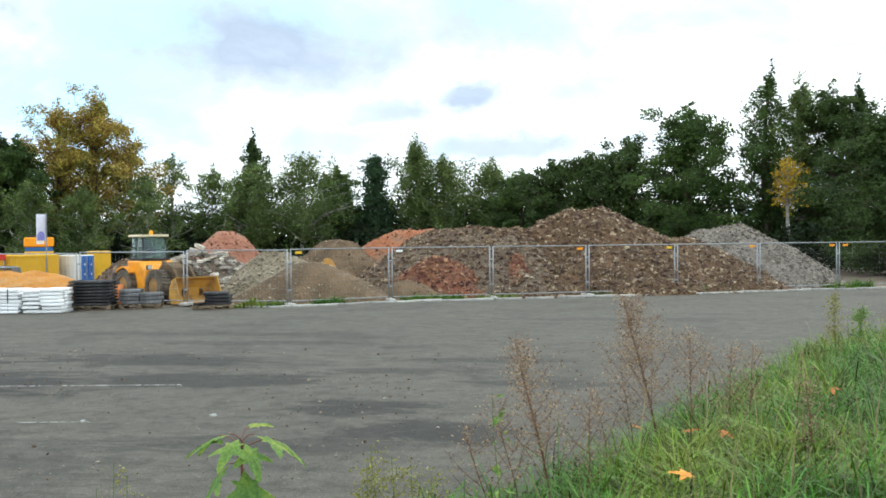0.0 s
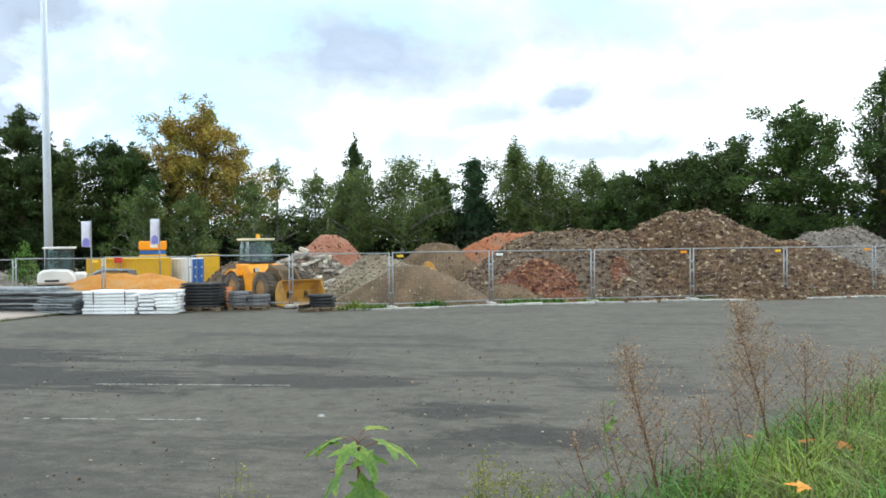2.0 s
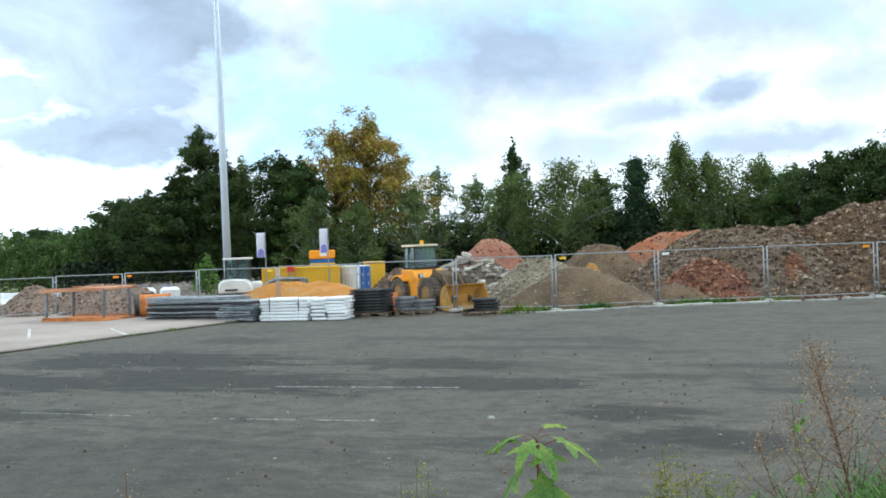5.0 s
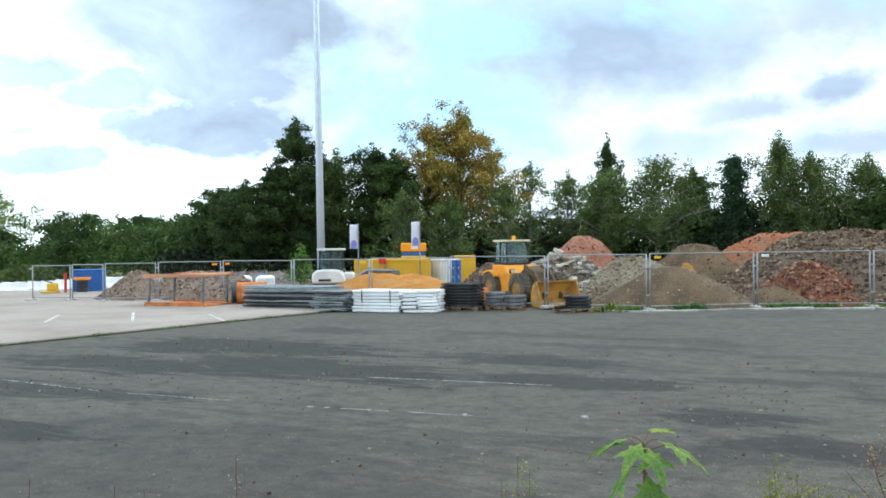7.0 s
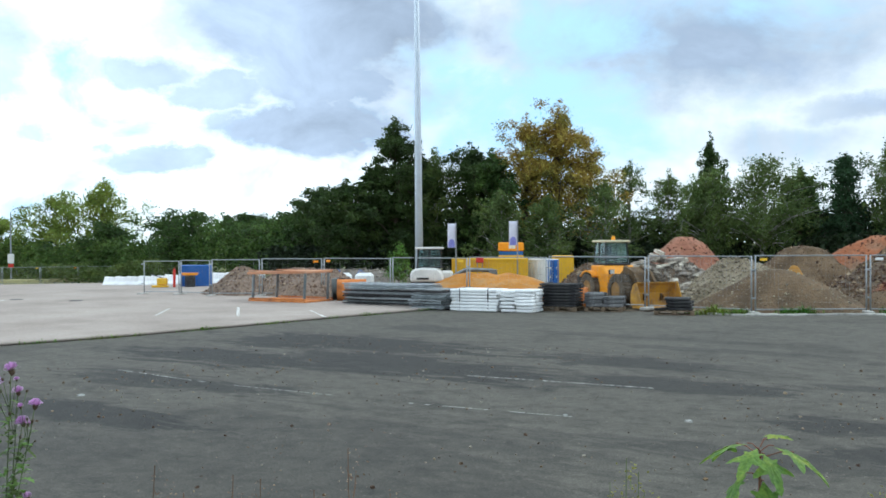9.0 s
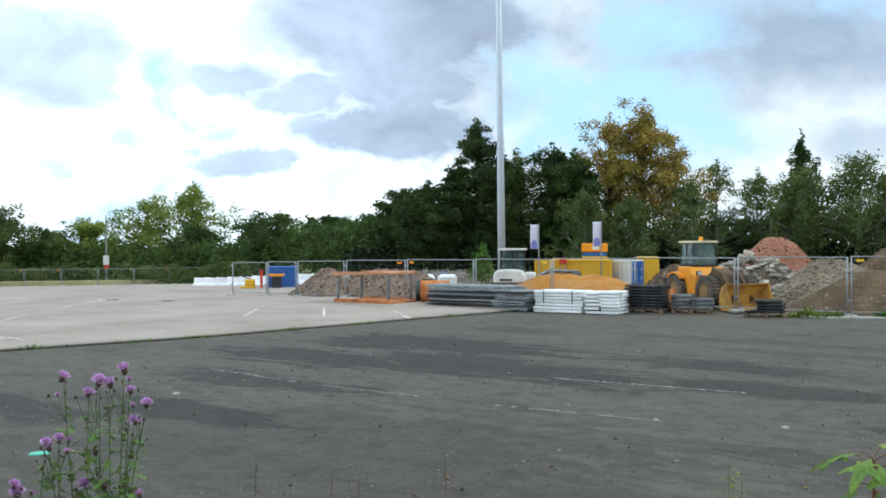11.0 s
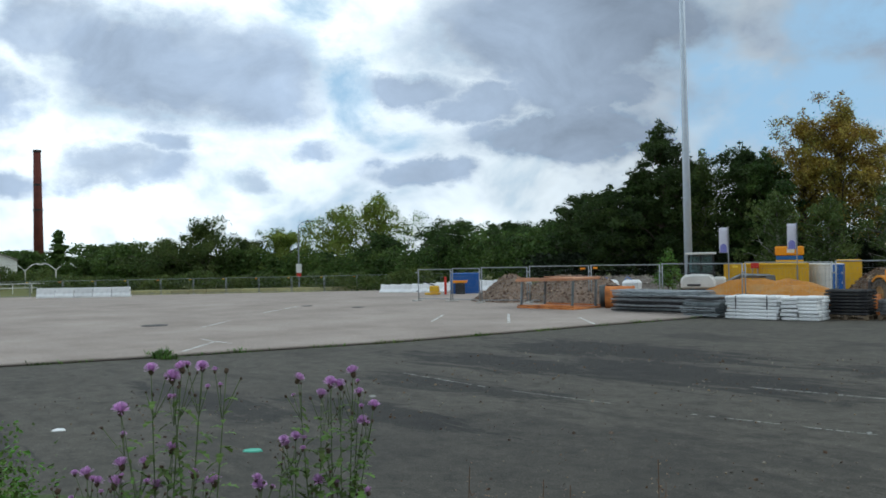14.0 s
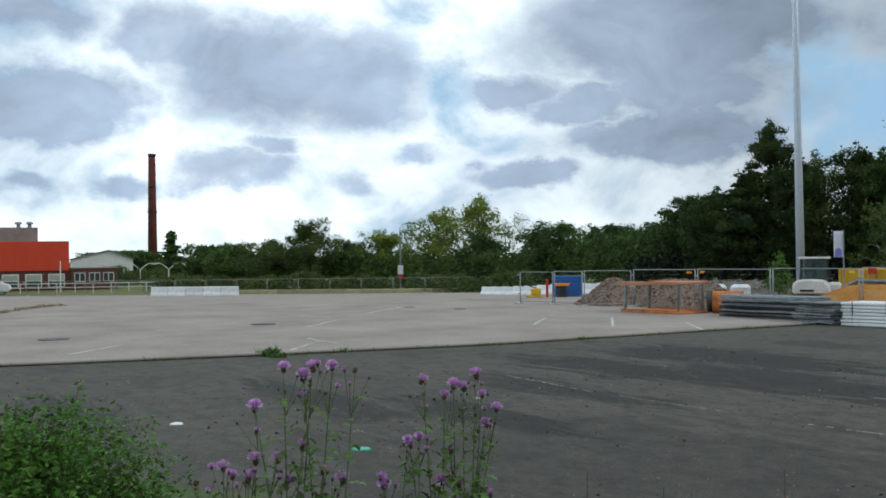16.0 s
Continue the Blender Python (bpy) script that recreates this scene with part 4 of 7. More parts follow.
def build_thickets():
    # both belts use the leaf colour with the shade under the trees painted in
    thicket("woodland_edge", [(40, 58), (24, 62), (12, 64), (0, 70), (-14, 72), (-30, 67), (-40, 60), (-50, 57)], 5, 4.3, "shaded", 52000, 0.22, 1, "dark dense woodland undergrowth behind the yard")
    thicket("woodland_edge", [(22, 48), (17, 55), (8, 58), (-4, 66), (-16, 66), (-30, 62), (-40, 55), (-48, 50)], 3, 2.3, "shaded", 25600, 0.21, 2, "shrubs at the foot of the trees")
    thicket("hedge", [(-50, 56), (-72, 66), (-100, 62), (-116, 54), (-140, 49)], 5, 4.4, "broad", 30000, 0.2, 3, "dark hedge behind the car park")
    thicket("shrubbery", [(-72, 60), (-90, 57), (-104, 46), (-112, 39), (-124, 37)], 4, 2.0, "lush", 13000, 0.17, 4, "light green shrubs behind the low fence")
    thicket("shrubbery", [(-146, 38), (-152, 42), (-160, 50)], 4, 2.6, "lush", 3600, 0.2, 6, "green shrubs before a pale hall")
    thicket("woodland_far", [(-155, 60), (-200, 76), (-290, 78), (-390, 60)], 8, 4.0, "deep", 6000, 0.5, 5, "far dark belt of trees")


build_thickets()


# site fence
def fence_panel(a, b, h, base, tag, group, label):
    """A mesh panel between two ground points: frame, wires, clip and a rubber foot."""
    (x0, y0), (x1, y1) = a, b
    w = math.hypot(x1 - x0, y1 - y0)
    t = thing("fence_panel", pose(x0, y0, base, 0, 0, math.degrees(math.atan2(y1 - y0, x1 - x0))), label, "fence", group)
    g = 0.06
    post = Mesh().tube([(0, 0, 0.02), (0, 0, h)], 0.024, 8)
    p = part("post", post, MAT["galv"], t, smooth=True, at=pose(g, 0, 0))
    new_post = new("post", p.data)
    new_post.parent, new_post.matrix_basis = t, pose(w - g, 0, 0)
    rail = Mesh().tube([(g, 0, 0), (w - g, 0, 0)], 0.02, 6).data("rail", MAT["galv"])
    for z in (0.16, h - 0.02):
        part("rail", rail, None, t, at=pose(0, 0, z))
    wires = Mesh()
    for k in range(int(w / 0.12)):
        x = g + 0.1 + k * 0.12
        if x < w - g:
            wires.tube([(x, 0, 0.16), (x, 0, h - 0.02)], 0.0013, 3, False)
    for k in range(1, 8):
        z = 0.16 + k * (h - 0.2) / 8
        wires.tube([(g, 0.004, z), (w - g, 0.004, z)], 0.0013, 3, False)
    part("wire_mesh", wires, MAT["galv"], t, kind="stuff")
    part("foot", Mesh().box((0, 0, 0.05), (0.24, 0.62, 0.11), ch=0.03), MAT["concrete"], t, "grey concrete foot")
    for z in (0.5, 1.35):
        if z < h:
            part("clip", Mesh().box((0, 0, z), (0.16, 0.06, 0.05)), MAT["galv"], t)
    if tag:
        m = {"y": "tag", "o": "orange_tag", "w": "white"}[tag[0]]
        dx = -0.3 if tag[1] == "l" else 0.3
        x = w + dx if tag[1] == "l" else dx
        part("reflector", Mesh().box((x, -0.035, h - 0.13), (0.22, 0.03, 0.08)), MAT[m], t, {"y": "yellow reflector plate", "o": "orange reflector plate", "w": "white label plate"}[tag[0]])
    return t


POSTS = [(-31.9, 25.7), (-30.2, 26.3), (-28.2, 26.2), (-26.3, 27.2), (-23.6, 28.0), (-20.2, 28.1), (-16.7, 28.1), (-13.4, 28.0), (-9.85, 28.1), (-6.35, 27.75), (-3.49, 29.76), (-0.23, 31.03), (3.05, 32.24), (6.26, 33.64), (9.45, 35.08), (12.7, 36.5), (16.0, 37.7), (19.4, 38.9)]
TAGS = ["", "", "", "ol", "or", "yl", "", "", "", "yr", "wr", "ol", "yl", "ol", "ol", "or", ""]


def build_fences():
    for i, (a, b) in enumerate(zip(POSTS, POSTS[1:])):
        fence_panel(a, b, min(1.8, 1.5 + 0.035 * i), 0.0 if i > 3 else 0.012, TAGS[i], "site fence panels", "galvanised mesh site fence panel on a concrete foot")
    a, b = Vector((-119.8, 14.2)), Vector((-80.2, 60.5))
    n = 17
    for i in range(n):
        p, q = a.lerp(b, i / n), a.lerp(b, (i + 1) / n)
        fence_panel(tuple(p), tuple(q), 1.78, land(p.x, p.y), "yl" if i % 3 else "ol", "far fence panels", "mesh fence panel with a reflector across the car park")


build_fences()


# mast and banners
def build_mast():
    t = thing("floodlight_mast", pose(-26.22, 38.5, 0, 0.0, -0.35, 0), "tall tapered grey steel mast behind the fence", "mast")
    part("pole", Mesh().tube([(0, 0, 0.02), (0, 0, 8), (0, 0, 24)], [0.21, 0.175, 0.09], 16), MAT["mast"], t, smooth=True)
    part("base_plate", Mesh().box((0, 0, 0.03), (0.8, 0.8, 0.06)), MAT["galv"], t)
    part("hatch", Mesh().box((0.1, -0.21, 1.1), (0.14, 0.05, 0.5)), MAT["galv"], t)


def banner(x, y, top, rz):
    t = thing("banner", pose(x, y, 0, 0, 0, rz), "tall white banner with a violet print on a pole", "banner", "banners")
    part("pole", Mesh().tube([(0.25, 0, 0), (0.25, 0, top + 0.05)], 0.03, 8), MAT["galv"], t)
    cloth = Mesh()
    n = 8
    vs, fs = [], []
    for i in range(n + 1):
        for k in range(5):
            vs.append((-0.16 + 0.39 * k / 4, 0.02 * math.sin(i * 0.9 + k), top - 1.18 * i / n))
    for i in range(n):
        for k in range(4):
            a = i * 5 + k
            fs.append((a, a + 1, a + 6, a + 5))
    cloth.add(vs, fs)
    c = part("cloth", cloth, MAT["flag"], t, smooth=True)
    mod = c.modifiers.new("thickness", "SOLIDIFY")
    mod.thickness = 0.012
    vs = [(0.15 * math.cos(a) + 0.035, -0.045, top - 0.95 + 0.19 * math.sin(a)) for a in np.linspace(0, math.pi, 10)]
    vs += [(-0.115, -0.045, top - 1.17), (0.185, -0.045, top - 1.17)]
    p = Mesh().add(vs, [tuple(range(12))])
    part("print", p, MAT["violet"], t, "violet arched print").modifiers.new("thickness", "SOLIDIFY").thickness = 0.006


build_mast()
banner(-23.55, 37.4, 3.17, 30)
banner(-20.95, 38.9, 3.27, 28)


# wheel loader
def wheel(parent, x, y, z, r, w, name="wheel"):
    m = Mesh()
    prof = [(0.55, -0.5), (0.8, -0.5), (0.95, -0.42), (1.0, -0.25), (1.0, 0.25), (0.95, 0.42), (0.8, 0.5), (0.55, 0.5)]
    seg = 28
    vs = [(r * a * math.cos(2 * math.pi * k / seg), w * b, r * a * math.sin(2 * math.pi * k / seg)) for k in range(seg) for a, b in prof]
    n = len(prof)
    m.add(vs, [(k * n + i, k * n + i + 1, ((k + 1) % seg) * n + i + 1, ((k + 1) % seg) * n + i) for k in range(seg) for i in range(n - 1)])
    for k in range(seg):
        a = 2 * math.pi * k / seg
        for s in (-1, 1):
            mm = pose(r * math.cos(a), s * w * 0.24, r * math.sin(a)) @ Matrix.Rotation(-a, 4, "Y") @ pose(0, 0, 0, s * 25, 0, 0)
            m.box((0, 0, 0), (0.05, w * 0.42, 0.05), mm, ch=0.008)
    t = part(name, Mesh().tube([(0, -w * 0.3, 0), (0, w * 0.3, 0)], r * 0.12, 12), MAT["dark"], parent, at=pose(x, y, z))
    part("tyre", m, MAT["tyre"], t, "dusty treaded black tyre")
    rim_ = Mesh()
    rim_.tube([(0, -w * 0.42, 0), (0, w * 0.42, 0)], [r * 0.56, r * 0.56], 24)
    rim_.tube([(0, -w * 0.46, 0), (0, -w * 0.4, 0)], [r * 0.2, r * 0.3], 16)
    part("rim", rim_, MAT["dustrim"], t, "dusty ochre wheel rim", smooth=False)
    return t


def build_loader():
    t = thing("wheel_loader", pose(-11.7, 30.45, -0.02, 0, 0, -36), "small orange-yellow wheel loader parked with its bucket down", "loader")
    for x in (-1.0, 1.0):
        for y in (-0.68, 0.68):
            wheel(t, x, y, 0.56, 0.56, 0.42)
    body = Mesh()
    body.prism([(-1.8, 0.62), (-1.85, 0.88), (-1.7, 1.08), (-0.75, 1.22), (-0.2, 1.25), (-0.1, 0.6), (-0.5, 0.5), (-1.7, 0.52)], 1.15)
    part("engine_hood", body, MAT["loader"], t).modifiers.new("bevel", "BEVEL").width = 0.06
    part("counterweight", Mesh().box((-2.05, 0, 0.78), (0.32, 1.3, 0.5), ch=0.08), MAT["dark"], t)
    part("grille", Mesh().box((-1.35, -0.585, 1.05), (0.6, 0.03, 0.3)), MAT["dark"], t)
    part("chassis", Mesh().box((-0.9, 0, 0.55), (2.1, 0.7, 0.3), ch=0.04), MAT["dark"], t)
    side = Mesh().prism([(-0.75, 0.42), (-1.05, 1.0), (-1.1, 1.4), (-0.28, 1.4), (0.1, 1.05), (0.1, 0.42)], 1.3)
    part("cab_base", side, MAT["loader"], t).modifiers.new("bevel", "BEVEL").width = 0.04
    # cab
    cab = part("cab", Mesh().box((-0.08, 0, 1.44), (0.92, 1.0, 0.07)), MAT["dark"], t)
    for x0, x1 in ((-0.5, -0.44), (0.36, 0.26)):
        for y in (-0.46, 0.46):
            part("pillar", Mesh().tube([(x0, y, 1.42), (x1, y * 0.93, 2.24)], 0.03, 6), MAT["dark"], cab)
    part("pillar", Mesh().tube([(-0.12, -0.47, 1.42), (-0.12, -0.44, 2.24)], 0.025, 6), MAT["dark"], cab)
    for a, b, c, d in (((0.365, -0.43), (0.365, 0.43), (0.265, 0.4), (0.265, -0.4)), ((-0.505, 0.43), (-0.505, -0.43), (-0.445, -0.4), (-0.445, 0.4))):
        q = Mesh().add([(*a, 1.5), (*b, 1.5), (*c, 2.2), (*d, 2.2)], [(0, 1, 2, 3)])
        part("window", q, MAT["glass"], cab, "tinted window").modifiers.new("thickness", "SOLIDIFY").thickness = 0.01
    for y in (-0.465, 0.465):
        for x0, x1 in ((-0.47, -0.15), (-0.09, 0.32)):
            q = Mesh().add([(x0, y, 1.5), (x1, y, 1.5), (x1 - 0.06, y * 0.94, 2.2), (x0 + 0.03, y * 0.94, 2.2)], [(0, 1, 2, 3)])
            part("window", q, MAT["glass"], cab, "tinted window").modifiers.new("thickness", "SOLIDIFY").thickness = 0.01
    part("roof", Mesh().box((-0.1, 0, 2.27), (0.98, 1.02, 0.08), ch=0.035), MAT["cream"], cab, "cream cab roof")
    bc = part("beacon", Mesh().tube([(-0.1, 0.1, 2.3), (-0.1, 0.1, 2.37), (-0.1, 0.1, 2.46)], [0.07, 0.075, 0.05], 12), MAT["amber"], t, "orange flashing beacon, unlit")
    for ob in (cab, bc):
        ob.location.x -= 0.66
    part("seat", Mesh().box((-0.84, 0, 1.62), (0.42, 0.45, 0.14), ch=0.05).box((-1.04, 0, 1.86), (0.12, 0.42, 0.5), ch=0.05), MAT["dark"], t)
    part("steering_column", Mesh().tube([(-0.44, 0, 1.45), (-0.58, 0, 1.8)], 0.03, 8).tube([(-0.6, -0.15, 1.82), (-0.6, 0.15, 1.82)], 0.02, 8), MAT["dark"], t)
    for x in (-1.0, 1.0):
        for y in (-0.68, 0.68) if x < 0 else ():
            arc = [(x + 0.66 * math.cos(a), 0.56 + 0.66 * math.sin(a)) for a in np.linspace(0.75, 2.4, 10)]
            inner = [(x + 0.6 * math.cos(a), 0.56 + 0.6 * math.sin(a)) for a in np.linspace(2.4, 0.75, 10)]
            part("mudguard", Mesh().prism(arc + inner, 0.4, pose(0, y, 0)), MAT["loader"], t)
    part("front_frame", Mesh().prism([(0.35, 0.45), (0.35, 1.15), (0.7, 1.38), (1.15, 1.2), (1.35, 0.7), (1.2, 0.4)], 0.62), MAT["dirty"], t).modifiers.new("bevel", "BEVEL").width = 0.04
    for y in (-0.33, 0.33):
        arm = [(0.7, 1.3), (0.75, 1.42), (1.35, 1.22), (1.85, 0.62), (2.05, 0.4), (1.95, 0.26), (1.7, 0.42), (1.25, 1.0)]
        part("lift_arm", Mesh().prism(arm, 0.1, pose(0, y, 0)), MAT["dirty"], t, "greasy dark lift arm")
        part("cylinder", Mesh().tube([(0.55, y * 0.7, 0.75), (1.3, y * 0.7, 0.9)], 0.06, 10).tube([(1.3, y * 0.7, 0.9), (1.6, y * 0.7, 0.75)], 0.035, 10), MAT["galv"], t, "hydraulic cylinder")
    for y in (-0.5, 0.5):
        hl = part("headlight", Mesh().box((0.12, y, 1.18), (0.1, 0.2, 0.16), ch=0.03), MAT["dark"], t)
        part("lens", Mesh().box((0.175, y, 1.18), (0.02, 0.16, 0.12)), MAT["whitepaint"], hl)
    part("exhaust", Mesh().tube([(-1.5, 0.3, 1.05), (-1.5, 0.3, 1.6)], 0.04, 10), MAT["dark"], t)
    # bucket: a curved shell with side plates
    shell = [(2.72, 0.03), (2.0, 0.03), (1.88, 0.2), (1.9, 0.55), (2.06, 0.82), (2.24, 0.9), (2.24, 0.86), (2.1, 0.78), (1.96, 0.54), (1.94, 0.22), (2.03, 0.08), (2.72, 0.07)]
    b = part("bucket", Mesh().prism(shell, 1.6), MAT["bucket"], t, "scratched ochre bucket")
    plate = [(2.6, 0.03), (2.0, 0.03), (1.88, 0.2), (1.9, 0.55), (2.06, 0.82), (2.24, 0.88), (2.42, 0.5)]
    for y in (-0.8, 0.8):
        part("side_plate", Mesh().prism(plate, 0.03, pose(0, y, 0)), MAT["bucket"], b)


MAT["dustrim"] = material("dusty_rim", [(0.2, 0.12, 0.05), (0.32, 0.18, 0.06)], 4, 0.8, 0.2)
MAT["dirty"] = material("greasy_dark_steel", [(0.05, 0.035, 0.02), (0.14, 0.085, 0.035)], 4, 0.7, 0.2)
MAT["slab"] = material("dusty_broken_concrete", [(0.22, 0.19, 0.15), (0.36, 0.32, 0.265), (0.5, 0.46, 0.4)], 2.5, 0.95, 0.5, obj=0.45)
MAT["cream"] = material("cream_paint", [(0.62, 0.55, 0.36), (0.7, 0.63, 0.44)], 2, 0.5, 0.05)
build_loader()


# small white excavator behind the sand
def build_excavator():
    t = thing("mini_excavator", pose(-20.1, 30.9, 0, 0, 0, 32), "small white excavator with a glazed cab", "excavator")
    for y in (-0.62, 0.62):
        out = [(-0.95, 0.2), (-0.8, 0.04), (0.8, 0.04), (0.95, 0.2), (0.95, 0.36), (0.8, 0.5), (-0.8, 0.5), (-0.95, 0.36)]
        part("track", Mesh().prism(out, 0.34, pose(0, y, 0)), MAT["tyre"], t, "black rubber track")
    part("undercarriage", Mesh().box((0, 0, 0.42), (1.0, 1.0, 0.25)), MAT["dark"], t)
    part("dozer_blade", Mesh().box((1.25, 0, 0.28), (0.08, 1.5, 0.36)), MAT["grey"], t)
    hood = Mesh().prism([(-0.95, 0.62), (-0.98, 0.95), (-0.86, 1.16), (-0.5, 1.22), (0.15, 1.2), (0.35, 0.98), (0.42, 0.62)], 1.3)
    part("counterweight", hood, MAT["whitepaint"], t, "rounded white engine cover").modifiers.new("bevel", "BEVEL").width = 0.08
    for y in (-0.42, 0.42):
        part("tail_lamp", Mesh().box((-0.985, y, 0.86), (0.05, 0.2, 0.13), ch=0.02), MAT["dark"], t, "dark tail lamp")
    part("skirt", Mesh().box((-0.3, 0, 0.6), (1.3, 1.22, 0.1), ch=0.03), MAT["dark"], t)
    part("vent", Mesh().box((-0.45, -0.66, 0.78), (0.5, 0.02, 0.08)), MAT["dark"], t)
    part("side_cover", Mesh().box((0.5, 0.1, 0.85), (0.5, 0.9, 0.45), ch=0.08), MAT["whitepaint"], t)
    cab = part("cab", Mesh().box((-0.2, 0.1, 1.22), (1.05, 1.0, 0.06)), MAT["dark"], t)
    for x in (-0.68, -0.2, 0.28):
        for y in (-0.38, 0.58):
            part("pillar", Mesh().tube([(x, y, 1.22), (x * 0.95, y, 1.98)], 0.03, 6), MAT["dark"], cab)
    for y in (-0.38, 0.58):
        for x0, x1 in ((-0.65, -0.23), (-0.17, 0.25)):
            part("window", Mesh().box(((x0 + x1) / 2, y, 1.6), (x1 - x0, 0.012, 0.68), ch=0.002), MAT["darkglass"], cab, "tinted window")
    for x in (-0.68, 0.28):
        part("window", Mesh().box((x, 0.1, 1.6), (0.012, 0.88, 0.68), ch=0.002), MAT["darkglass"], cab, "tinted window")
    part("roof", Mesh().box((-0.2, 0.1, 2.01), (1.15, 1.1, 0.08), ch=0.03), MAT["whitepaint"], cab, "white cab roof")
    part("seat", Mesh().box((-0.3, 0.1, 1.4), (0.4, 0.4, 0.12)).box((-0.5, 0.1, 1.6), (0.1, 0.4, 0.45)), MAT["dark"], t)
    for a, b, r in (((0.7, 0, 0.8), (1.3, 0, 1.12), 0.1), ((1.3, 0, 1.12), (2.4, 0, 1.08), 0.09)):
        part("boom", Mesh().tube([a, b], [r, r * 0.85], 4), MAT["grey"], t, "worn grey boom")
    part("boom_cylinder", Mesh().tube([(0.75, 0, 0.68), (1.3, 0, 1.0)], 0.05, 8), MAT["dark"], t)
    part("digging_bucket", Mesh().prism([(2.25, 1.12), (2.55, 1.12), (2.6, 0.87), (2.4, 0.67), (2.2, 0.77)], 0.45), MAT["grey"], t)


build_excavator()


# containers and machines in the compound
def container(name, x, y, rz, w, d, h, mat, label, end=None, ribs=True):
    t = thing(name, pose(x, y, 0, 0, 0, rz), label, "container", "containers")
    part("shell", Mesh().box((0, 0, h / 2 + 0.02), (w, d, h - 0.04), ch=0.02), MAT[mat], t)
    n = max(3, int(w / 0.22))
    if ribs:
        rib = Mesh().box((0, -d / 2 - 0.012, h / 2), (0.07, 0.035, h - 0.2), ch=0.01).data("rib", MAT[mat])
        for i in range(n):
            part("rib", rib, None, t, at=pose(-w / 2 + w * (i + 0.5) / n, 0, 0))
    for z in (0.07, h - 0.05):
        part("edge_rail", Mesh().box((0, -d / 2, z), (w + 0.04, 0.09, 0.09)), MAT[mat], t)
    for s in (-1, 1):
        part("corner_post", Mesh().box((s * w / 2, -d / 2, h / 2), (0.08, 0.08, h)), MAT[mat], t)
    if end:
        for y0 in (-d / 4, d / 4):
            dr = part("door", Mesh().box((w / 2 + 0.03, y0, h / 2), (0.05, d / 2 - 0.04, h - 0.1)), MAT[end], t, "%s steel door" % end)
            for z in (0.5, 0.9):
                part("panel", Mesh().box((w / 2 + 0.06, y0, z * h / 1.3), (0.015, d / 2 - 0.34, 0.1)), MAT["whitepaint"], dr)
            part("lock_bar", Mesh().tube([(w / 2 + 0.085, y0 + 0.06, 0.1), (w / 2 + 0.085, y0 + 0.06, h - 0.1)], 0.018, 6), MAT["galv"], dr)
    return t


def build_compound():
    container("skip", -21.6, 39.4, 30, 2.05, 1.5, 1.45, "yellow", "yellow steel skip behind the sand heap", None)
    container("equipment_box", -23.1, 38.55, 30, 1.8, 1.2, 1.46, "yellow", "long yellow steel equipment box")
    t = container("site_container", -20.12, 40.25, -20, 1.75, 0.78, 1.42, "whitepaint", "white site container with blue doors", "blue")
    container("equipment_box", -19.85, 42.1, 30, 1.0, 1.0, 1.56, "yellow", "plain yellow steel box behind a white container", None, False)
    m = thing("yellow_generator", pose(-22.05, 40.7, 0, 0, 0, 30), "tall yellow machine with a dark lower housing", "machine")
    part("housing", Mesh().box((0, 0, 0.8), (1.26, 0.8, 1.58), ch=0.03), MAT["yellow"], m, "yellow housing")
    part("band", Mesh().box((0, 0, 1.69), (1.2, 0.76, 0.2), ch=0.02), MAT["blue"], m, "dark blue band")
    part("canopy", Mesh().box((0, 0, 2.02), (1.3, 0.9, 0.44), ch=0.05), MAT["loader"], m, "orange-yellow canopy")
    part("name_panel", Mesh().box((0.05, -0.46, 2.02), (0.34, 0.02, 0.2)), MAT["whitepaint"], m, "pale name panel")
    part("lamp_bar", Mesh().box((0, 0, 2.28), (0.9, 0.1, 0.06)), MAT["dark"], m)
    r = thing("red_box", pose(-22.2, 37.9, 0, 0, 0, 30), "small red box on a steel stand", "box")
    part("case", Mesh().box((0, 0, 1.38), (0.36, 0.3, 0.26), ch=0.03), MAT["red"], r)
    for x in (-0.12, 0.12):
        part("leg", Mesh().tube([(x, 0, 0), (x, 0, 1.26)], 0.02, 6), MAT["galv"], r)


build_compound()


# stacks beside the fence
def pallet(parent_m, w, d, label="worn wooden pallet under a stack"):
    t = thing("pallet", parent_m, label, "pallet", "pallets")
    board = Mesh().box((0, 0, 0), (0.1, d, 0.022), ch=0.004).data("board", MAT["wood"])
    n = max(5, int(w / 0.17))
    for i in range(n):
        part("board", board, None, t, at=pose(-w / 2 + 0.05 + (w - 0.1) * i / (n - 1), 0, 0.133))
    run = Mesh().box((0, 0, 0), (w, 0.09, 0.022), ch=0.004).data("runner", MAT["wood"])
    block = Mesh().box((0, 0, 0), (0.13, 0.09, 0.078), ch=0.006).data("block", MAT["wood"])
    for y in (-d / 2 + 0.05, 0, d / 2 - 0.05):
        part("runner", run, None, t, at=pose(0, y, 0.111))
        part("runner", run, None, t, at=pose(0, y, 0.011))
        for x in (-w / 2 + 0.07, 0, w / 2 - 0.07):
            part("block", block, None, t, at=pose(x, y, 0.061))
    return t


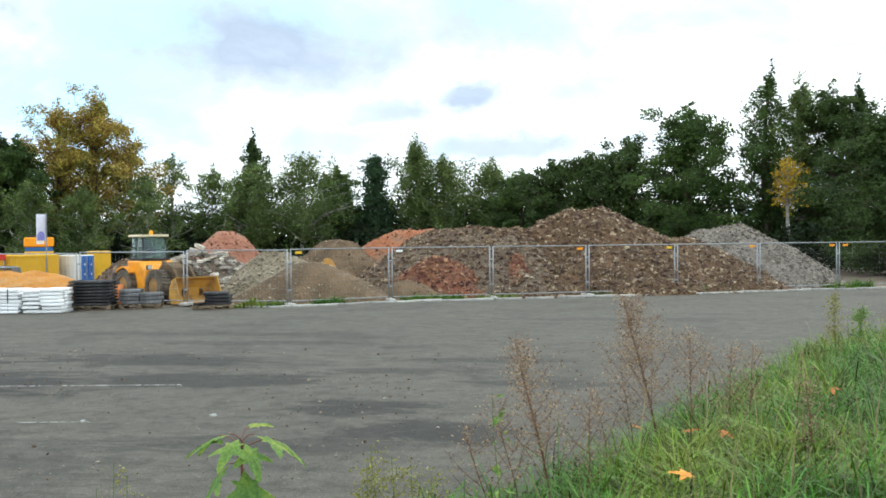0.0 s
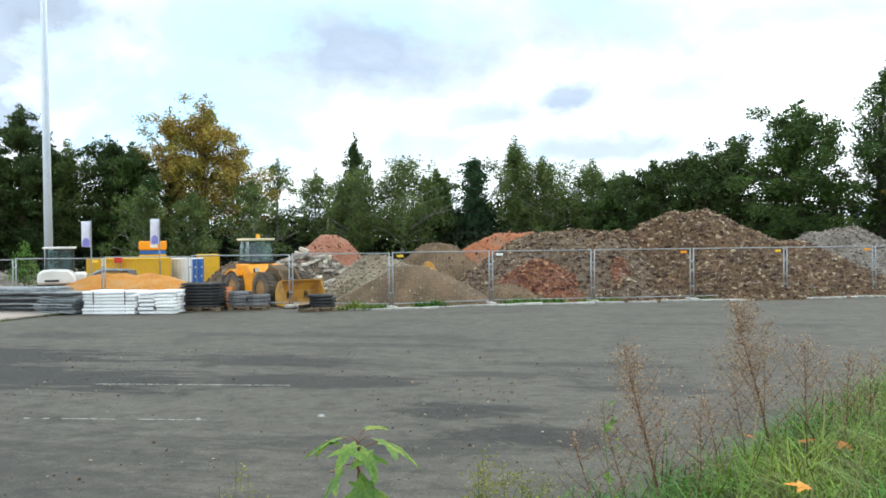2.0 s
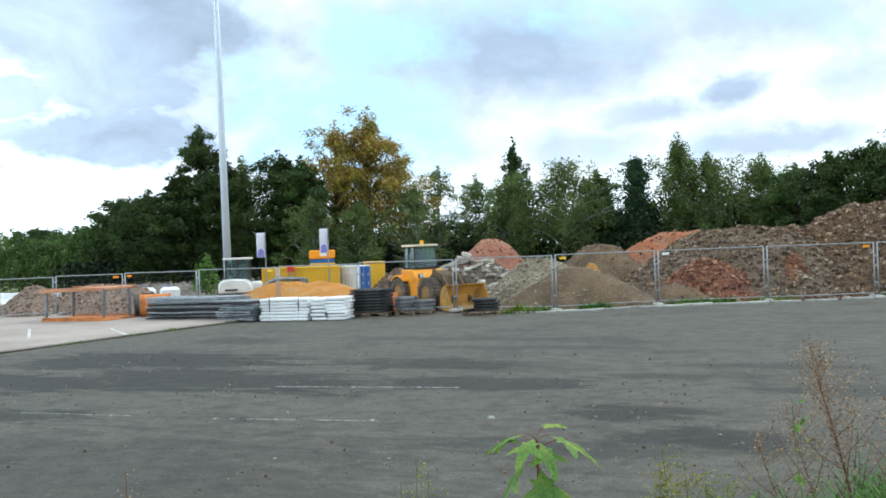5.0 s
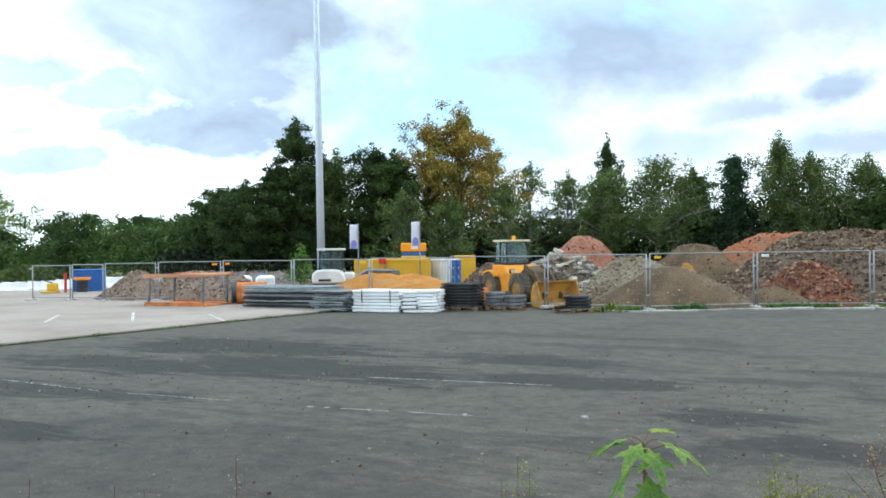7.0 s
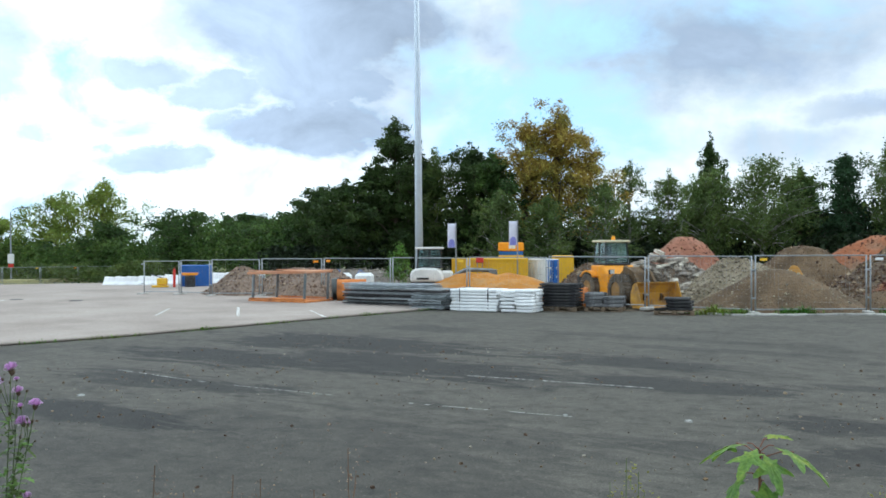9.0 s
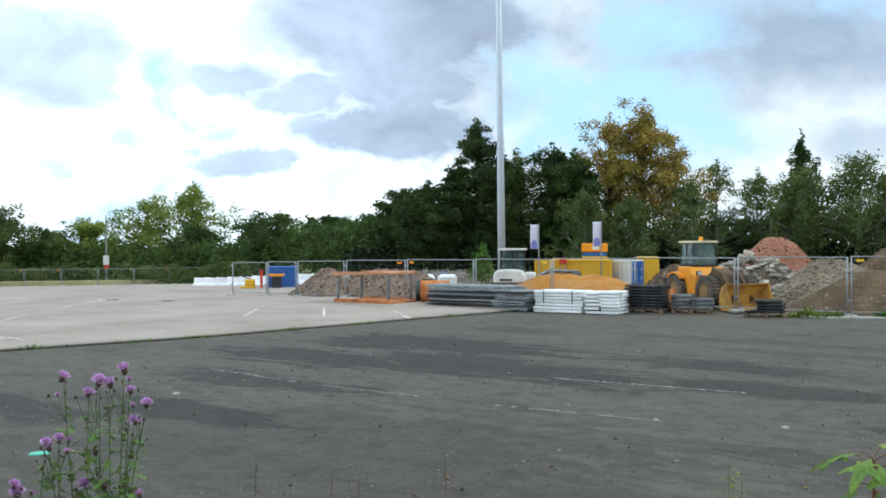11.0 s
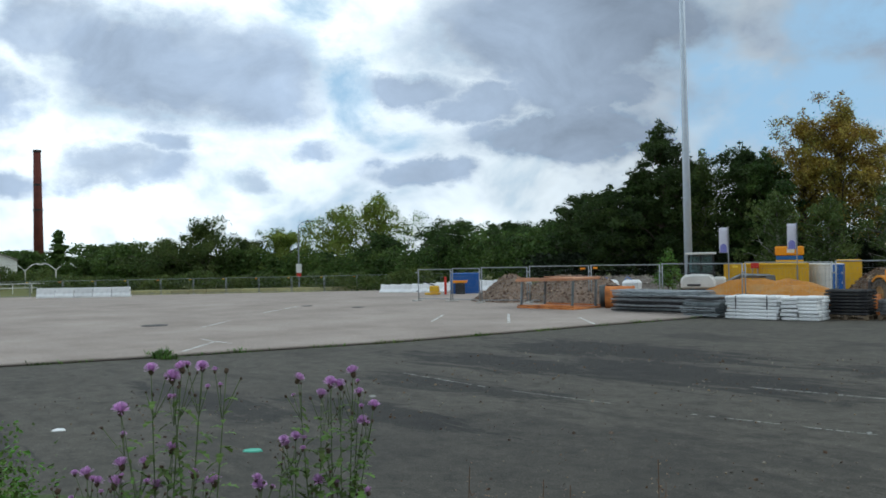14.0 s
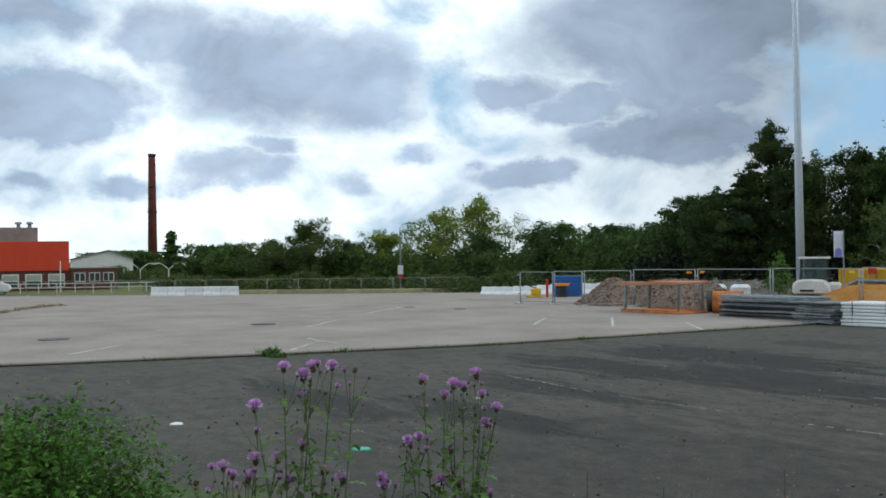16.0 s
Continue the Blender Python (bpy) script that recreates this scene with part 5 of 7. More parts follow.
def build_stacks():
    rng = random.Random(4)
    # white plastic planks, strapped
    for x0, x1, y, rz, n, seed in ((-15.35, -13.65, 25.35, 5, 7, 1), (-13.6, -13.1, 25.5, 8, 6, 2), (-13.1, -12.5, 25.55, 8, 7, 3)):
        w = x1 - x0
        t = thing("plank_stack", pose((x0 + x1) / 2, y, 0.0, 0, 0, rz), "strapped stack of white plastic planks on the asphalt", "stack", "plank stacks")
        for k in range(n):
            z = 0.05 + k * (0.72 / n)
            for r in range(3):
                dx = rng.uniform(-0.04, 0.04)
                pl = Mesh().box((0, 0, 0), (w, 0.3, 0.088), ch=0.03)
                part("plank", pl, MAT["white"], t, at=pose(dx, -0.35 + 0.35 * r + rng.uniform(-0.03, 0.03), z, 0, rng.uniform(-0.5, 0.5), rng.uniform(-0.6, 0.6)))
        for sx in (-0.3, 0.3):
            if w > 1:
                part("strap", Mesh().box((sx * w, -0.5, 0.36), (0.03, 0.012, 0.72)).box((sx * w, 0, 0.745), (0.03, 1.0, 0.01)), MAT["dark"], t, "dark strap")
    # grey fence panels lying flat
    for x0, x1, n, y, rz in ((-19.95, -16.45, 13, 25.4, 0.5), (-16.75, -15.45, 11, 25.05, 2)):
        w = x1 - x0
        t = thing("panel_stack", pose((x0 + x1) / 2, y, 0.0, 0, 0, rz), "stack of grey steel fence panels lying flat", "stack", "panel stacks")
        for k in range(n):
            z = 0.05 + k * 0.062
            mat = MAT[rng.choice(("grey", "galv", "grey", "galv", "dark"))]
            rail = Mesh().tube([(-w / 2, -0.5, 0), (-w / 6, -0.5, 0.03 * rng.uniform(-1, 1)), (w / 6, -0.5, 0.03 * rng.uniform(-1, 1)), (w / 2, -0.5, 0)], 0.026, 6)
            p = part("panel", rail, mat, t, at=pose(rng.uniform(-0.1, 0.1), rng.uniform(-0.06, 0.06), z, 0, 0, rng.uniform(-0.8, 0.8)))
            for yy in (0.5, 1.0):
                part("rail", p.data, None, p, at=pose(0, yy, 0))
            bar = Mesh().tube([(0, -0.5, 0), (0, 0.5, 0)], 0.016, 5).data("bar", mat)
            for i in range(8):
                part("bar", bar, None, p, at=pose(-w / 2 + w * i / 7, 0, 0))
    # black base plates
    pallet(pose(-12.15, 26.5, 0, 0, 0, 7), 1.3, 0.85)
    t = thing("plate_stack", pose(-12.15, 26.5, 0.145, 0, 0, 7), "neat stack of black rubber fence feet on a pallet", "stack")
    foot = Mesh().box((0, 0, 0), (1.24, 0.24, 0.066), ch=0.02)
    foot.box((-0.5, 0, 0.036), (0.12, 0.2, 0.02)).box((0.5, 0, 0.036), (0.12, 0.2, 0.02))
    me = foot.data("rubber_foot", MAT["black"])
    for k in range(8):
        for r in range(3):
            part("rubber_foot", me, None, t, at=pose(rng.uniform(-0.02, 0.02), -0.27 + 0.27 * r, 0.036 + k * 0.096, 0, 0, rng.uniform(-1, 1)))
    # grey concrete feet, tumbled
    pallet(pose(-10.85, 27.05, 0, 0, 0, 14), 1.2, 0.8)
    t = thing("foot_pile", pose(-10.85, 27.05, 0.145, 0, 0, 14), "untidy pile of grey concrete fence feet on a pallet", "stack")
    me = Mesh().box((0, 0, 0), (0.6, 0.2, 0.11), ch=0.03).data("concrete_foot", MAT["dgrey"])
    for k in range(4):
        for r in range(3):
            for c in range(2):
                if k == 3 and c == 1:
                    continue
                part("concrete_foot", me, None, t, at=pose(-0.3 + 0.6 * c + rng.uniform(-0.05, 0.05), -0.25 + 0.25 * r, 0.056 + k * 0.114, rng.uniform(-2, 2), 0, rng.uniform(-7, 7)))
    pallet(pose(-8.45, 26.8, 0, 0, 0, 17), 1.2, 0.8)
    t = thing("foot_pile", pose(-8.45, 26.8, 0.145, 0, 0, 17), "several black rubber fence feet on a pallet", "stack")
    me = Mesh().box((0, 0, 0), (0.75, 0.22, 0.075), ch=0.025).data("rubber_foot", MAT["black"])
    for k in range(4):
        for r in range(3):
            part("rubber_foot", me, None, t, at=pose(0.2 + rng.uniform(-0.05, 0.05) - 0.03 * k, -0.25 + 0.25 * r, 0.04 + k * 0.098, 0, 0, rng.uniform(-5, 5)))
    part("rubber_foot", me, None, t, at=pose(-0.3, -0.2, 0.04, 0, 0, 60))


build_stacks()


def build_trench_box():
    t = thing("trench_box", pose(-22.9, 25.35, 0.014, 0, 0, 4), "orange steel trench shoring box lying open on struts", "trench box")
    part("lower_plate", Mesh().box((0, 0, 0.06), (2.75, 1.7, 0.1), ch=0.02), MAT["rust"], t, "rusty orange lower plate")
    part("upper_plate", Mesh().box((-0.05, 0.05, 1.13), (2.75, 1.7, 0.1), m=Matrix.Rotation(radians(-1.5), 4, "Y"), ch=0.02), MAT["rose"], t, "faded orange upper plate")
    for x in (-1.2, 1.25):
        for y in (-0.7, 0.7):
            part("strut", Mesh().tube([(x - 0.06, y, 0.12), (x, y, 1.1)], 0.05, 8), MAT["grey"], t, "grey steel strut")
    for y in (-0.8, 0.8):
        part("edge_rail", Mesh().box((0, y, 0.15), (2.7, 0.07, 0.05)), MAT["rust"], t)
        part("edge_rail", Mesh().box((0, y, 1.19), (2.7, 0.07, 0.03)), MAT["rose"], t)
    k = thing("steel_pipe", pose(-20.97, 26.62, 0.014, 0, 0, 38), "short wide rusty orange steel pipe with a dark opening", "pipe")
    ring = []
    m = Mesh()
    seg = 28
    for r, xs in ((0.42, (-0.55, 0.55)), (0.38, (0.55, -0.55))):
        for x in xs:
            ring.append([(x, r * math.cos(2 * math.pi * i / seg), 0.43 + r * math.sin(2 * math.pi * i / seg)) for i in range(seg)])
    vs = [p for q in ring for p in q]
    m.add(vs, [(a * seg + i, a * seg + (i + 1) % seg, ((a + 1) % 4) * seg + (i + 1) % seg, ((a + 1) % 4) * seg + i) for a in range(4) for i in range(seg)])
    part("shell", m, MAT["rust"], k)
    for x in (-0.5, 0.0, 0.5):
        part("flange", Mesh().tube([(x - 0.03, 0, 0.43), (x + 0.03, 0, 0.43)], 0.435, 28, cap=False), MAT["rust"], k)
    c = thing("dark_crate", pose(-21.72, 26.9, 0.014, 0, 0, 20), "dark open steel crate beside a rusty pipe", "crate")
    part("side", Mesh().box((-0.25, 0, 0.43), (0.04, 0.7, 0.86)), MAT["grey"], c)
    part("side", Mesh().box((0.25, 0, 0.43), (0.04, 0.7, 0.86)), MAT["dark"], c)
    part("back", Mesh().box((0, 0.34, 0.43), (0.46, 0.04, 0.86)), MAT["dark"], c)
    part("base", Mesh().box((0, 0, 0.03), (0.46, 0.62, 0.05)), MAT["dark"], c)
    s = thing("rubble_slab_stack", pose(-20.15, 25.75, 0, 0, 0, 0), "small heap of pale stone slabs beside the panels", "stack")
    for i in range(5):
        part("slab", Mesh().box((0, 0, 0.06 + 0.1 * i), (0.42, 0.4, 0.09), rz=9 * i, ch=0.02), MAT["concrete"], s)


build_trench_box()


def spare_bucket():
    """A narrow digging bucket standing behind the fence."""
    t = thing("digging_bucket", pose(-12.75, 29.2, -0.05, 0, 0, -70), "narrow orange digging bucket standing on the earth", "bucket")
    out = [(-0.3, 0.0), (0.22, 0.0), (0.34, 0.2), (0.3, 0.5), (0.12, 0.68), (-0.1, 0.68), (-0.1, 0.62), (0.08, 0.6), (0.22, 0.46), (0.26, 0.22), (0.18, 0.06), (-0.3, 0.06)]
    part("shell", Mesh().prism(out, 0.52), MAT["rust"], t, "worn orange shell")
    for y in (-0.26, 0.26):
        part("side_plate", Mesh().prism([(-0.3, 0.0), (0.22, 0.0), (0.34, 0.2), (0.3, 0.5), (0.12, 0.68), (-0.1, 0.68)], 0.025, pose(0, y, 0)), MAT["rust"], t)
    part("hanger", Mesh().box((0.0, 0, 0.72), (0.2, 0.3, 0.12), ch=0.03), MAT["dark"], t)


spare_bucket()


def slab_heap():
    """Broken concrete slabs piled on the concrete heap."""
    rng = random.Random(9)
    for i in range(150):
        x, y = rng.uniform(-13.8, -9.9), rng.uniform(32.7, 35.8)
        d = math.hypot((x + 11.8) / 3.1, (y - 34.6) / 2.2)
        z = 1.75 * max(0.03, 1 - d) + rng.uniform(0.0, 0.12)
        w, l, h = rng.uniform(0.2, 0.8), rng.uniform(0.2, 0.5), rng.uniform(0.05, 0.16)
        m = Mesh()
        n = rng.randint(5, 7)
        out = [(w / 2 * math.cos(6.283 * k / n) * rng.uniform(0.75, 1.1), l / 2 * math.sin(6.283 * k / n) * rng.uniform(0.75, 1.1)) for k in range(n)]
        vs = [(a, b, -h / 2) for a, b in out] + [(a * 0.96, b * 0.96, h / 2) for a, b in out]
        m.add(vs, [tuple(range(n))[::-1], tuple(range(n, 2 * n))] + [(k, (k + 1) % n, (k + 1) % n + n, k + n) for k in range(n)])
        ob = part("concrete_slab", m, MAT["slab"], None, at=pose(x, y, z + 0.08, rng.uniform(-24, 24), rng.uniform(-20, 20), rng.uniform(0, 180)))
        tagged(ob, "broken grey concrete slab on the rubble", "concrete slab", "broken slabs")


slab_heap()


# far side of the car park
def barrier(x, y, rz, w, h, label, group, mat="white"):
    t = thing("barrier", pose(x, y, land(x, y) + 0.012, 0, 0, rz), label, "barrier", group)
    prof = [(-0.24, 0), (-0.24, h * 0.2), (-0.12, h * 0.45), (-0.09, h), (0.09, h), (0.12, h * 0.45), (0.24, h * 0.2), (0.24, 0)]
    part("body", Mesh().prism(prof, w - 0.06, pose(0, 0, 0, 0, 0, 90)), MAT[mat], t).modifiers.new("bevel", "BEVEL").width = 0.03
    for s in (-1, 1):
        part("coupling", Mesh().box((s * (w / 2 - 0.02), 0, h * 0.7), (0.08, 0.1, 0.2)), MAT["galv"], t)
    return t


def build_far_side():
    a, b = Vector((-102.1, 30.1)), Vector((-95.3, 37.6))
    for i in range(5):
        p = a.lerp(b, (i + 0.5) / 5)
        barrier(p.x, p.y, 48, 2.02, 1.08, "white plastic traffic barrier before the far fence", "white barriers")
    a, b = Vector((-57.2, 42.4)), Vector((-34.6, 35.8))
    for i in range(11):
        p = a.lerp(b, (i + 0.5) / 11)
        barrier(p.x, p.y, -16, 2.14, 0.64, "white plastic traffic barrier in a row", "white barriers")
    barrier(-124.5, 8.5, 52, 3.0, 1.0, "white plastic traffic barrier before the far fence", "white barriers")
    container("blue_container", -36.8, 33.0, 48, 1.5, 1.2, 1.12, "blue", "low blue steel container beside the fence")
    t = thing("barrow", pose(-36.0, 31.9, 0.012, 0, 0, 45), "orange tub on a dark stand", "tub")
    part("tub", Mesh().prism([(-0.35, 0.62), (0.35, 0.62), (0.42, 0.74), (-0.42, 0.74)], 0.5), MAT["orange_tag"], t, "orange plastic tub")
    part("stand", Mesh().box((0, 0, 0.31), (0.5, 0.4, 0.62)), MAT["dark"], t)
    t = thing("plate_compactor", pose(-37.1, 30.9, 0.012, 0, 0, 40), "small yellow plate compactor with a red post", "machine")
    part("plate", Mesh().box((0, 0, 0.06), (0.8, 0.5, 0.1), ch=0.03), MAT["yellow"], t)
    part("engine", Mesh().box((0.1, 0, 0.3), (0.5, 0.36, 0.36), ch=0.05), MAT["yellow"], t)
    part("post", Mesh().tube([(0.7, 0, 0), (0.7, 0, 0.95)], 0.07, 8), MAT["red"], t, "red post")
    part("handle", Mesh().tube([(0.1, 0, 0.5), (-0.5, 0, 0.7)], 0.03, 6), MAT["dark"], t)
    k = thing("far_kerb", Matrix.Identity(4), "low pale yellow concrete edge behind the far fence", "kerb", kind="structure")
    a, b = Vector((-104.0, 35.5)), Vector((-83.5, 59.8))
    for i in range(16):
        p = a.lerp(b, (i + 0.5) / 16)
        part("kerb_stone", Mesh().box((0, 0, 0.22), (1.95, 0.3, 0.56), ch=0.04), MAT["straw_stone"], k, at=pose(p.x, p.y, land(p.x, p.y), 0, 0, 49.8))
    # street lamp with a sign
    z = land(-90.3, 55.2)
    t = thing("street_lamp", pose(-90.3, 55.2, z, 0, 0, 60), "slim street lamp with a white notice on its pole", "lamp")
    part("pole", Mesh().tube([(0, 0, 0), (0, 0, 5.6 - z), (0.25, 0, 6.0 - z), (1.0, 0, 6.2 - z)], [0.09, 0.06, 0.05, 0.04], 8), MAT["galv"], t)
    part("lamp_head", Mesh().box((1.35, 0, 6.2 - z), (0.8, 0.22, 0.12), ch=0.04), MAT["dark"], t)
    part("notice", Mesh().box((0, -0.12, 0.84 - z), (0.62, 0.03, 1.0)), MAT["whitepaint"], t, "blank white notice board")
    part("notice", Mesh().box((0, -0.12, 0.1 - z), (0.5, 0.03, 0.36)), MAT["red"], t, "small red and white notice")
    # lamps with two arms
    for x, y in ((-153.6, 39.4), (-152.4, 43.5), (-151.2, 47.8), (-150.2, 51.0), (-149.0, 54.5)):
        z = land(x, y)
        t = thing("twin_lamp", pose(x, y, z, 0, 0, 70), "white car park lamp with two curved arms", "lamp", "twin lamps")
        part("pole", Mesh().tube([(0, 0, 0), (0, 0, 2.5)], 0.09, 8), MAT["whitepaint"], t)
        for s in (-1, 1):
            pts = [(s * 2.2 * q, 0, 2.5 + 1.1 * math.sin(q * 2.0)) for q in np.linspace(0, 1, 7)]
            arm = part("arm", Mesh().tube(pts, 0.07, 6), MAT["whitepaint"], t)
            part("head", Mesh().box((s * 2.4, 0, 3.45), (0.6, 0.22, 0.12)), MAT["whitepaint"], arm)


def build_buildings():
    z = -1.76
    red = material("orange_red_cladding", [(0.55, 0.055, 0.02), (0.62, 0.065, 0.025)], 0.4, 0.5, 0.05, stretch=(1, 1, 0.2))
    brown = material("brown_brick", [(0.09, 0.04, 0.03), (0.14, 0.06, 0.045)], 1.2, 0.9, 0.3)
    pale = material("pale_render", [(0.62, 0.62, 0.58), (0.72, 0.72, 0.69)], 0.6, 0.85, 0.1)
    greyc = material("grey_cladding", [(0.2, 0.19, 0.17), (0.27, 0.26, 0.23)], 0.8, 0.7, 0.1)
    frame = MAT["whitepaint"]
    # local x runs along the front towards the north
    t = thing("factory_hall", pose(-140.5, 25.5, z, 0, 0, 79.5), "flat-roofed hall with orange-red cladding over a brown ground floor", "building")
    part("upper_wall", Mesh().box((-14.7, 6, 4.85), (38, 12, 4.2), ch=0.03), red, t, "smooth orange-red cladding")
    part("lower_wall", Mesh().box((-9.2, 6.25, 1.42), (40.0, 12.2, 2.84), ch=0.03), brown, t, "brown brick ground floor")
    part("roof_block", Mesh().box((-14.3, 8, 8.0), (29, 8, 2.1), ch=0.03), greyc, t, "grey plant room on the roof")
    for x in (-2.4, -0.9):
        v = part("roof_vent", Mesh().tube([(x, 6.0, 9.0), (x, 6.0, 9.6)], 0.28, 12), MAT["galv"], t)
        part("cowl", Mesh().tube([(x, 6.0, 9.6), (x, 6.0, 9.68), (x, 6.0, 9.95)], [0.5, 0.55, 0.35], 12), MAT["galv"], v)
    for i in range(9):
        x = 2.6 - 3.0 * i
        w = part("window", Mesh().box((x, 0.12, 1.35), (2.2, 0.1, 1.9)), frame, t, "pale window frame")
        part("pane", Mesh().box((x, 0.06, 0.85), (1.9, 0.03, 0.75), ch=0.004), MAT["pane"], w)
        part("pane", Mesh().box((x, 0.06, 1.75), (1.9, 0.03, 0.75), ch=0.004), MAT["blind"], w)
    t = thing("brick_annex", pose(-138.8, 32.5, z, 0, 0, 79.5), "long low brown brick annex with white windows", "building")
    part("wall", Mesh().box((0.45, 4, 1.5), (6.2, 8, 3.0), ch=0.03), brown, t)
    part("roof", Mesh().box((0.45, 4, 3.06), (6.4, 8.2, 0.14)), greyc, t)
    for x in (-1.5, 0.5, 2.4):
        w = part("window", Mesh().box((x, -0.02, 1.75), (1.5, 0.1, 1.3)), frame, t, "white window frame")
        for s in (-0.36, 0.36):
            part("pane", Mesh().box((x + s, -0.08, 1.75), (0.6, 0.03, 1.1), ch=0.004), MAT["pane"], w)
    t = thing("gabled_hall", pose(-185.0, 45.4, z, 0, 0, 77), "pale industrial hall with a low gabled roof", "building")
    part("wall", Mesh().prism([(-5.5, 0), (-5.5, 4.3), (1.4, 6.0), (5.9, 4.2), (5.9, 0)], 14, pose(0, 7, 0)), pale, t)
    part("roof", Mesh().prism([(-5.7, 4.32), (1.4, 6.05), (6.1, 4.24), (6.1, 4.4), (1.4, 6.25), (-5.7, 4.5)], 14.6, pose(0, 7, 0)), greyc, t)
    part("side_wing", Mesh().box((-8.5, 5, 1.9), (6, 9, 3.8)), greyc, t, "low grey side wing")
    part("door", Mesh().box((1.5, -0.03, 1.5), (2.6, 0.08, 3.0)), greyc, t)
    t = thing("chimney", pose(-333.7, 100.4, z), "tall slender red-brown brick chimney", "chimney")
    brick = material("red_brown_brick", [(0.085, 0.028, 0.022), (0.14, 0.042, 0.032)], 0.5, 0.9, 0.2)
    part("shaft", Mesh().tube([(0, 0, 0), (0, 0, 20), (0, 0, 42.4)], [1.75, 1.5, 1.2], 20), brick, t, smooth=True)
    part("platform", Mesh().tube([(0, 0, 21.4), (0, 0, 21.9)], 1.75, 20), MAT["dark"], t)
    for zz in (30.0, 41.6):
        part("band", Mesh().tube([(0, 0, zz), (0, 0, zz + 0.7)], 1.4, 20), MAT["dark"], t, "dark iron band")
    # parked van
    t = thing("van", pose(-124.2, 16.8, land(-124, 17), 0, 0, 75), "white delivery van parked by the hall", "van")
    body = Mesh().prism([(-2.6, 0.4), (-2.6, 2.2), (-2.3, 2.35), (0.9, 2.35), (1.7, 1.5), (2.5, 1.2), (2.65, 0.9), (2.6, 0.4)], 1.9)
    part("body", body, MAT["whitepaint"], t).modifiers.new("bevel", "BEVEL").width = 0.08
    part("windscreen", Mesh().box((1.36, 0, 1.95), (0.9, 1.6, 0.06), m=pose(0, 0, 0)), MAT["dark"], t)
    part("side_window", Mesh().box((0.7, -0.96, 1.75), (1.0, 0.03, 0.5)), MAT["pane"], t)
    part("bumper", Mesh().box((2.62, 0, 0.52), (0.14, 1.8, 0.25), ch=0.05), MAT["dark"], t)
    for x in (-1.7, 1.7):
        for y in (-0.85, 0.85):
            w = part("wheel", Mesh().tube([(x, y - 0.1, 0.33), (x, y + 0.1, 0.33)], 0.33, 18), MAT["tyre"], t)
            part("hub", Mesh().tube([(x, y - 0.12, 0.33), (x, y + 0.12, 0.33)], 0.16, 12), MAT["galv"], w)
    # white railing and post
    a, b = Vector((-133.5, 9.0)), Vector((-121.0, 37.5))
    n = 14
    t = thing("railing", Matrix.Identity(4), "white painted tube railing before the brick annex", "railing")
    for i in range(n + 1):
        p = a.lerp(b, i / n)
        part("post", Mesh().tube([(p.x, p.y, land(p.x, p.y) - 0.05), (p.x, p.y, land(p.x, p.y) + 1.2)], 0.05, 6), MAT["whitepaint"], t)
    for h in (0.65, 1.18):
        part("rail", Mesh().tube([(a.x, a.y, land(a.x, a.y) + h), (b.x, b.y, land(b.x, b.y) + h)], 0.05, 6), MAT["whitepaint"], t)
    t = thing("flagpole", pose(-127.2, 25.9, land(-127, 26)), "plain white flagpole without a flag", "pole")
    part("pole", Mesh().tube([(0, 0, 0), (0, 0, 4.1)], [0.1, 0.07], 8), MAT["whitepaint"], t)
    part("base", Mesh().box((0, 0, 0.06), (0.4, 0.4, 0.14)), MAT["concrete"], t)


MAT["pane"] = material("dark_window_pane", [(0.03, 0.04, 0.045), (0.05, 0.06, 0.065)], 2, 0.1, 0, spec=0.6)
MAT["blind"] = material("pale_blind", [(0.35, 0.36, 0.28), (0.42, 0.43, 0.34)], 2, 0.7, 0)
MAT["straw_stone"] = material("pale_yellow_stone", [(0.4, 0.36, 0.18), (0.55, 0.5, 0.28)], 0.6, 0.9, 0.2, obj=0.15)
build_far_side()
build_buildings()


# ground marks and litter
def painted_line(x0, y0, x1, y1, w, z=0.004, name="road_line", worn=0.35):
    d = Vector((x1 - x0, y1 - y0))
    n = Vector((-d.y, d.x)).normalized() * w / 2
    rng = random.Random(int(abs(x0 * 100)))
    k = max(3, int(d.length / 0.12))
    v, f = [], []
    for i in range(k):
        if rng.random() < worn:
            continue
        p, q = Vector((x0, y0)) + d * (i / k), Vector((x0, y0)) + d * ((i + rng.uniform(0.6, 1)) / k)
        a, b = rng.uniform(0.5, 1), rng.uniform(0.5, 1)
        j = len(v)
        for s in (p + n * a, p - n * b, q - n * a, q + n * b):
            v.append((s.x, s.y, land(s.x, s.y) + z))
        f.append((j, j + 1, j + 2, j + 3))
    tagged(new(name, raw(name, v, f, MAT["paint_line" if z < 0.05 else "bay_line"])), "worn broken white paint line on the asphalt", "line", kind="structure")


for r in ((-6.06, 9.64, -3.71, 9.92, 0.045), (-6.8, 12.32, -3.67, 12.66, 0.06), (-12.4, 9.7, -9.9, 9.5, 0.04), (-9.3, 9.5, -7.4, 9.6, 0.03)):
    painted_line(*r, worn=0.16)
for r in ((-18.94, 8.38, -20.7, 10.07, 0.14), (-20.68, 10.07, -19.85, 10.08, 0.16), (-21.7, 10.16, -20.7, 10.07, 0.1), (-21.4, 17.84, -23.4, 20.0, 0.12), (-21.9, 21.7, -18.8, 18.7, 0.12), (-18.7, 21.77, -16.5, 19.94, 0.12), (-25.5, 12.0, -27.5, 14.0, 0.12), (-21.5, 4.0, -23.0, 5.5, 0.12), (-30.5, 17.0, -33, 20.0, 0.12)):
    painted_line(*r, 0.068, worn=0.12)


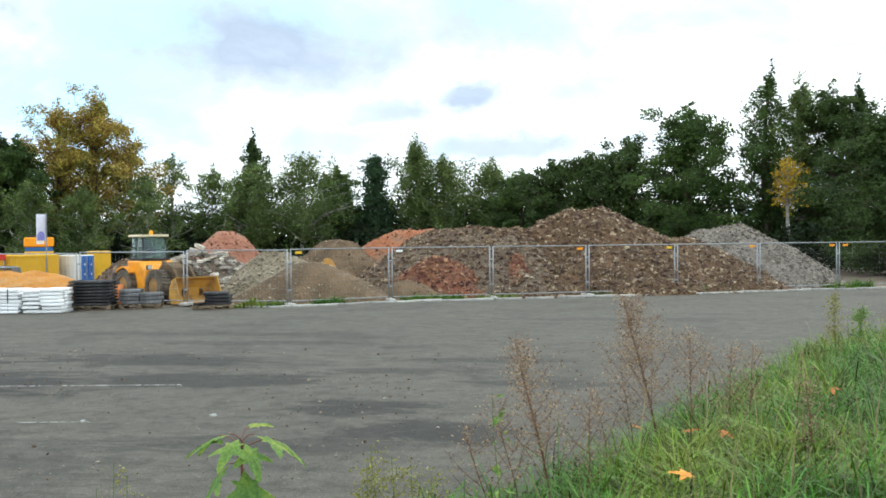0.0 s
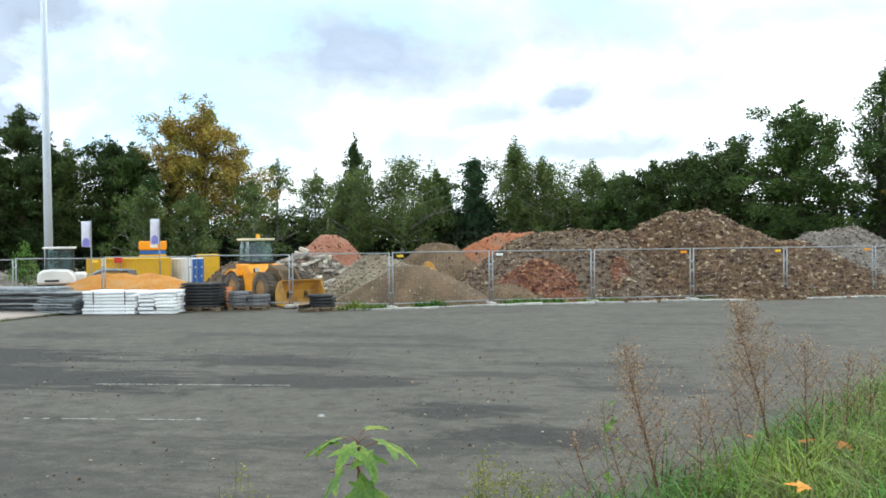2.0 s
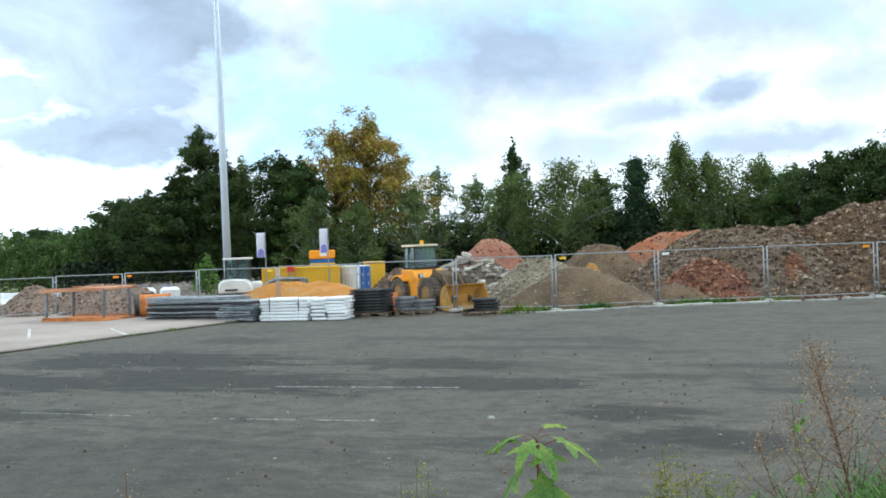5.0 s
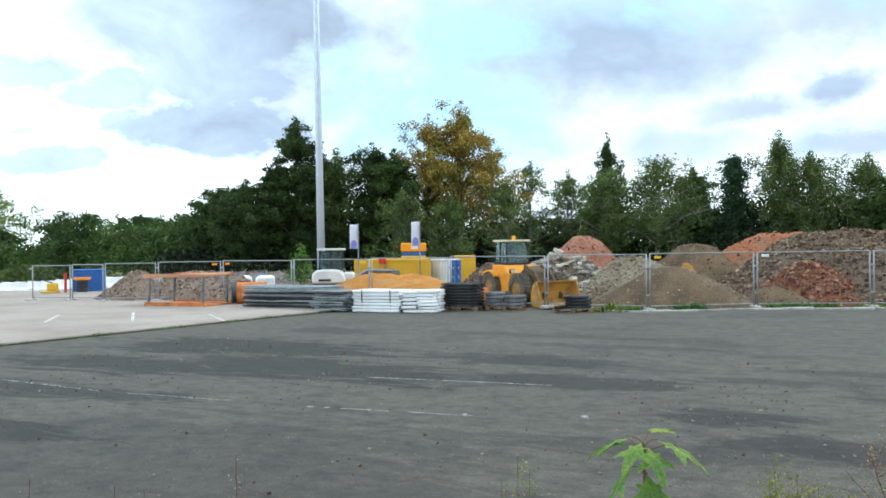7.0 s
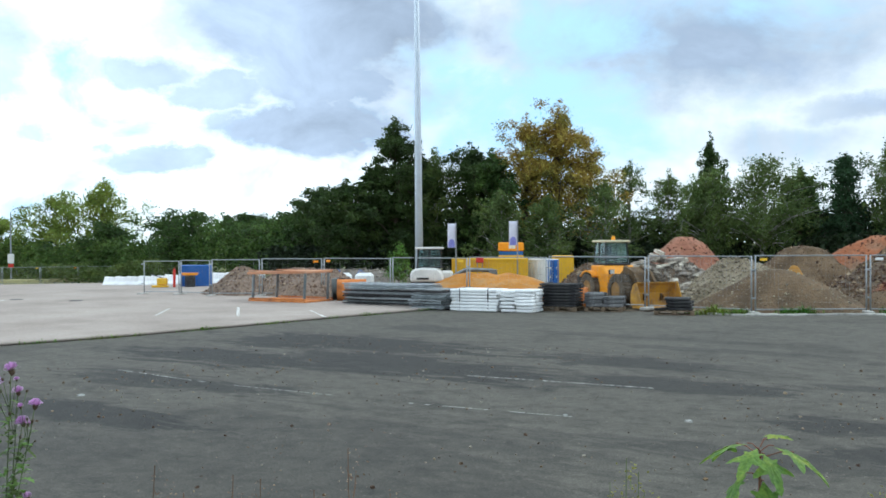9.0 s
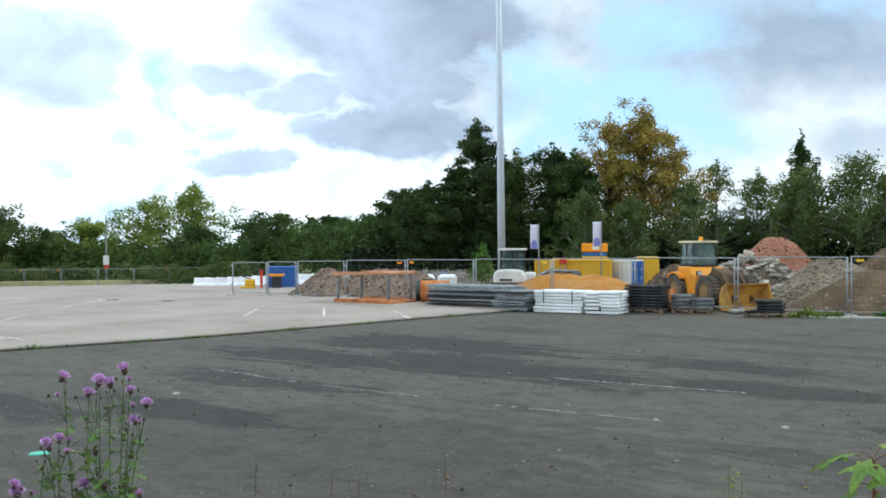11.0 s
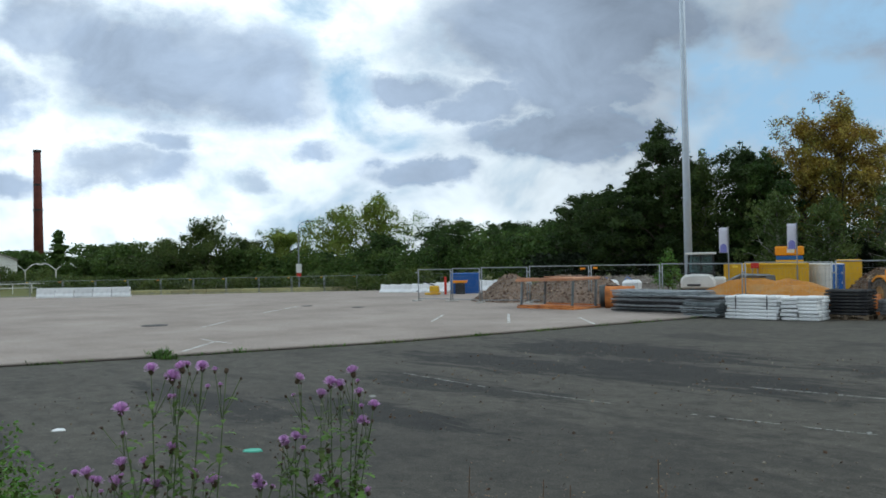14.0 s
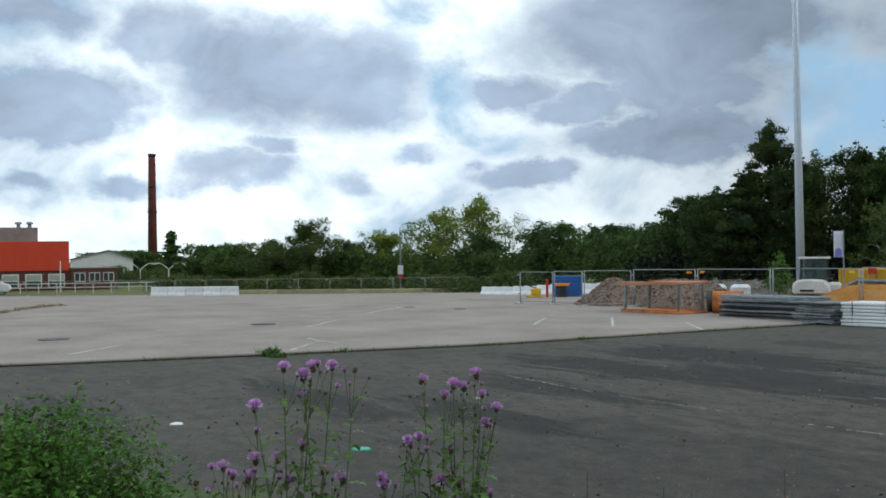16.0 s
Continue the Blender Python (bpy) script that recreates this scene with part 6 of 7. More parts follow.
def litter(name, x, y, s, mat, label, rz=0, z=None):
    m = Mesh()
    n = 7
    rng = random.Random(int(x * 31))
    out = [(s * math.cos(6.283 * k / n) * rng.uniform(0.7, 1.1), s * 0.5 * math.sin(6.283 * k / n) * rng.uniform(0.7, 1.1)) for k in range(n)]
    m.add([(a, b, 0) for a, b in out] + [(a * 0.85, b * 0.85, 0.02 + 0.01 * math.sin(k)) for k, (a, b) in enumerate(out)], [tuple(range(n))[::-1], tuple(range(n, 2 * n))] + [(k, (k + 1) % n, (k + 1) % n + n, k + n) for k in range(n)])
    tagged(part(name, m, mat, None, at=pose(x, y, 0.002 if z is None else z, 0, 0, rz)), label, "litter")


MAT["mint"] = material("mint_plastic", [(0.1, 0.42, 0.3), (0.14, 0.5, 0.37)], 5, 0.5, 0.05)
litter("plastic_scrap", -8.18, 4.28, 0.13, MAT["mint"], "mint green plastic scrap on the asphalt", 50)
litter("pale_stone", -3.81, 9.9, 0.045, MAT["paint_line"], "small white stone on the asphalt")
litter("paper_scrap", -2.38, 10.37, 0.07, MAT["paint_line"], "crumpled white paper scrap on asphalt")
litter("paper_scrap", -10.47, 7.6, 0.08, MAT["paint_line"], "flat white paper scrap on asphalt", 30)
litter("paper_scrap", -11.16, 3.1, 0.1, MAT["white"], "flat white paper scrap on asphalt", 60)


# kerb along the fence, manholes and bags
def build_edges():
    path = [Vector(p) for p in ((-8.2, 27.3), (-6.4, 27.2), (-3.5, 29.25), (-0.2, 30.5), (3.0, 31.75), (6.3, 33.1), (9.5, 34.55), (16.0, 37.2))]
    k = thing("kerb", Matrix.Identity(4), "weathered pale concrete kerb along the fence foot", "kerb", kind="structure")
    stone = Mesh().box((0, 0, 0), (0.97, 0.2, 0.14), ch=0.025).data("kerb_stone", MAT["kerb"])
    rng = random.Random(12)
    for a, b in zip(path, path[1:]):
        n = max(1, round((b - a).length))
        for i in range(n):
            p = a.lerp(b, (i + 0.5) / n)
            part("kerb_stone", stone, None, k, at=pose(p.x, p.y, 0.0 + rng.uniform(-0.012, 0.012), rng.uniform(-2, 2), rng.uniform(-1, 1), math.degrees(math.atan2(b.y - a.y, b.x - a.x)) + rng.uniform(-1.5, 1.5)))
    # the cover at (-26.2, 4.6) is made up, in place of a faint dark stain
    for x, y in ((-27.6, 11.4), (-26.2, 4.6), (-33.0, 20.5), (-30.2, 21.2)):
        small = 1.0 if x > -28 and y < 12 else 0.6
        t = thing("manhole_cover", pose(x, y, 0.066, 0, 0, 20), "dark iron manhole cover in the pale asphalt", "manhole", "manhole covers")
        part("frame", Mesh().tube([(0, 0, -0.02), (0, 0, 0.006)], 0.42 * small, 24), MAT["dark"], t)
        part("lid", Mesh().tube([(0, 0, 0.0), (0, 0, 0.012)], 0.34 * small, 24), MAT["dgrey"], t)
    for i, (x, y) in enumerate(((-25.6, 33.2), (-26.6, 32.8), (-27.5, 32.3))):
        t = thing("bulk_bag", pose(x, y, 0, 0, 0, 35 + 9 * i), "white woven bulk bag of sand behind the fence", "bag", "bulk bags")
        m = Mesh().box((0, 0, 0.42), (0.85, 0.85, 0.84), ch=0.12)
        part("sack", m, MAT["white"], t)
        part("strap", Mesh().tube([(-0.3, -0.3, 0.82), (-0.2, -0.2, 1.0), (0, -0.1, 0.84)], 0.02, 5), MAT["blue"], t)


MAT["kerb"] = material("mossy_concrete", [(0.2, 0.2, 0.17), (0.32, 0.31, 0.28), (0.42, 0.41, 0.38)], 1.6, 0.95, 0.5, obj=0.2)
build_edges()


# plants
GREEN = dict(
    grass=leaf_mat("bright_grass", (0.026, 0.086, 0.009), (0.074, 0.157, 0.015), (0.19, 0.218, 0.03), 0.85),
    drygrass=leaf_mat("straw", (0.22, 0.17, 0.08), (0.3, 0.24, 0.12), None, 0.3),
    maple=material("maple_leaves", [(0.08, 0.16, 0.035), (0.15, 0.25, 0.045), (0.32, 0.35, 0.05)], 9, 0.55, 0.5, island=0.3, sheer=0.35, fine=70, bump_dist=0.004, grain=0.25),
    thistle=leaf_mat("thistle_green", (0.09, 0.16, 0.035), (0.15, 0.23, 0.05), None, 0.5),
    bush=leaf_mat("bush_green", (0.05, 0.11, 0.018), (0.1, 0.19, 0.03), (0.2, 0.26, 0.05), 0.7),
    brown=leaf_mat("dry_brown", (0.19, 0.125, 0.08), (0.3, 0.205, 0.135), (0.44, 0.33, 0.22), 0.55),
    weed=leaf_mat("yellow_green_weed", (0.2, 0.2, 0.045), (0.28, 0.26, 0.07), None, 0.3),
)
MAT["stem"] = material("green_stem", [(0.08, 0.115, 0.04), (0.13, 0.165, 0.065)], 6, 0.8, 0.1)
MAT["redstem"] = material("reddish_stem", [(0.16, 0.06, 0.04), (0.22, 0.1, 0.06)], 6, 0.7, 0.1)
MAT["drystem"] = material("dry_brown_stem", [(0.1, 0.055, 0.034), (0.18, 0.1, 0.06)], 8, 0.9, 0.2)
MAT["petal"] = material("mauve_petals", [(0.58, 0.3, 0.6), (0.76, 0.5, 0.78)], 30, 0.8, 0.1, island=0.25)
MAT["bud"] = material("dark_bud", [(0.05, 0.03, 0.03), (0.1, 0.07, 0.04)], 20, 0.9, 0.2)
MAT["fallen"] = material("fallen_orange_leaf", [(0.45, 0.15, 0.03), (0.55, 0.24, 0.05)], 8, 0.8, 0.1, obj=0.3)


def blades(rng, base, length, width, bend, mat, name, label, category):
    """Curved grass blades rooted at base points: one mass."""
    n = len(base)
    a = rng.uniform(0, 2 * math.pi, n)
    d = np.stack([np.cos(a), np.sin(a), np.zeros(n)], 1)
    side = np.stack([-np.sin(a), np.cos(a), np.zeros(n)], 1)
    tuft = np.array([0.95 + 1.1 * noise.noise((p[0] * 2.1, p[1] * 2.1, 1.0)) for p in base])[:, None]
    L = length * rng.uniform(0.5, 1.25, n)[:, None] * tuft
    B = bend * rng.uniform(0.3, 1.4, n)[:, None]
    W = width * rng.uniform(0.6, 1.3, n)[:, None]
    up = np.array([[0, 0, 1.0]])
    rows = []
    for q, w in ((0, 1), (0.45, 0.9), (0.8, 0.55)):
        c = base + up * L * (q - 0.35 * B * q * q) + d * L * B * q * q * 0.9
        rows += [c - side * W * w, c + side * W * w]
    rows.append(base + up * L * (1 - 0.5 * B) + d * L * B)
    v = np.stack(rows, 1).reshape(-1, 3)
    k = 7 * np.arange(n)
    f = [(i, i + 1, i + 3, i + 2) for i in k] + [(i + 2, i + 3, i + 5, i + 4) for i in k] + [(i + 4, i + 5, i + 6) for i in k]
    return tagged(new(name, raw(name, v.tolist(), [tuple(int(x) for x in q) for q in f], mat)), label, category, kind="stuff")


def build_grass():
    rng = np.random.default_rng(5)
    pts = []
    while len(pts) < 84000:
        y = rng.uniform(4.0, 24)
        x = rng.uniform(0.8, 17)
        e = verge_edge(x) - y
        if e < -0.15 + 0.25 * noise.noise((x * 1.5, y * 1.5, 0)) or e > 12:
            continue
        if rng.random() < 0.42 + 0.6 * noise.noise((x * 0.8, y * 0.8, 4.0)) + (0.3 if e > 0.5 else 0):
            pts.append((x, y, bank_height(x, y) - 0.02))
    base = np.array(pts)
    blades(rng, base, 0.44, 0.0062, 1.3, GREEN["grass"], "grass", "long bright green grass on the bank", "grass")
    pick = base[rng.choice(len(base), 2200)]
    blades(rng, pick, 0.6, 0.004, 0.4, GREEN["drygrass"], "straw", "dry straw stalks among the grass", "grass")
    # tufts along the fence foot and the asphalt seam
    for a, b, n, h, name in (((-8.0, 27.2), (-6.6, 27.5), 700, 0.26, "fence_grass"), ((-5.6, 28.2), (-4.9, 28.8), 500, 0.26, "fence_grass"), ((-3.0, 29.8), (-1.2, 30.7), 600, 0.24, "fence_grass"), ((-0.6, 30.8), (0.6, 31.3), 300, 0.2, "fence_grass"), ((3.2, 32.3), (3.8, 32.6), 150, 0.2, "fence_grass"), ((7.2, 34.2), (8.2, 34.6), 400, 0.26, "fence_grass"), ((12.2, 36.2), (14.0, 36.9), 700, 0.35, "fence_grass")):
        q = rng.random((n, 1))
        p = np.array(a) + (np.array(b) - a) * q + rng.normal(0, 0.16, (n, 2))
        blades(rng, np.concatenate([p, np.zeros((n, 1))], 1), h, 0.012, 0.8, GREEN["grass"], name, "tuft of green grass at the fence foot", "grass")
    p = []
    for i in range(1500):
        y = rng.uniform(2.0, 25)
        if noise.noise((y * 0.8, 2.0, 0)) + rng.normal(0, 0.15) > 0.05:
            p.append((seam_x(y) + rng.normal(0, 0.06), y, 0.0))
    blades(rng, np.array(p), 0.1, 0.012, 0.9, GREEN["bush"], "seam_weeds", "moss and weeds along the asphalt seam", "weeds")
    p = np.stack([rng.normal(-18.6, 0.25, 260), rng.normal(7.75, 0.12, 260), np.zeros(260)], 1)
    blades(rng, p, 0.2, 0.014, 0.8, GREEN["bush"], "weed_tuft", "green weed tuft at the asphalt seam", "weeds")


build_grass()


def leaf_shape(L, W):
    """A palmate lobed leaf outline, stalk at the origin, along +y, toothed, folded and drooping."""
    lobes = [(-125, 0.42), (-62, 0.78), (0, 1.0), (62, 0.78), (125, 0.42)]
    pts = []
    for i, (a, r) in enumerate(lobes):
        for da, k in ((-17, 0.62), (-11, 0.7), (-8, 0.84), (0, 1.0), (8, 0.84), (11, 0.7), (17, 0.62)):
            pts.append((math.radians(a + da), r * k))
        if i < 4:
            pts.append((math.radians((a + lobes[i + 1][0]) / 2), 0.36 * (r + lobes[i + 1][1]) / 2 + 0.06))
    v = [(0, 0.32 * L, 0.0)]
    for a, r in pts:
        x, y = math.sin(a) * r * 0.62 * W, 0.32 * L + math.cos(a) * r * 0.68 * L
        fold = 0.05 * L * math.cos(a * 5.8)
        v.append((x, y, fold * r - 0.3 * L * r * r))
    v.append((0, 0, -0.02 * L))
    n = len(v) - 1
    return v, [(0, i, i + 1) for i in range(1, n)] + [(0, n, 1)]


def build_maple():
    z0 = bank_height(0.28, 3.6)
    t = thing("maple_sapling", pose(0.28, 3.6, z0 - 0.03), "young sycamore maple sapling with large green leaves", "sapling")
    H = 1.27 - z0
    part("stem", Mesh().tube([(0.03, 0, 0), (-0.01, 0.01, H * 0.5), (0, 0, H)], [0.012, 0.009, 0.005], 7), MAT["redstem"], t)
    # azimuth, height share, stalk, leaf length, leaf pitch
    for az, q, stalk, L, tilt in ((85, 1.0, 0.06, 0.26, -16), (-80, 1.0, 0.06, 0.27, -20), (60, 0.98, 0.15, 0.2, -24), (-60, 0.97, 0.15, 0.22, -32), (-20, 1.02, 0.05, 0.17, 8), (170, 0.99, 0.03, 0.22, -18), (-140, 0.97, 0.04, 0.22, -28), (-150, 0.86, 0.05, 0.3, -45), (120, 0.88, 0.06, 0.24, -46), (-100, 0.74, 0.14, 0.22, -50), (105, 0.62, 0.13, 0.2, -34)):
        m = pose(0, 0, H * q, 0, 0, az)
        lf = part("leaf", Mesh().tube([(0, 0, 0), (0, stalk * 0.6, 0.03), (0, stalk, 0.03)], 0.0028, 5), MAT["redstem"], t, "reddish stalked lobed leaf", at=m)
        v, f = leaf_shape(L, L * 1.05)
        part("blade", Mesh().add(v, f, pose(0, stalk, 0.03, tilt, 0, 0)), GREEN["maple"], lf)


build_maple()


def flower(parent, x, y, z, s, rng, open_=True):
    tilt = pose(x, y, z, rng.uniform(-25, 25), rng.uniform(-25, 25), 0)
    b = part("flower_head", Mesh().tube([(0, 0, -0.75 * s), (0, 0, -0.4 * s), (0, 0, 0.1 * s)], [0.16 * s, 0.4 * s, 0.36 * s], 8), MAT["bud"], parent, at=tilt)
    if open_:
        m = Mesh()
        for k in range(130):
            a, q = rng.uniform(0, 6.283), math.sqrt(rng.random())
            d = Vector((math.cos(a) * q * 0.98, math.sin(a) * q * 0.98, 0.9 * math.sqrt(max(0.0, 1 - q * q)))) * s * rng.uniform(0.95, 1.2)
            e = Vector((-math.sin(a), math.cos(a), 0)) * 0.07 * s
            o = Vector((math.cos(a), math.sin(a), 0)) * 0.2 * s * q
            m.add([o - e * 0.5, o + e * 0.5, d + e, d - e], [(0, 1, 2, 3)])
        part("petals", m, MAT["petal"], b, "mauve brush of petals")
    return b


def thistle(name, base, heads, label, seed, s=0.024):
    """Stems from one root to each flower head, with buds in clusters and lobed leaves along them."""
    rng = random.Random(seed)
    nr = np.random.default_rng(seed)
    bx, by = base
    z0 = bank_height(bx, by) - 0.03
    t = thing(name, pose(bx, by, z0), label, "thistle", "thistles")
    v, f = [], []

    def leaf(c, a, size, droop):
        """A toothed blade from c in the direction a."""
        d, w = Vector((math.cos(a), math.sin(a), -droop)), Vector((-math.sin(a), math.cos(a), 0.0))
        k = len(v)
        out = [(0, 0), (0.2, 0.2), (0.3, 0.09), (0.5, 0.24), (0.58, 0.1), (0.78, 0.16), (1.0, 0.0)]
        ring = out + [(q, -e) for q, e in out[-2:0:-1]]
        for q, e in ring:
            v.append(tuple(c + d * (q * size) + w * (e * size) + Vector((0, 0, 0.5 * abs(e) * size + 0.35 * size * q * (1 - q)))))
        n = len(ring)
        for i in range(1, n // 2):
            f.append((k + i, k + i + 1, k + n - i - 1, k + n - i) if n - i - 1 > i + 1 else (k + i, k + i + 1, k + n - i))
        f.append((k, k + 1, k + n - 1))

    for i, (x, y, z) in enumerate(heads):
        e = Vector((x - bx, y - by, z - z0))
        root = Vector((rng.uniform(-0.06, 0.06) + 0.1 * e.x, rng.uniform(-0.06, 0.06) + 0.1 * e.y, 0))
        mid = root.lerp(e, 0.55) + Vector((rng.uniform(-0.04, 0.04), rng.uniform(-0.04, 0.04), 0))
        part("stem", Mesh().tube([root, mid, e], [0.004, 0.0028, 0.0014], 5), MAT["stem"], t)
        flower(t, *e, s * rng.uniform(0.85, 1.2), rng, rng.random() < 0.85)
        for k in range(4):
            o = e + Vector((rng.uniform(-0.06, 0.06), rng.uniform(-0.06, 0.06), -rng.uniform(-0.01, 0.09)))
            part("side_stalk", Mesh().tube([root.lerp(e, 0.88), o], 0.0013, 4), MAT["stem"], t)
            flower(t, *o, s * rng.uniform(0.35, 0.6), rng, rng.random() < 0.12)
        a = rng.uniform(0, 6.28)
        for q in np.linspace(0.1, 0.92, 52):
            c = root.lerp(mid, q / 0.55) if q < 0.55 else mid.lerp(e, (q - 0.55) / 0.45)
            a += 2.4 + rng.uniform(-0.4, 0.4)
            leaf(c, a, (0.13 - 0.075 * q) * rng.uniform(0.45, 1.15), rng.uniform(-0.3, 0.7))
    part("foliage", raw("foliage", v, f, GREEN["thistle"]), GREEN["thistle"], t, "small prickly green leaves", kind="stuff")
    return t


thistle("thistle", (-1.72, 0.42), [(-1.73, 0.4, 1.83), (-1.69, 0.49, 1.83), (-1.66, 0.55, 1.83), (-1.62, 0.62, 1.82), (-1.7, 0.46, 1.8), (-1.77, 0.31, 1.7), (-1.71, 0.46, 1.56), (-1.68, 0.52, 1.47)], "tall creeping thistle in mauve flower", 1)
thistle("thistle", (-1.82, 0.24), [(-1.77, 0.31, 1.52), (-1.74, 0.38, 1.52), (-1.81, 0.21, 1.5), (-1.8, 0.24, 1.47), (-1.73, 0.41, 1.44), (-1.78, 0.29, 1.46), (-1.84, 0.13, 1.46), (-1.65, 0.58, 1.44)], "shorter creeping thistle in mauve flower", 2)
thistle("thistle", (-1.74, 1.1), [(-1.8, 1.01, 1.73), (-1.68, 1.18, 1.75), (-1.73, 1.11, 1.71), (-1.71, 1.14, 1.7), (-1.67, 1.2, 1.67), (-1.63, 1.24, 1.62), (-1.66, 1.21, 1.56), (-1.75, 1.08, 1.67), (-1.74, 1.1, 1.46)], "tall creeping thistle in mauve flower", 3)
thistle("thistle", (-1.83, 0.98), [(-1.83, 0.96, 1.5), (-1.81, 1.0, 1.51), (-1.83, 0.97, 1.48), (-1.88, 0.87, 1.36), (-1.88, 0.88, 1.33), (-1.76, 1.07, 1.34)], "shorter creeping thistle in mauve flower", 4)
thistle("thistle", (-1.67, 1.18), [(-1.67, 1.2, 1.31), (-1.65, 1.22, 1.29), (-1.72, 1.12, 1.33)], "low creeping thistle in mauve flower", 5)


def build_bush():
    rng = np.random.default_rng(8)
    t = thing("bramble_bush", pose(-2.46, -0.34, 0.37), "dense green bramble bush on the bank", "bush")
    wood = Mesh()
    cen = []
    for k in range(46):
        a = rng.uniform(0, 6.28)
        r = rng.uniform(0.1, 0.75)
        tip = Vector((0.5 * math.cos(a) * r - 0.1, math.sin(a) * r * 1.05 - 0.1, 1.24 - 0.62 * r * r + rng.normal(0, 0.07)))
        wood.tube([(tip.x * 0.2, tip.y * 0.2, 0), tip * 0.6 + Vector((0, 0, 0.15)), tip], [0.006, 0.004, 0.002], 4, False)
        for j in range(900):
            q = rng.random() ** 0.6
            cen.append(np.array(tip) * (0.3 + 0.7 * q) + rng.normal(0, 0.07, 3))
    for tip in ((0.05, 0.22, 1.37), (-0.03, 0.02, 1.33), (0.02, -0.1, 1.28)):
        wood.tube([(0, 0, 0), tip], [0.006, 0.002], 4, False)
        for j in range(70):
            cen.append(np.array(tip) * rng.uniform(0.75, 1.0) + rng.normal(0, 0.022, 3))
    part("twigs", wood, MAT["stem"], t, kind="stuff")
    v, f = leaf_quads(rng, np.array(cen), 0.0135, 0.5)
    part("leaves", raw("leaves", v.tolist(), f.tolist(), GREEN["bush"]), GREEN["bush"], t, kind="stuff")


build_bush()


def dry_weed(x, y, h, lean, spread, label, seed, leaf="brown", stem="drystem", n=11, name="dry_weed", density=34, size=0.0125, thick=0.5):
    """An upright weed: branching stems set with many small seed clusters."""
    rng = random.Random(seed)
    nr = np.random.default_rng(seed)
    z0 = bank_height(x, y) - 0.03
    h -= z0
    t = thing(name, pose(x, y, z0), label, "weed", "weeds on the bank")
    top = Vector((lean[0], lean[1], h))
    pts = [top * q + Vector((0.02 * math.sin(q * 5), 0.02 * math.cos(q * 4), 0)) for q in np.linspace(0, 1, 6)]
    part("main_stem", Mesh().tube(pts, [0.013 * thick, 0.0115 * thick, 0.0095 * thick, 0.007 * thick, 0.0045 * thick, 0.002], 5), MAT[stem], t)
    side, cen = Mesh(), []
    for i in range(n):
        q = 0.2 + 0.75 * i / n
        b = top * q
        a = i * 2.4 + rng.uniform(-0.5, 0.5)
        l = spread * (1.15 - q) * rng.uniform(0.6, 1.2)
        e = b + Vector((math.cos(a) * l, math.sin(a) * l, l * rng.uniform(0.8, 1.6)))
        side.tube([b, b.lerp(e, 0.5) + Vector((0, 0, -0.02)), e], [0.0034, 0.0024, 0.0012], 4, False)
        for k in range(int(density * 0.75)):
            cen.append(np.array(b.lerp(e, rng.uniform(0.25, 1.0))) + nr.normal(0, 0.046, 3))
    for k in range(density * 2):
        cen.append(np.array(top * rng.uniform(0.35, 1.0)) + nr.normal(0, 0.02, 3))
    part("side_growth", side, MAT[stem], t, kind="stuff")
    v, f = leaf_quads(nr, np.array(cen), size * 0.9, 0.8)
    part("seed_growth", raw("seed_growth", v.tolist(), f.tolist(), GREEN[leaf]), GREEN[leaf], t, kind="stuff")


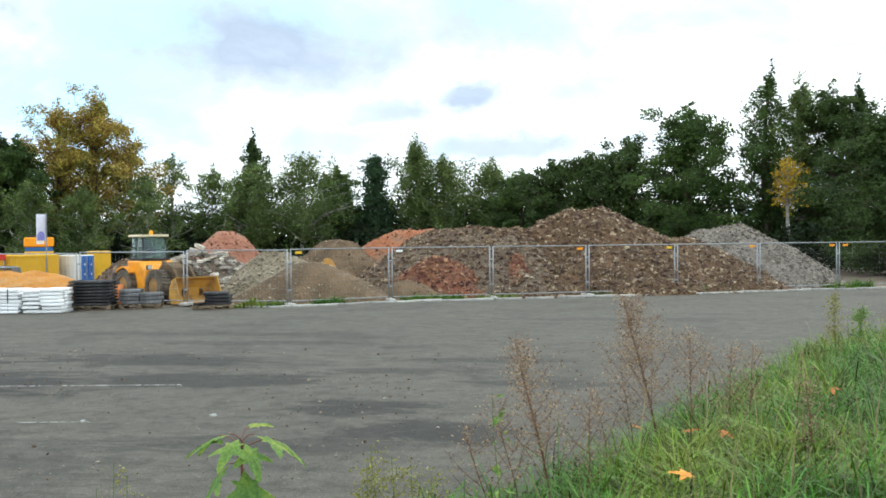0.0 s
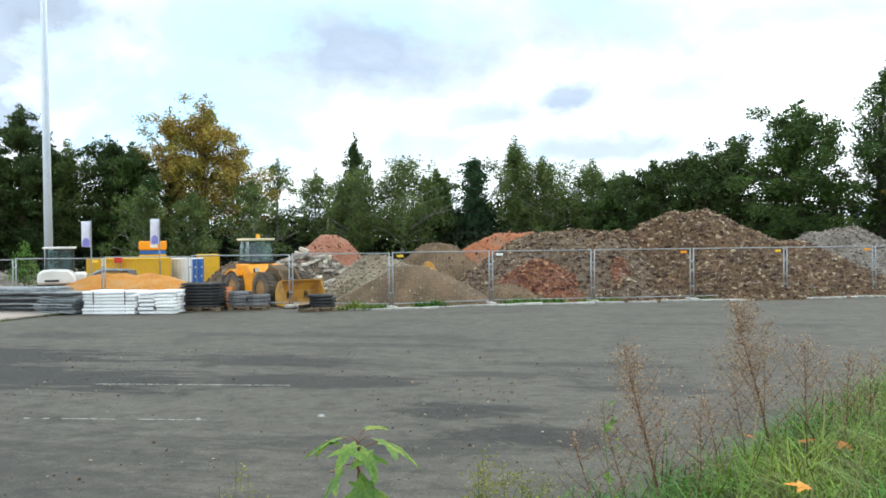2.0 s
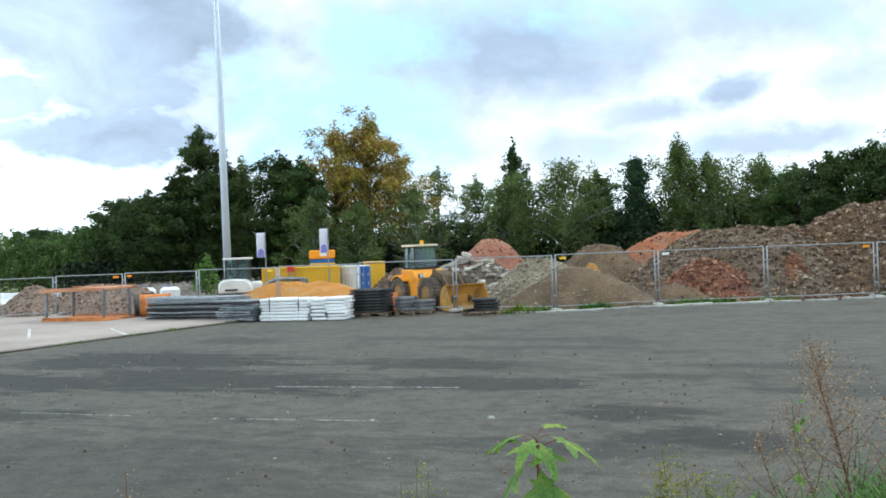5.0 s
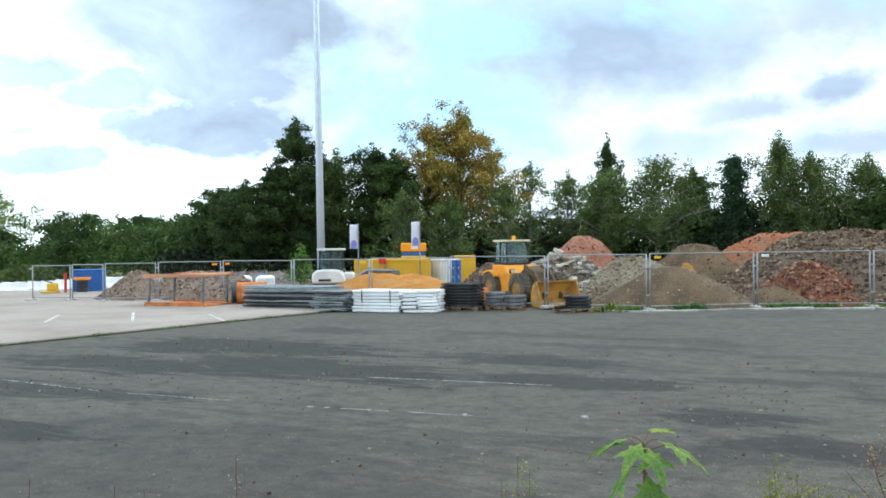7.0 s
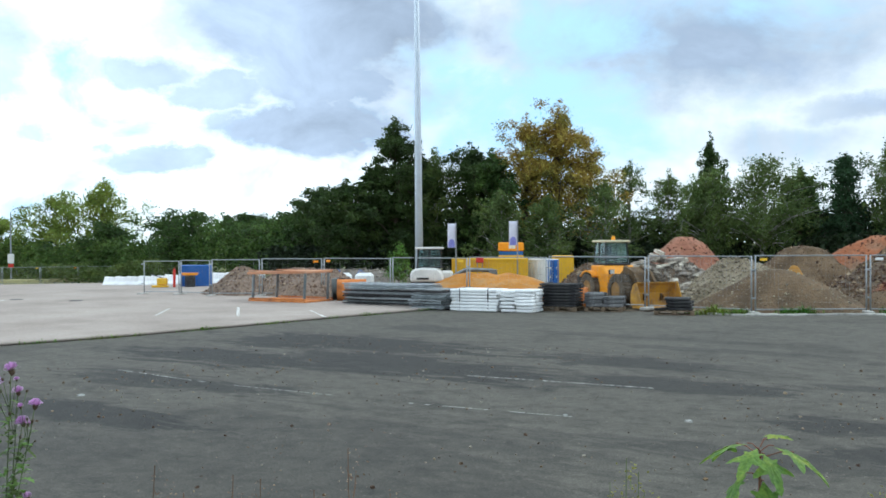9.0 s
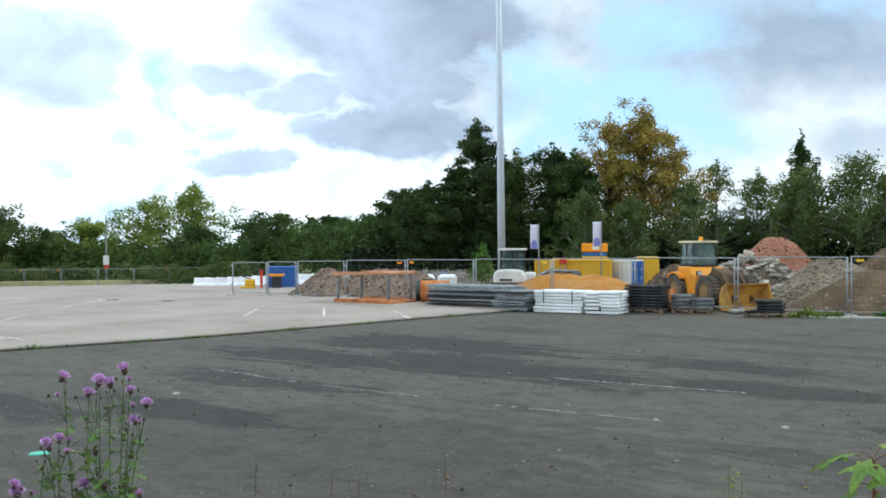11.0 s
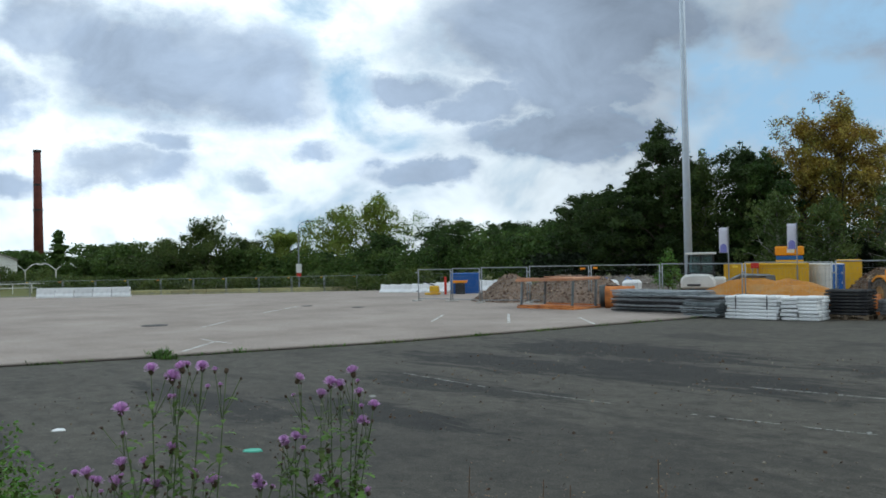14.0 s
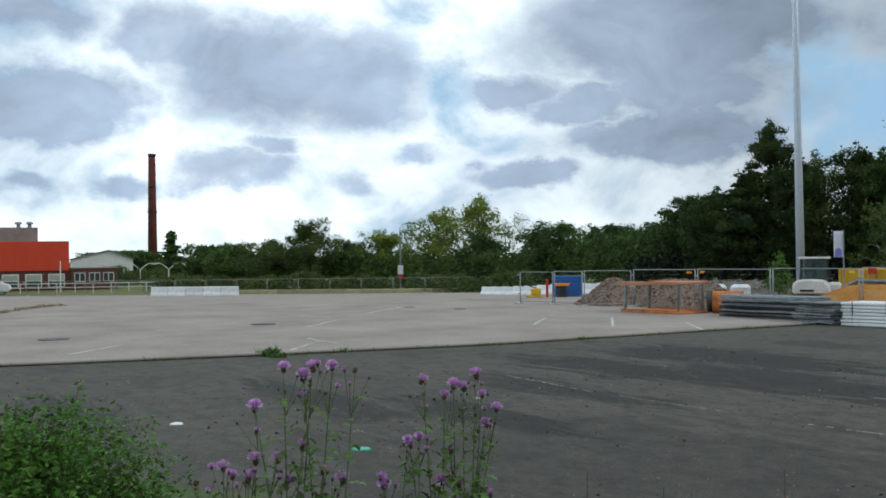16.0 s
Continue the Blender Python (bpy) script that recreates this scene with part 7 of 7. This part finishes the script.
def build_weeds():
    dry_weed(2.72, 8.18, 1.6, (-0.32, 0.03), 0.5, "tall withered brown dock beside the grass", 1, n=24, density=230, thick=1.1)
    dry_weed(2.95, 8.14, 1.3, (0.05, 0.02), 0.45, "withered reddish brown weed beside the grass", 2, n=16, density=80)
    dry_weed(3.3, 8.3, 1.15, (0.1, 0.02), 0.45, "withered pale brown weed beside the grass", 3, n=14, density=60)
    dry_weed(3.6, 8.8, 1.05, (0.1, 0.02), 0.4, "withered pale brown weed beside the grass", 12, n=12, density=50)
    dry_weed(2.45, 7.9, 1.0, (-0.1, 0.0), 0.35, "withered pale brown weed beside the grass", 4, n=12, density=50)
    dry_weed(2.2, 7.6, 0.9, (-0.1, 0.0), 0.35, "withered pale brown weed beside the grass", 13, n=10, density=40)
    dry_weed(1.72, 6.43, 1.4, (-0.26, 0.0), 0.4, "tall thin withered brown dock", 5, n=20, density=150, thick=1.0)
    dry_weed(1.5, 6.2, 1.0, (-0.2, 0.02), 0.35, "thin withered pale weed", 6, density=50)
    dry_weed(1.3, 6.0, 0.85, (-0.2, 0.02), 0.35, "thin withered pale weed", 14, density=40)
    dry_weed(1.95, 6.6, 1.0, (0.08, 0.02), 0.35, "thin withered pale weed", 7, density=50)
    dry_weed(3.52, 6.2, 1.23, (-0.02, 0.02), 0.22, "withered brown stalk in the grass", 8, density=40)
    dry_weed(5.9, 13.8, 1.3, (0.02, 0.0), 0.22, "bleached dry weed at the bank's end", 9, "weed", "drystem", density=70, size=0.02)
    dry_weed(6.25, 13.9, 1.05, (0.1, 0.0), 0.3, "green weed at the bank's end", 10, "maple", "stem", density=70, size=0.022)
    dry_weed(1.43, 4.43, 1.34, (-0.02, 0.0), 0.12, "upright green weed with a leafy tip", 11, "maple", "stem", 7, "green_weed", 4, 0.036)
    for i, (x, y, h) in enumerate(((0.81, 4.35, 1.06), (0.9, 4.37, 1.0), (0.98, 4.4, 0.95), (0.74, 4.3, 0.98), (1.05, 4.42, 0.9), (0.68, 4.3, 0.9))):
        dry_weed(x, y, h, (0.02 * i - 0.05, 0), 0.16, "yellow-green flowering weed on the bank", 20 + i, "weed", "stem", 11, "green_weed", 32, 0.013)
    for i, (x, y, h) in enumerate(((-0.5, 3.93, 1.05), (-0.44, 3.95, 0.98), (-0.58, 3.9, 0.92))):
        dry_weed(x, y, h, (0.02, 0), 0.13, "small yellow-green weed on the bank", 30 + i, "weed", "stem", 7, "green_weed", 14, 0.013)
    for i, (x, y, h) in enumerate(((-2.11, 2.14, 1.17), (-1.86, 2.41, 1.1), (-1.76, 2.51, 1.07), (-1.43, 2.79, 1.2), (-1.55, 2.7, 1.0), (-2.0, 2.3, 1.0), (-1.2, 2.9, 0.98))):
        dry_weed(x, y, h, (0.05 - 0.02 * i, 0), 0.16, "thin withered stalk on the bank", 40 + i, "brown", "drystem", 8, "dry_weed", 14, 0.007)
    rng = random.Random(3)
    for i in range(9):
        x, y = rng.uniform(2.4, 5.2), rng.uniform(5.2, 9.0)
        v, f = leaf_shape(0.17, 0.17)
        ob = part("fallen_leaf", Mesh().add(v, f), MAT["fallen"], None, at=pose(x, y, bank_height(x, y) + 0.3, rng.uniform(-30, 30), rng.uniform(-30, 30), rng.uniform(0, 360)))
        tagged(ob, "fallen orange leaf caught in the grass", "leaf", "fallen leaves")
    # young shrub before the mast
    rng2 = np.random.default_rng(77)
    t = thing("shrub", pose(-22.95, 32.3, -0.05), "small pointed green and reddish shrub behind the fence", "shrub")
    wood, cen = Mesh(), []
    wood.tube([(0, 0, 0), (0, 0, 2.0)], [0.03, 0.008], 6)
    for k in range(40):
        q = rng2.random()
        a = rng2.uniform(0, 6.28)
        r = 0.62 * (1 - q) + 0.06
        e = Vector((math.cos(a) * r, math.sin(a) * r, 0.3 + 1.7 * q + 0.15))
        wood.tube([(0, 0, 0.2 + 1.7 * q), e], [0.008, 0.003], 4, False)
        for j in range(45):
            cen.append(np.array(e) * np.array((1, 1, 1)) * 1.0 + rng2.normal(0, 0.1, 3))
    part("stem", wood, MAT["bark"], t)
    v, f = leaf_quads(rng2, np.array(cen), 0.06, 0.6)
    part("foliage", raw("foliage", v.tolist(), f.tolist(), GREEN["bush"]), GREEN["bush"], t, kind="stuff")


build_weeds()


def seam_grass():
    """Weeds growing along a crack across the pale car park."""
    rng = np.random.default_rng(31)
    q = rng.random((420, 1))
    p = np.array((-41.8, 5.6)) + (np.array((-50.7, 10.1)) - (-41.8, 5.6)) * q + rng.normal(0, 0.12, (420, 2))
    z = np.array([[land(a, b) + 0.05] for a, b in p])
    blades(rng, np.concatenate([p, z], 1), 0.16, 0.02, 0.9, GREEN["drygrass"], "crack_weeds", "dry weeds along a crack in the car park", "weeds")


seam_grass()


def asphalt_crumbs():
    """Loose crumbs of stone lying on the dark asphalt before the bank."""
    def place(rng):
        while True:
            x, y = rng.uniform(-14, 6), rng.uniform(3, 17)
            if y > verge_edge(x) + 0.3 and x > seam_x(y) + 0.3 and noise.noise((x * 0.5, y * 0.5, 6.0)) + rng.normal(0, 0.3) > 0.05:
                return np.array((x, y, 0.004))

    for n, lo, hi, mat, seed, label in ((1500, 0.005, 0.017, S["greys"], 51, "small grey stone crumbs scattered on asphalt"), (700, 0.006, 0.022, S["mixed"], 52, "small dark brown crumbs scattered on asphalt")):
        v, f = stone_soup(n, place, lambda rng, a=lo, b=hi: a + (b - a) * rng.random() ** 3, seed)
        tagged(new("stone_crumbs", raw("stone_crumbs", v, f, mat)), label, "gravel", kind="stuff")


asphalt_crumbs()
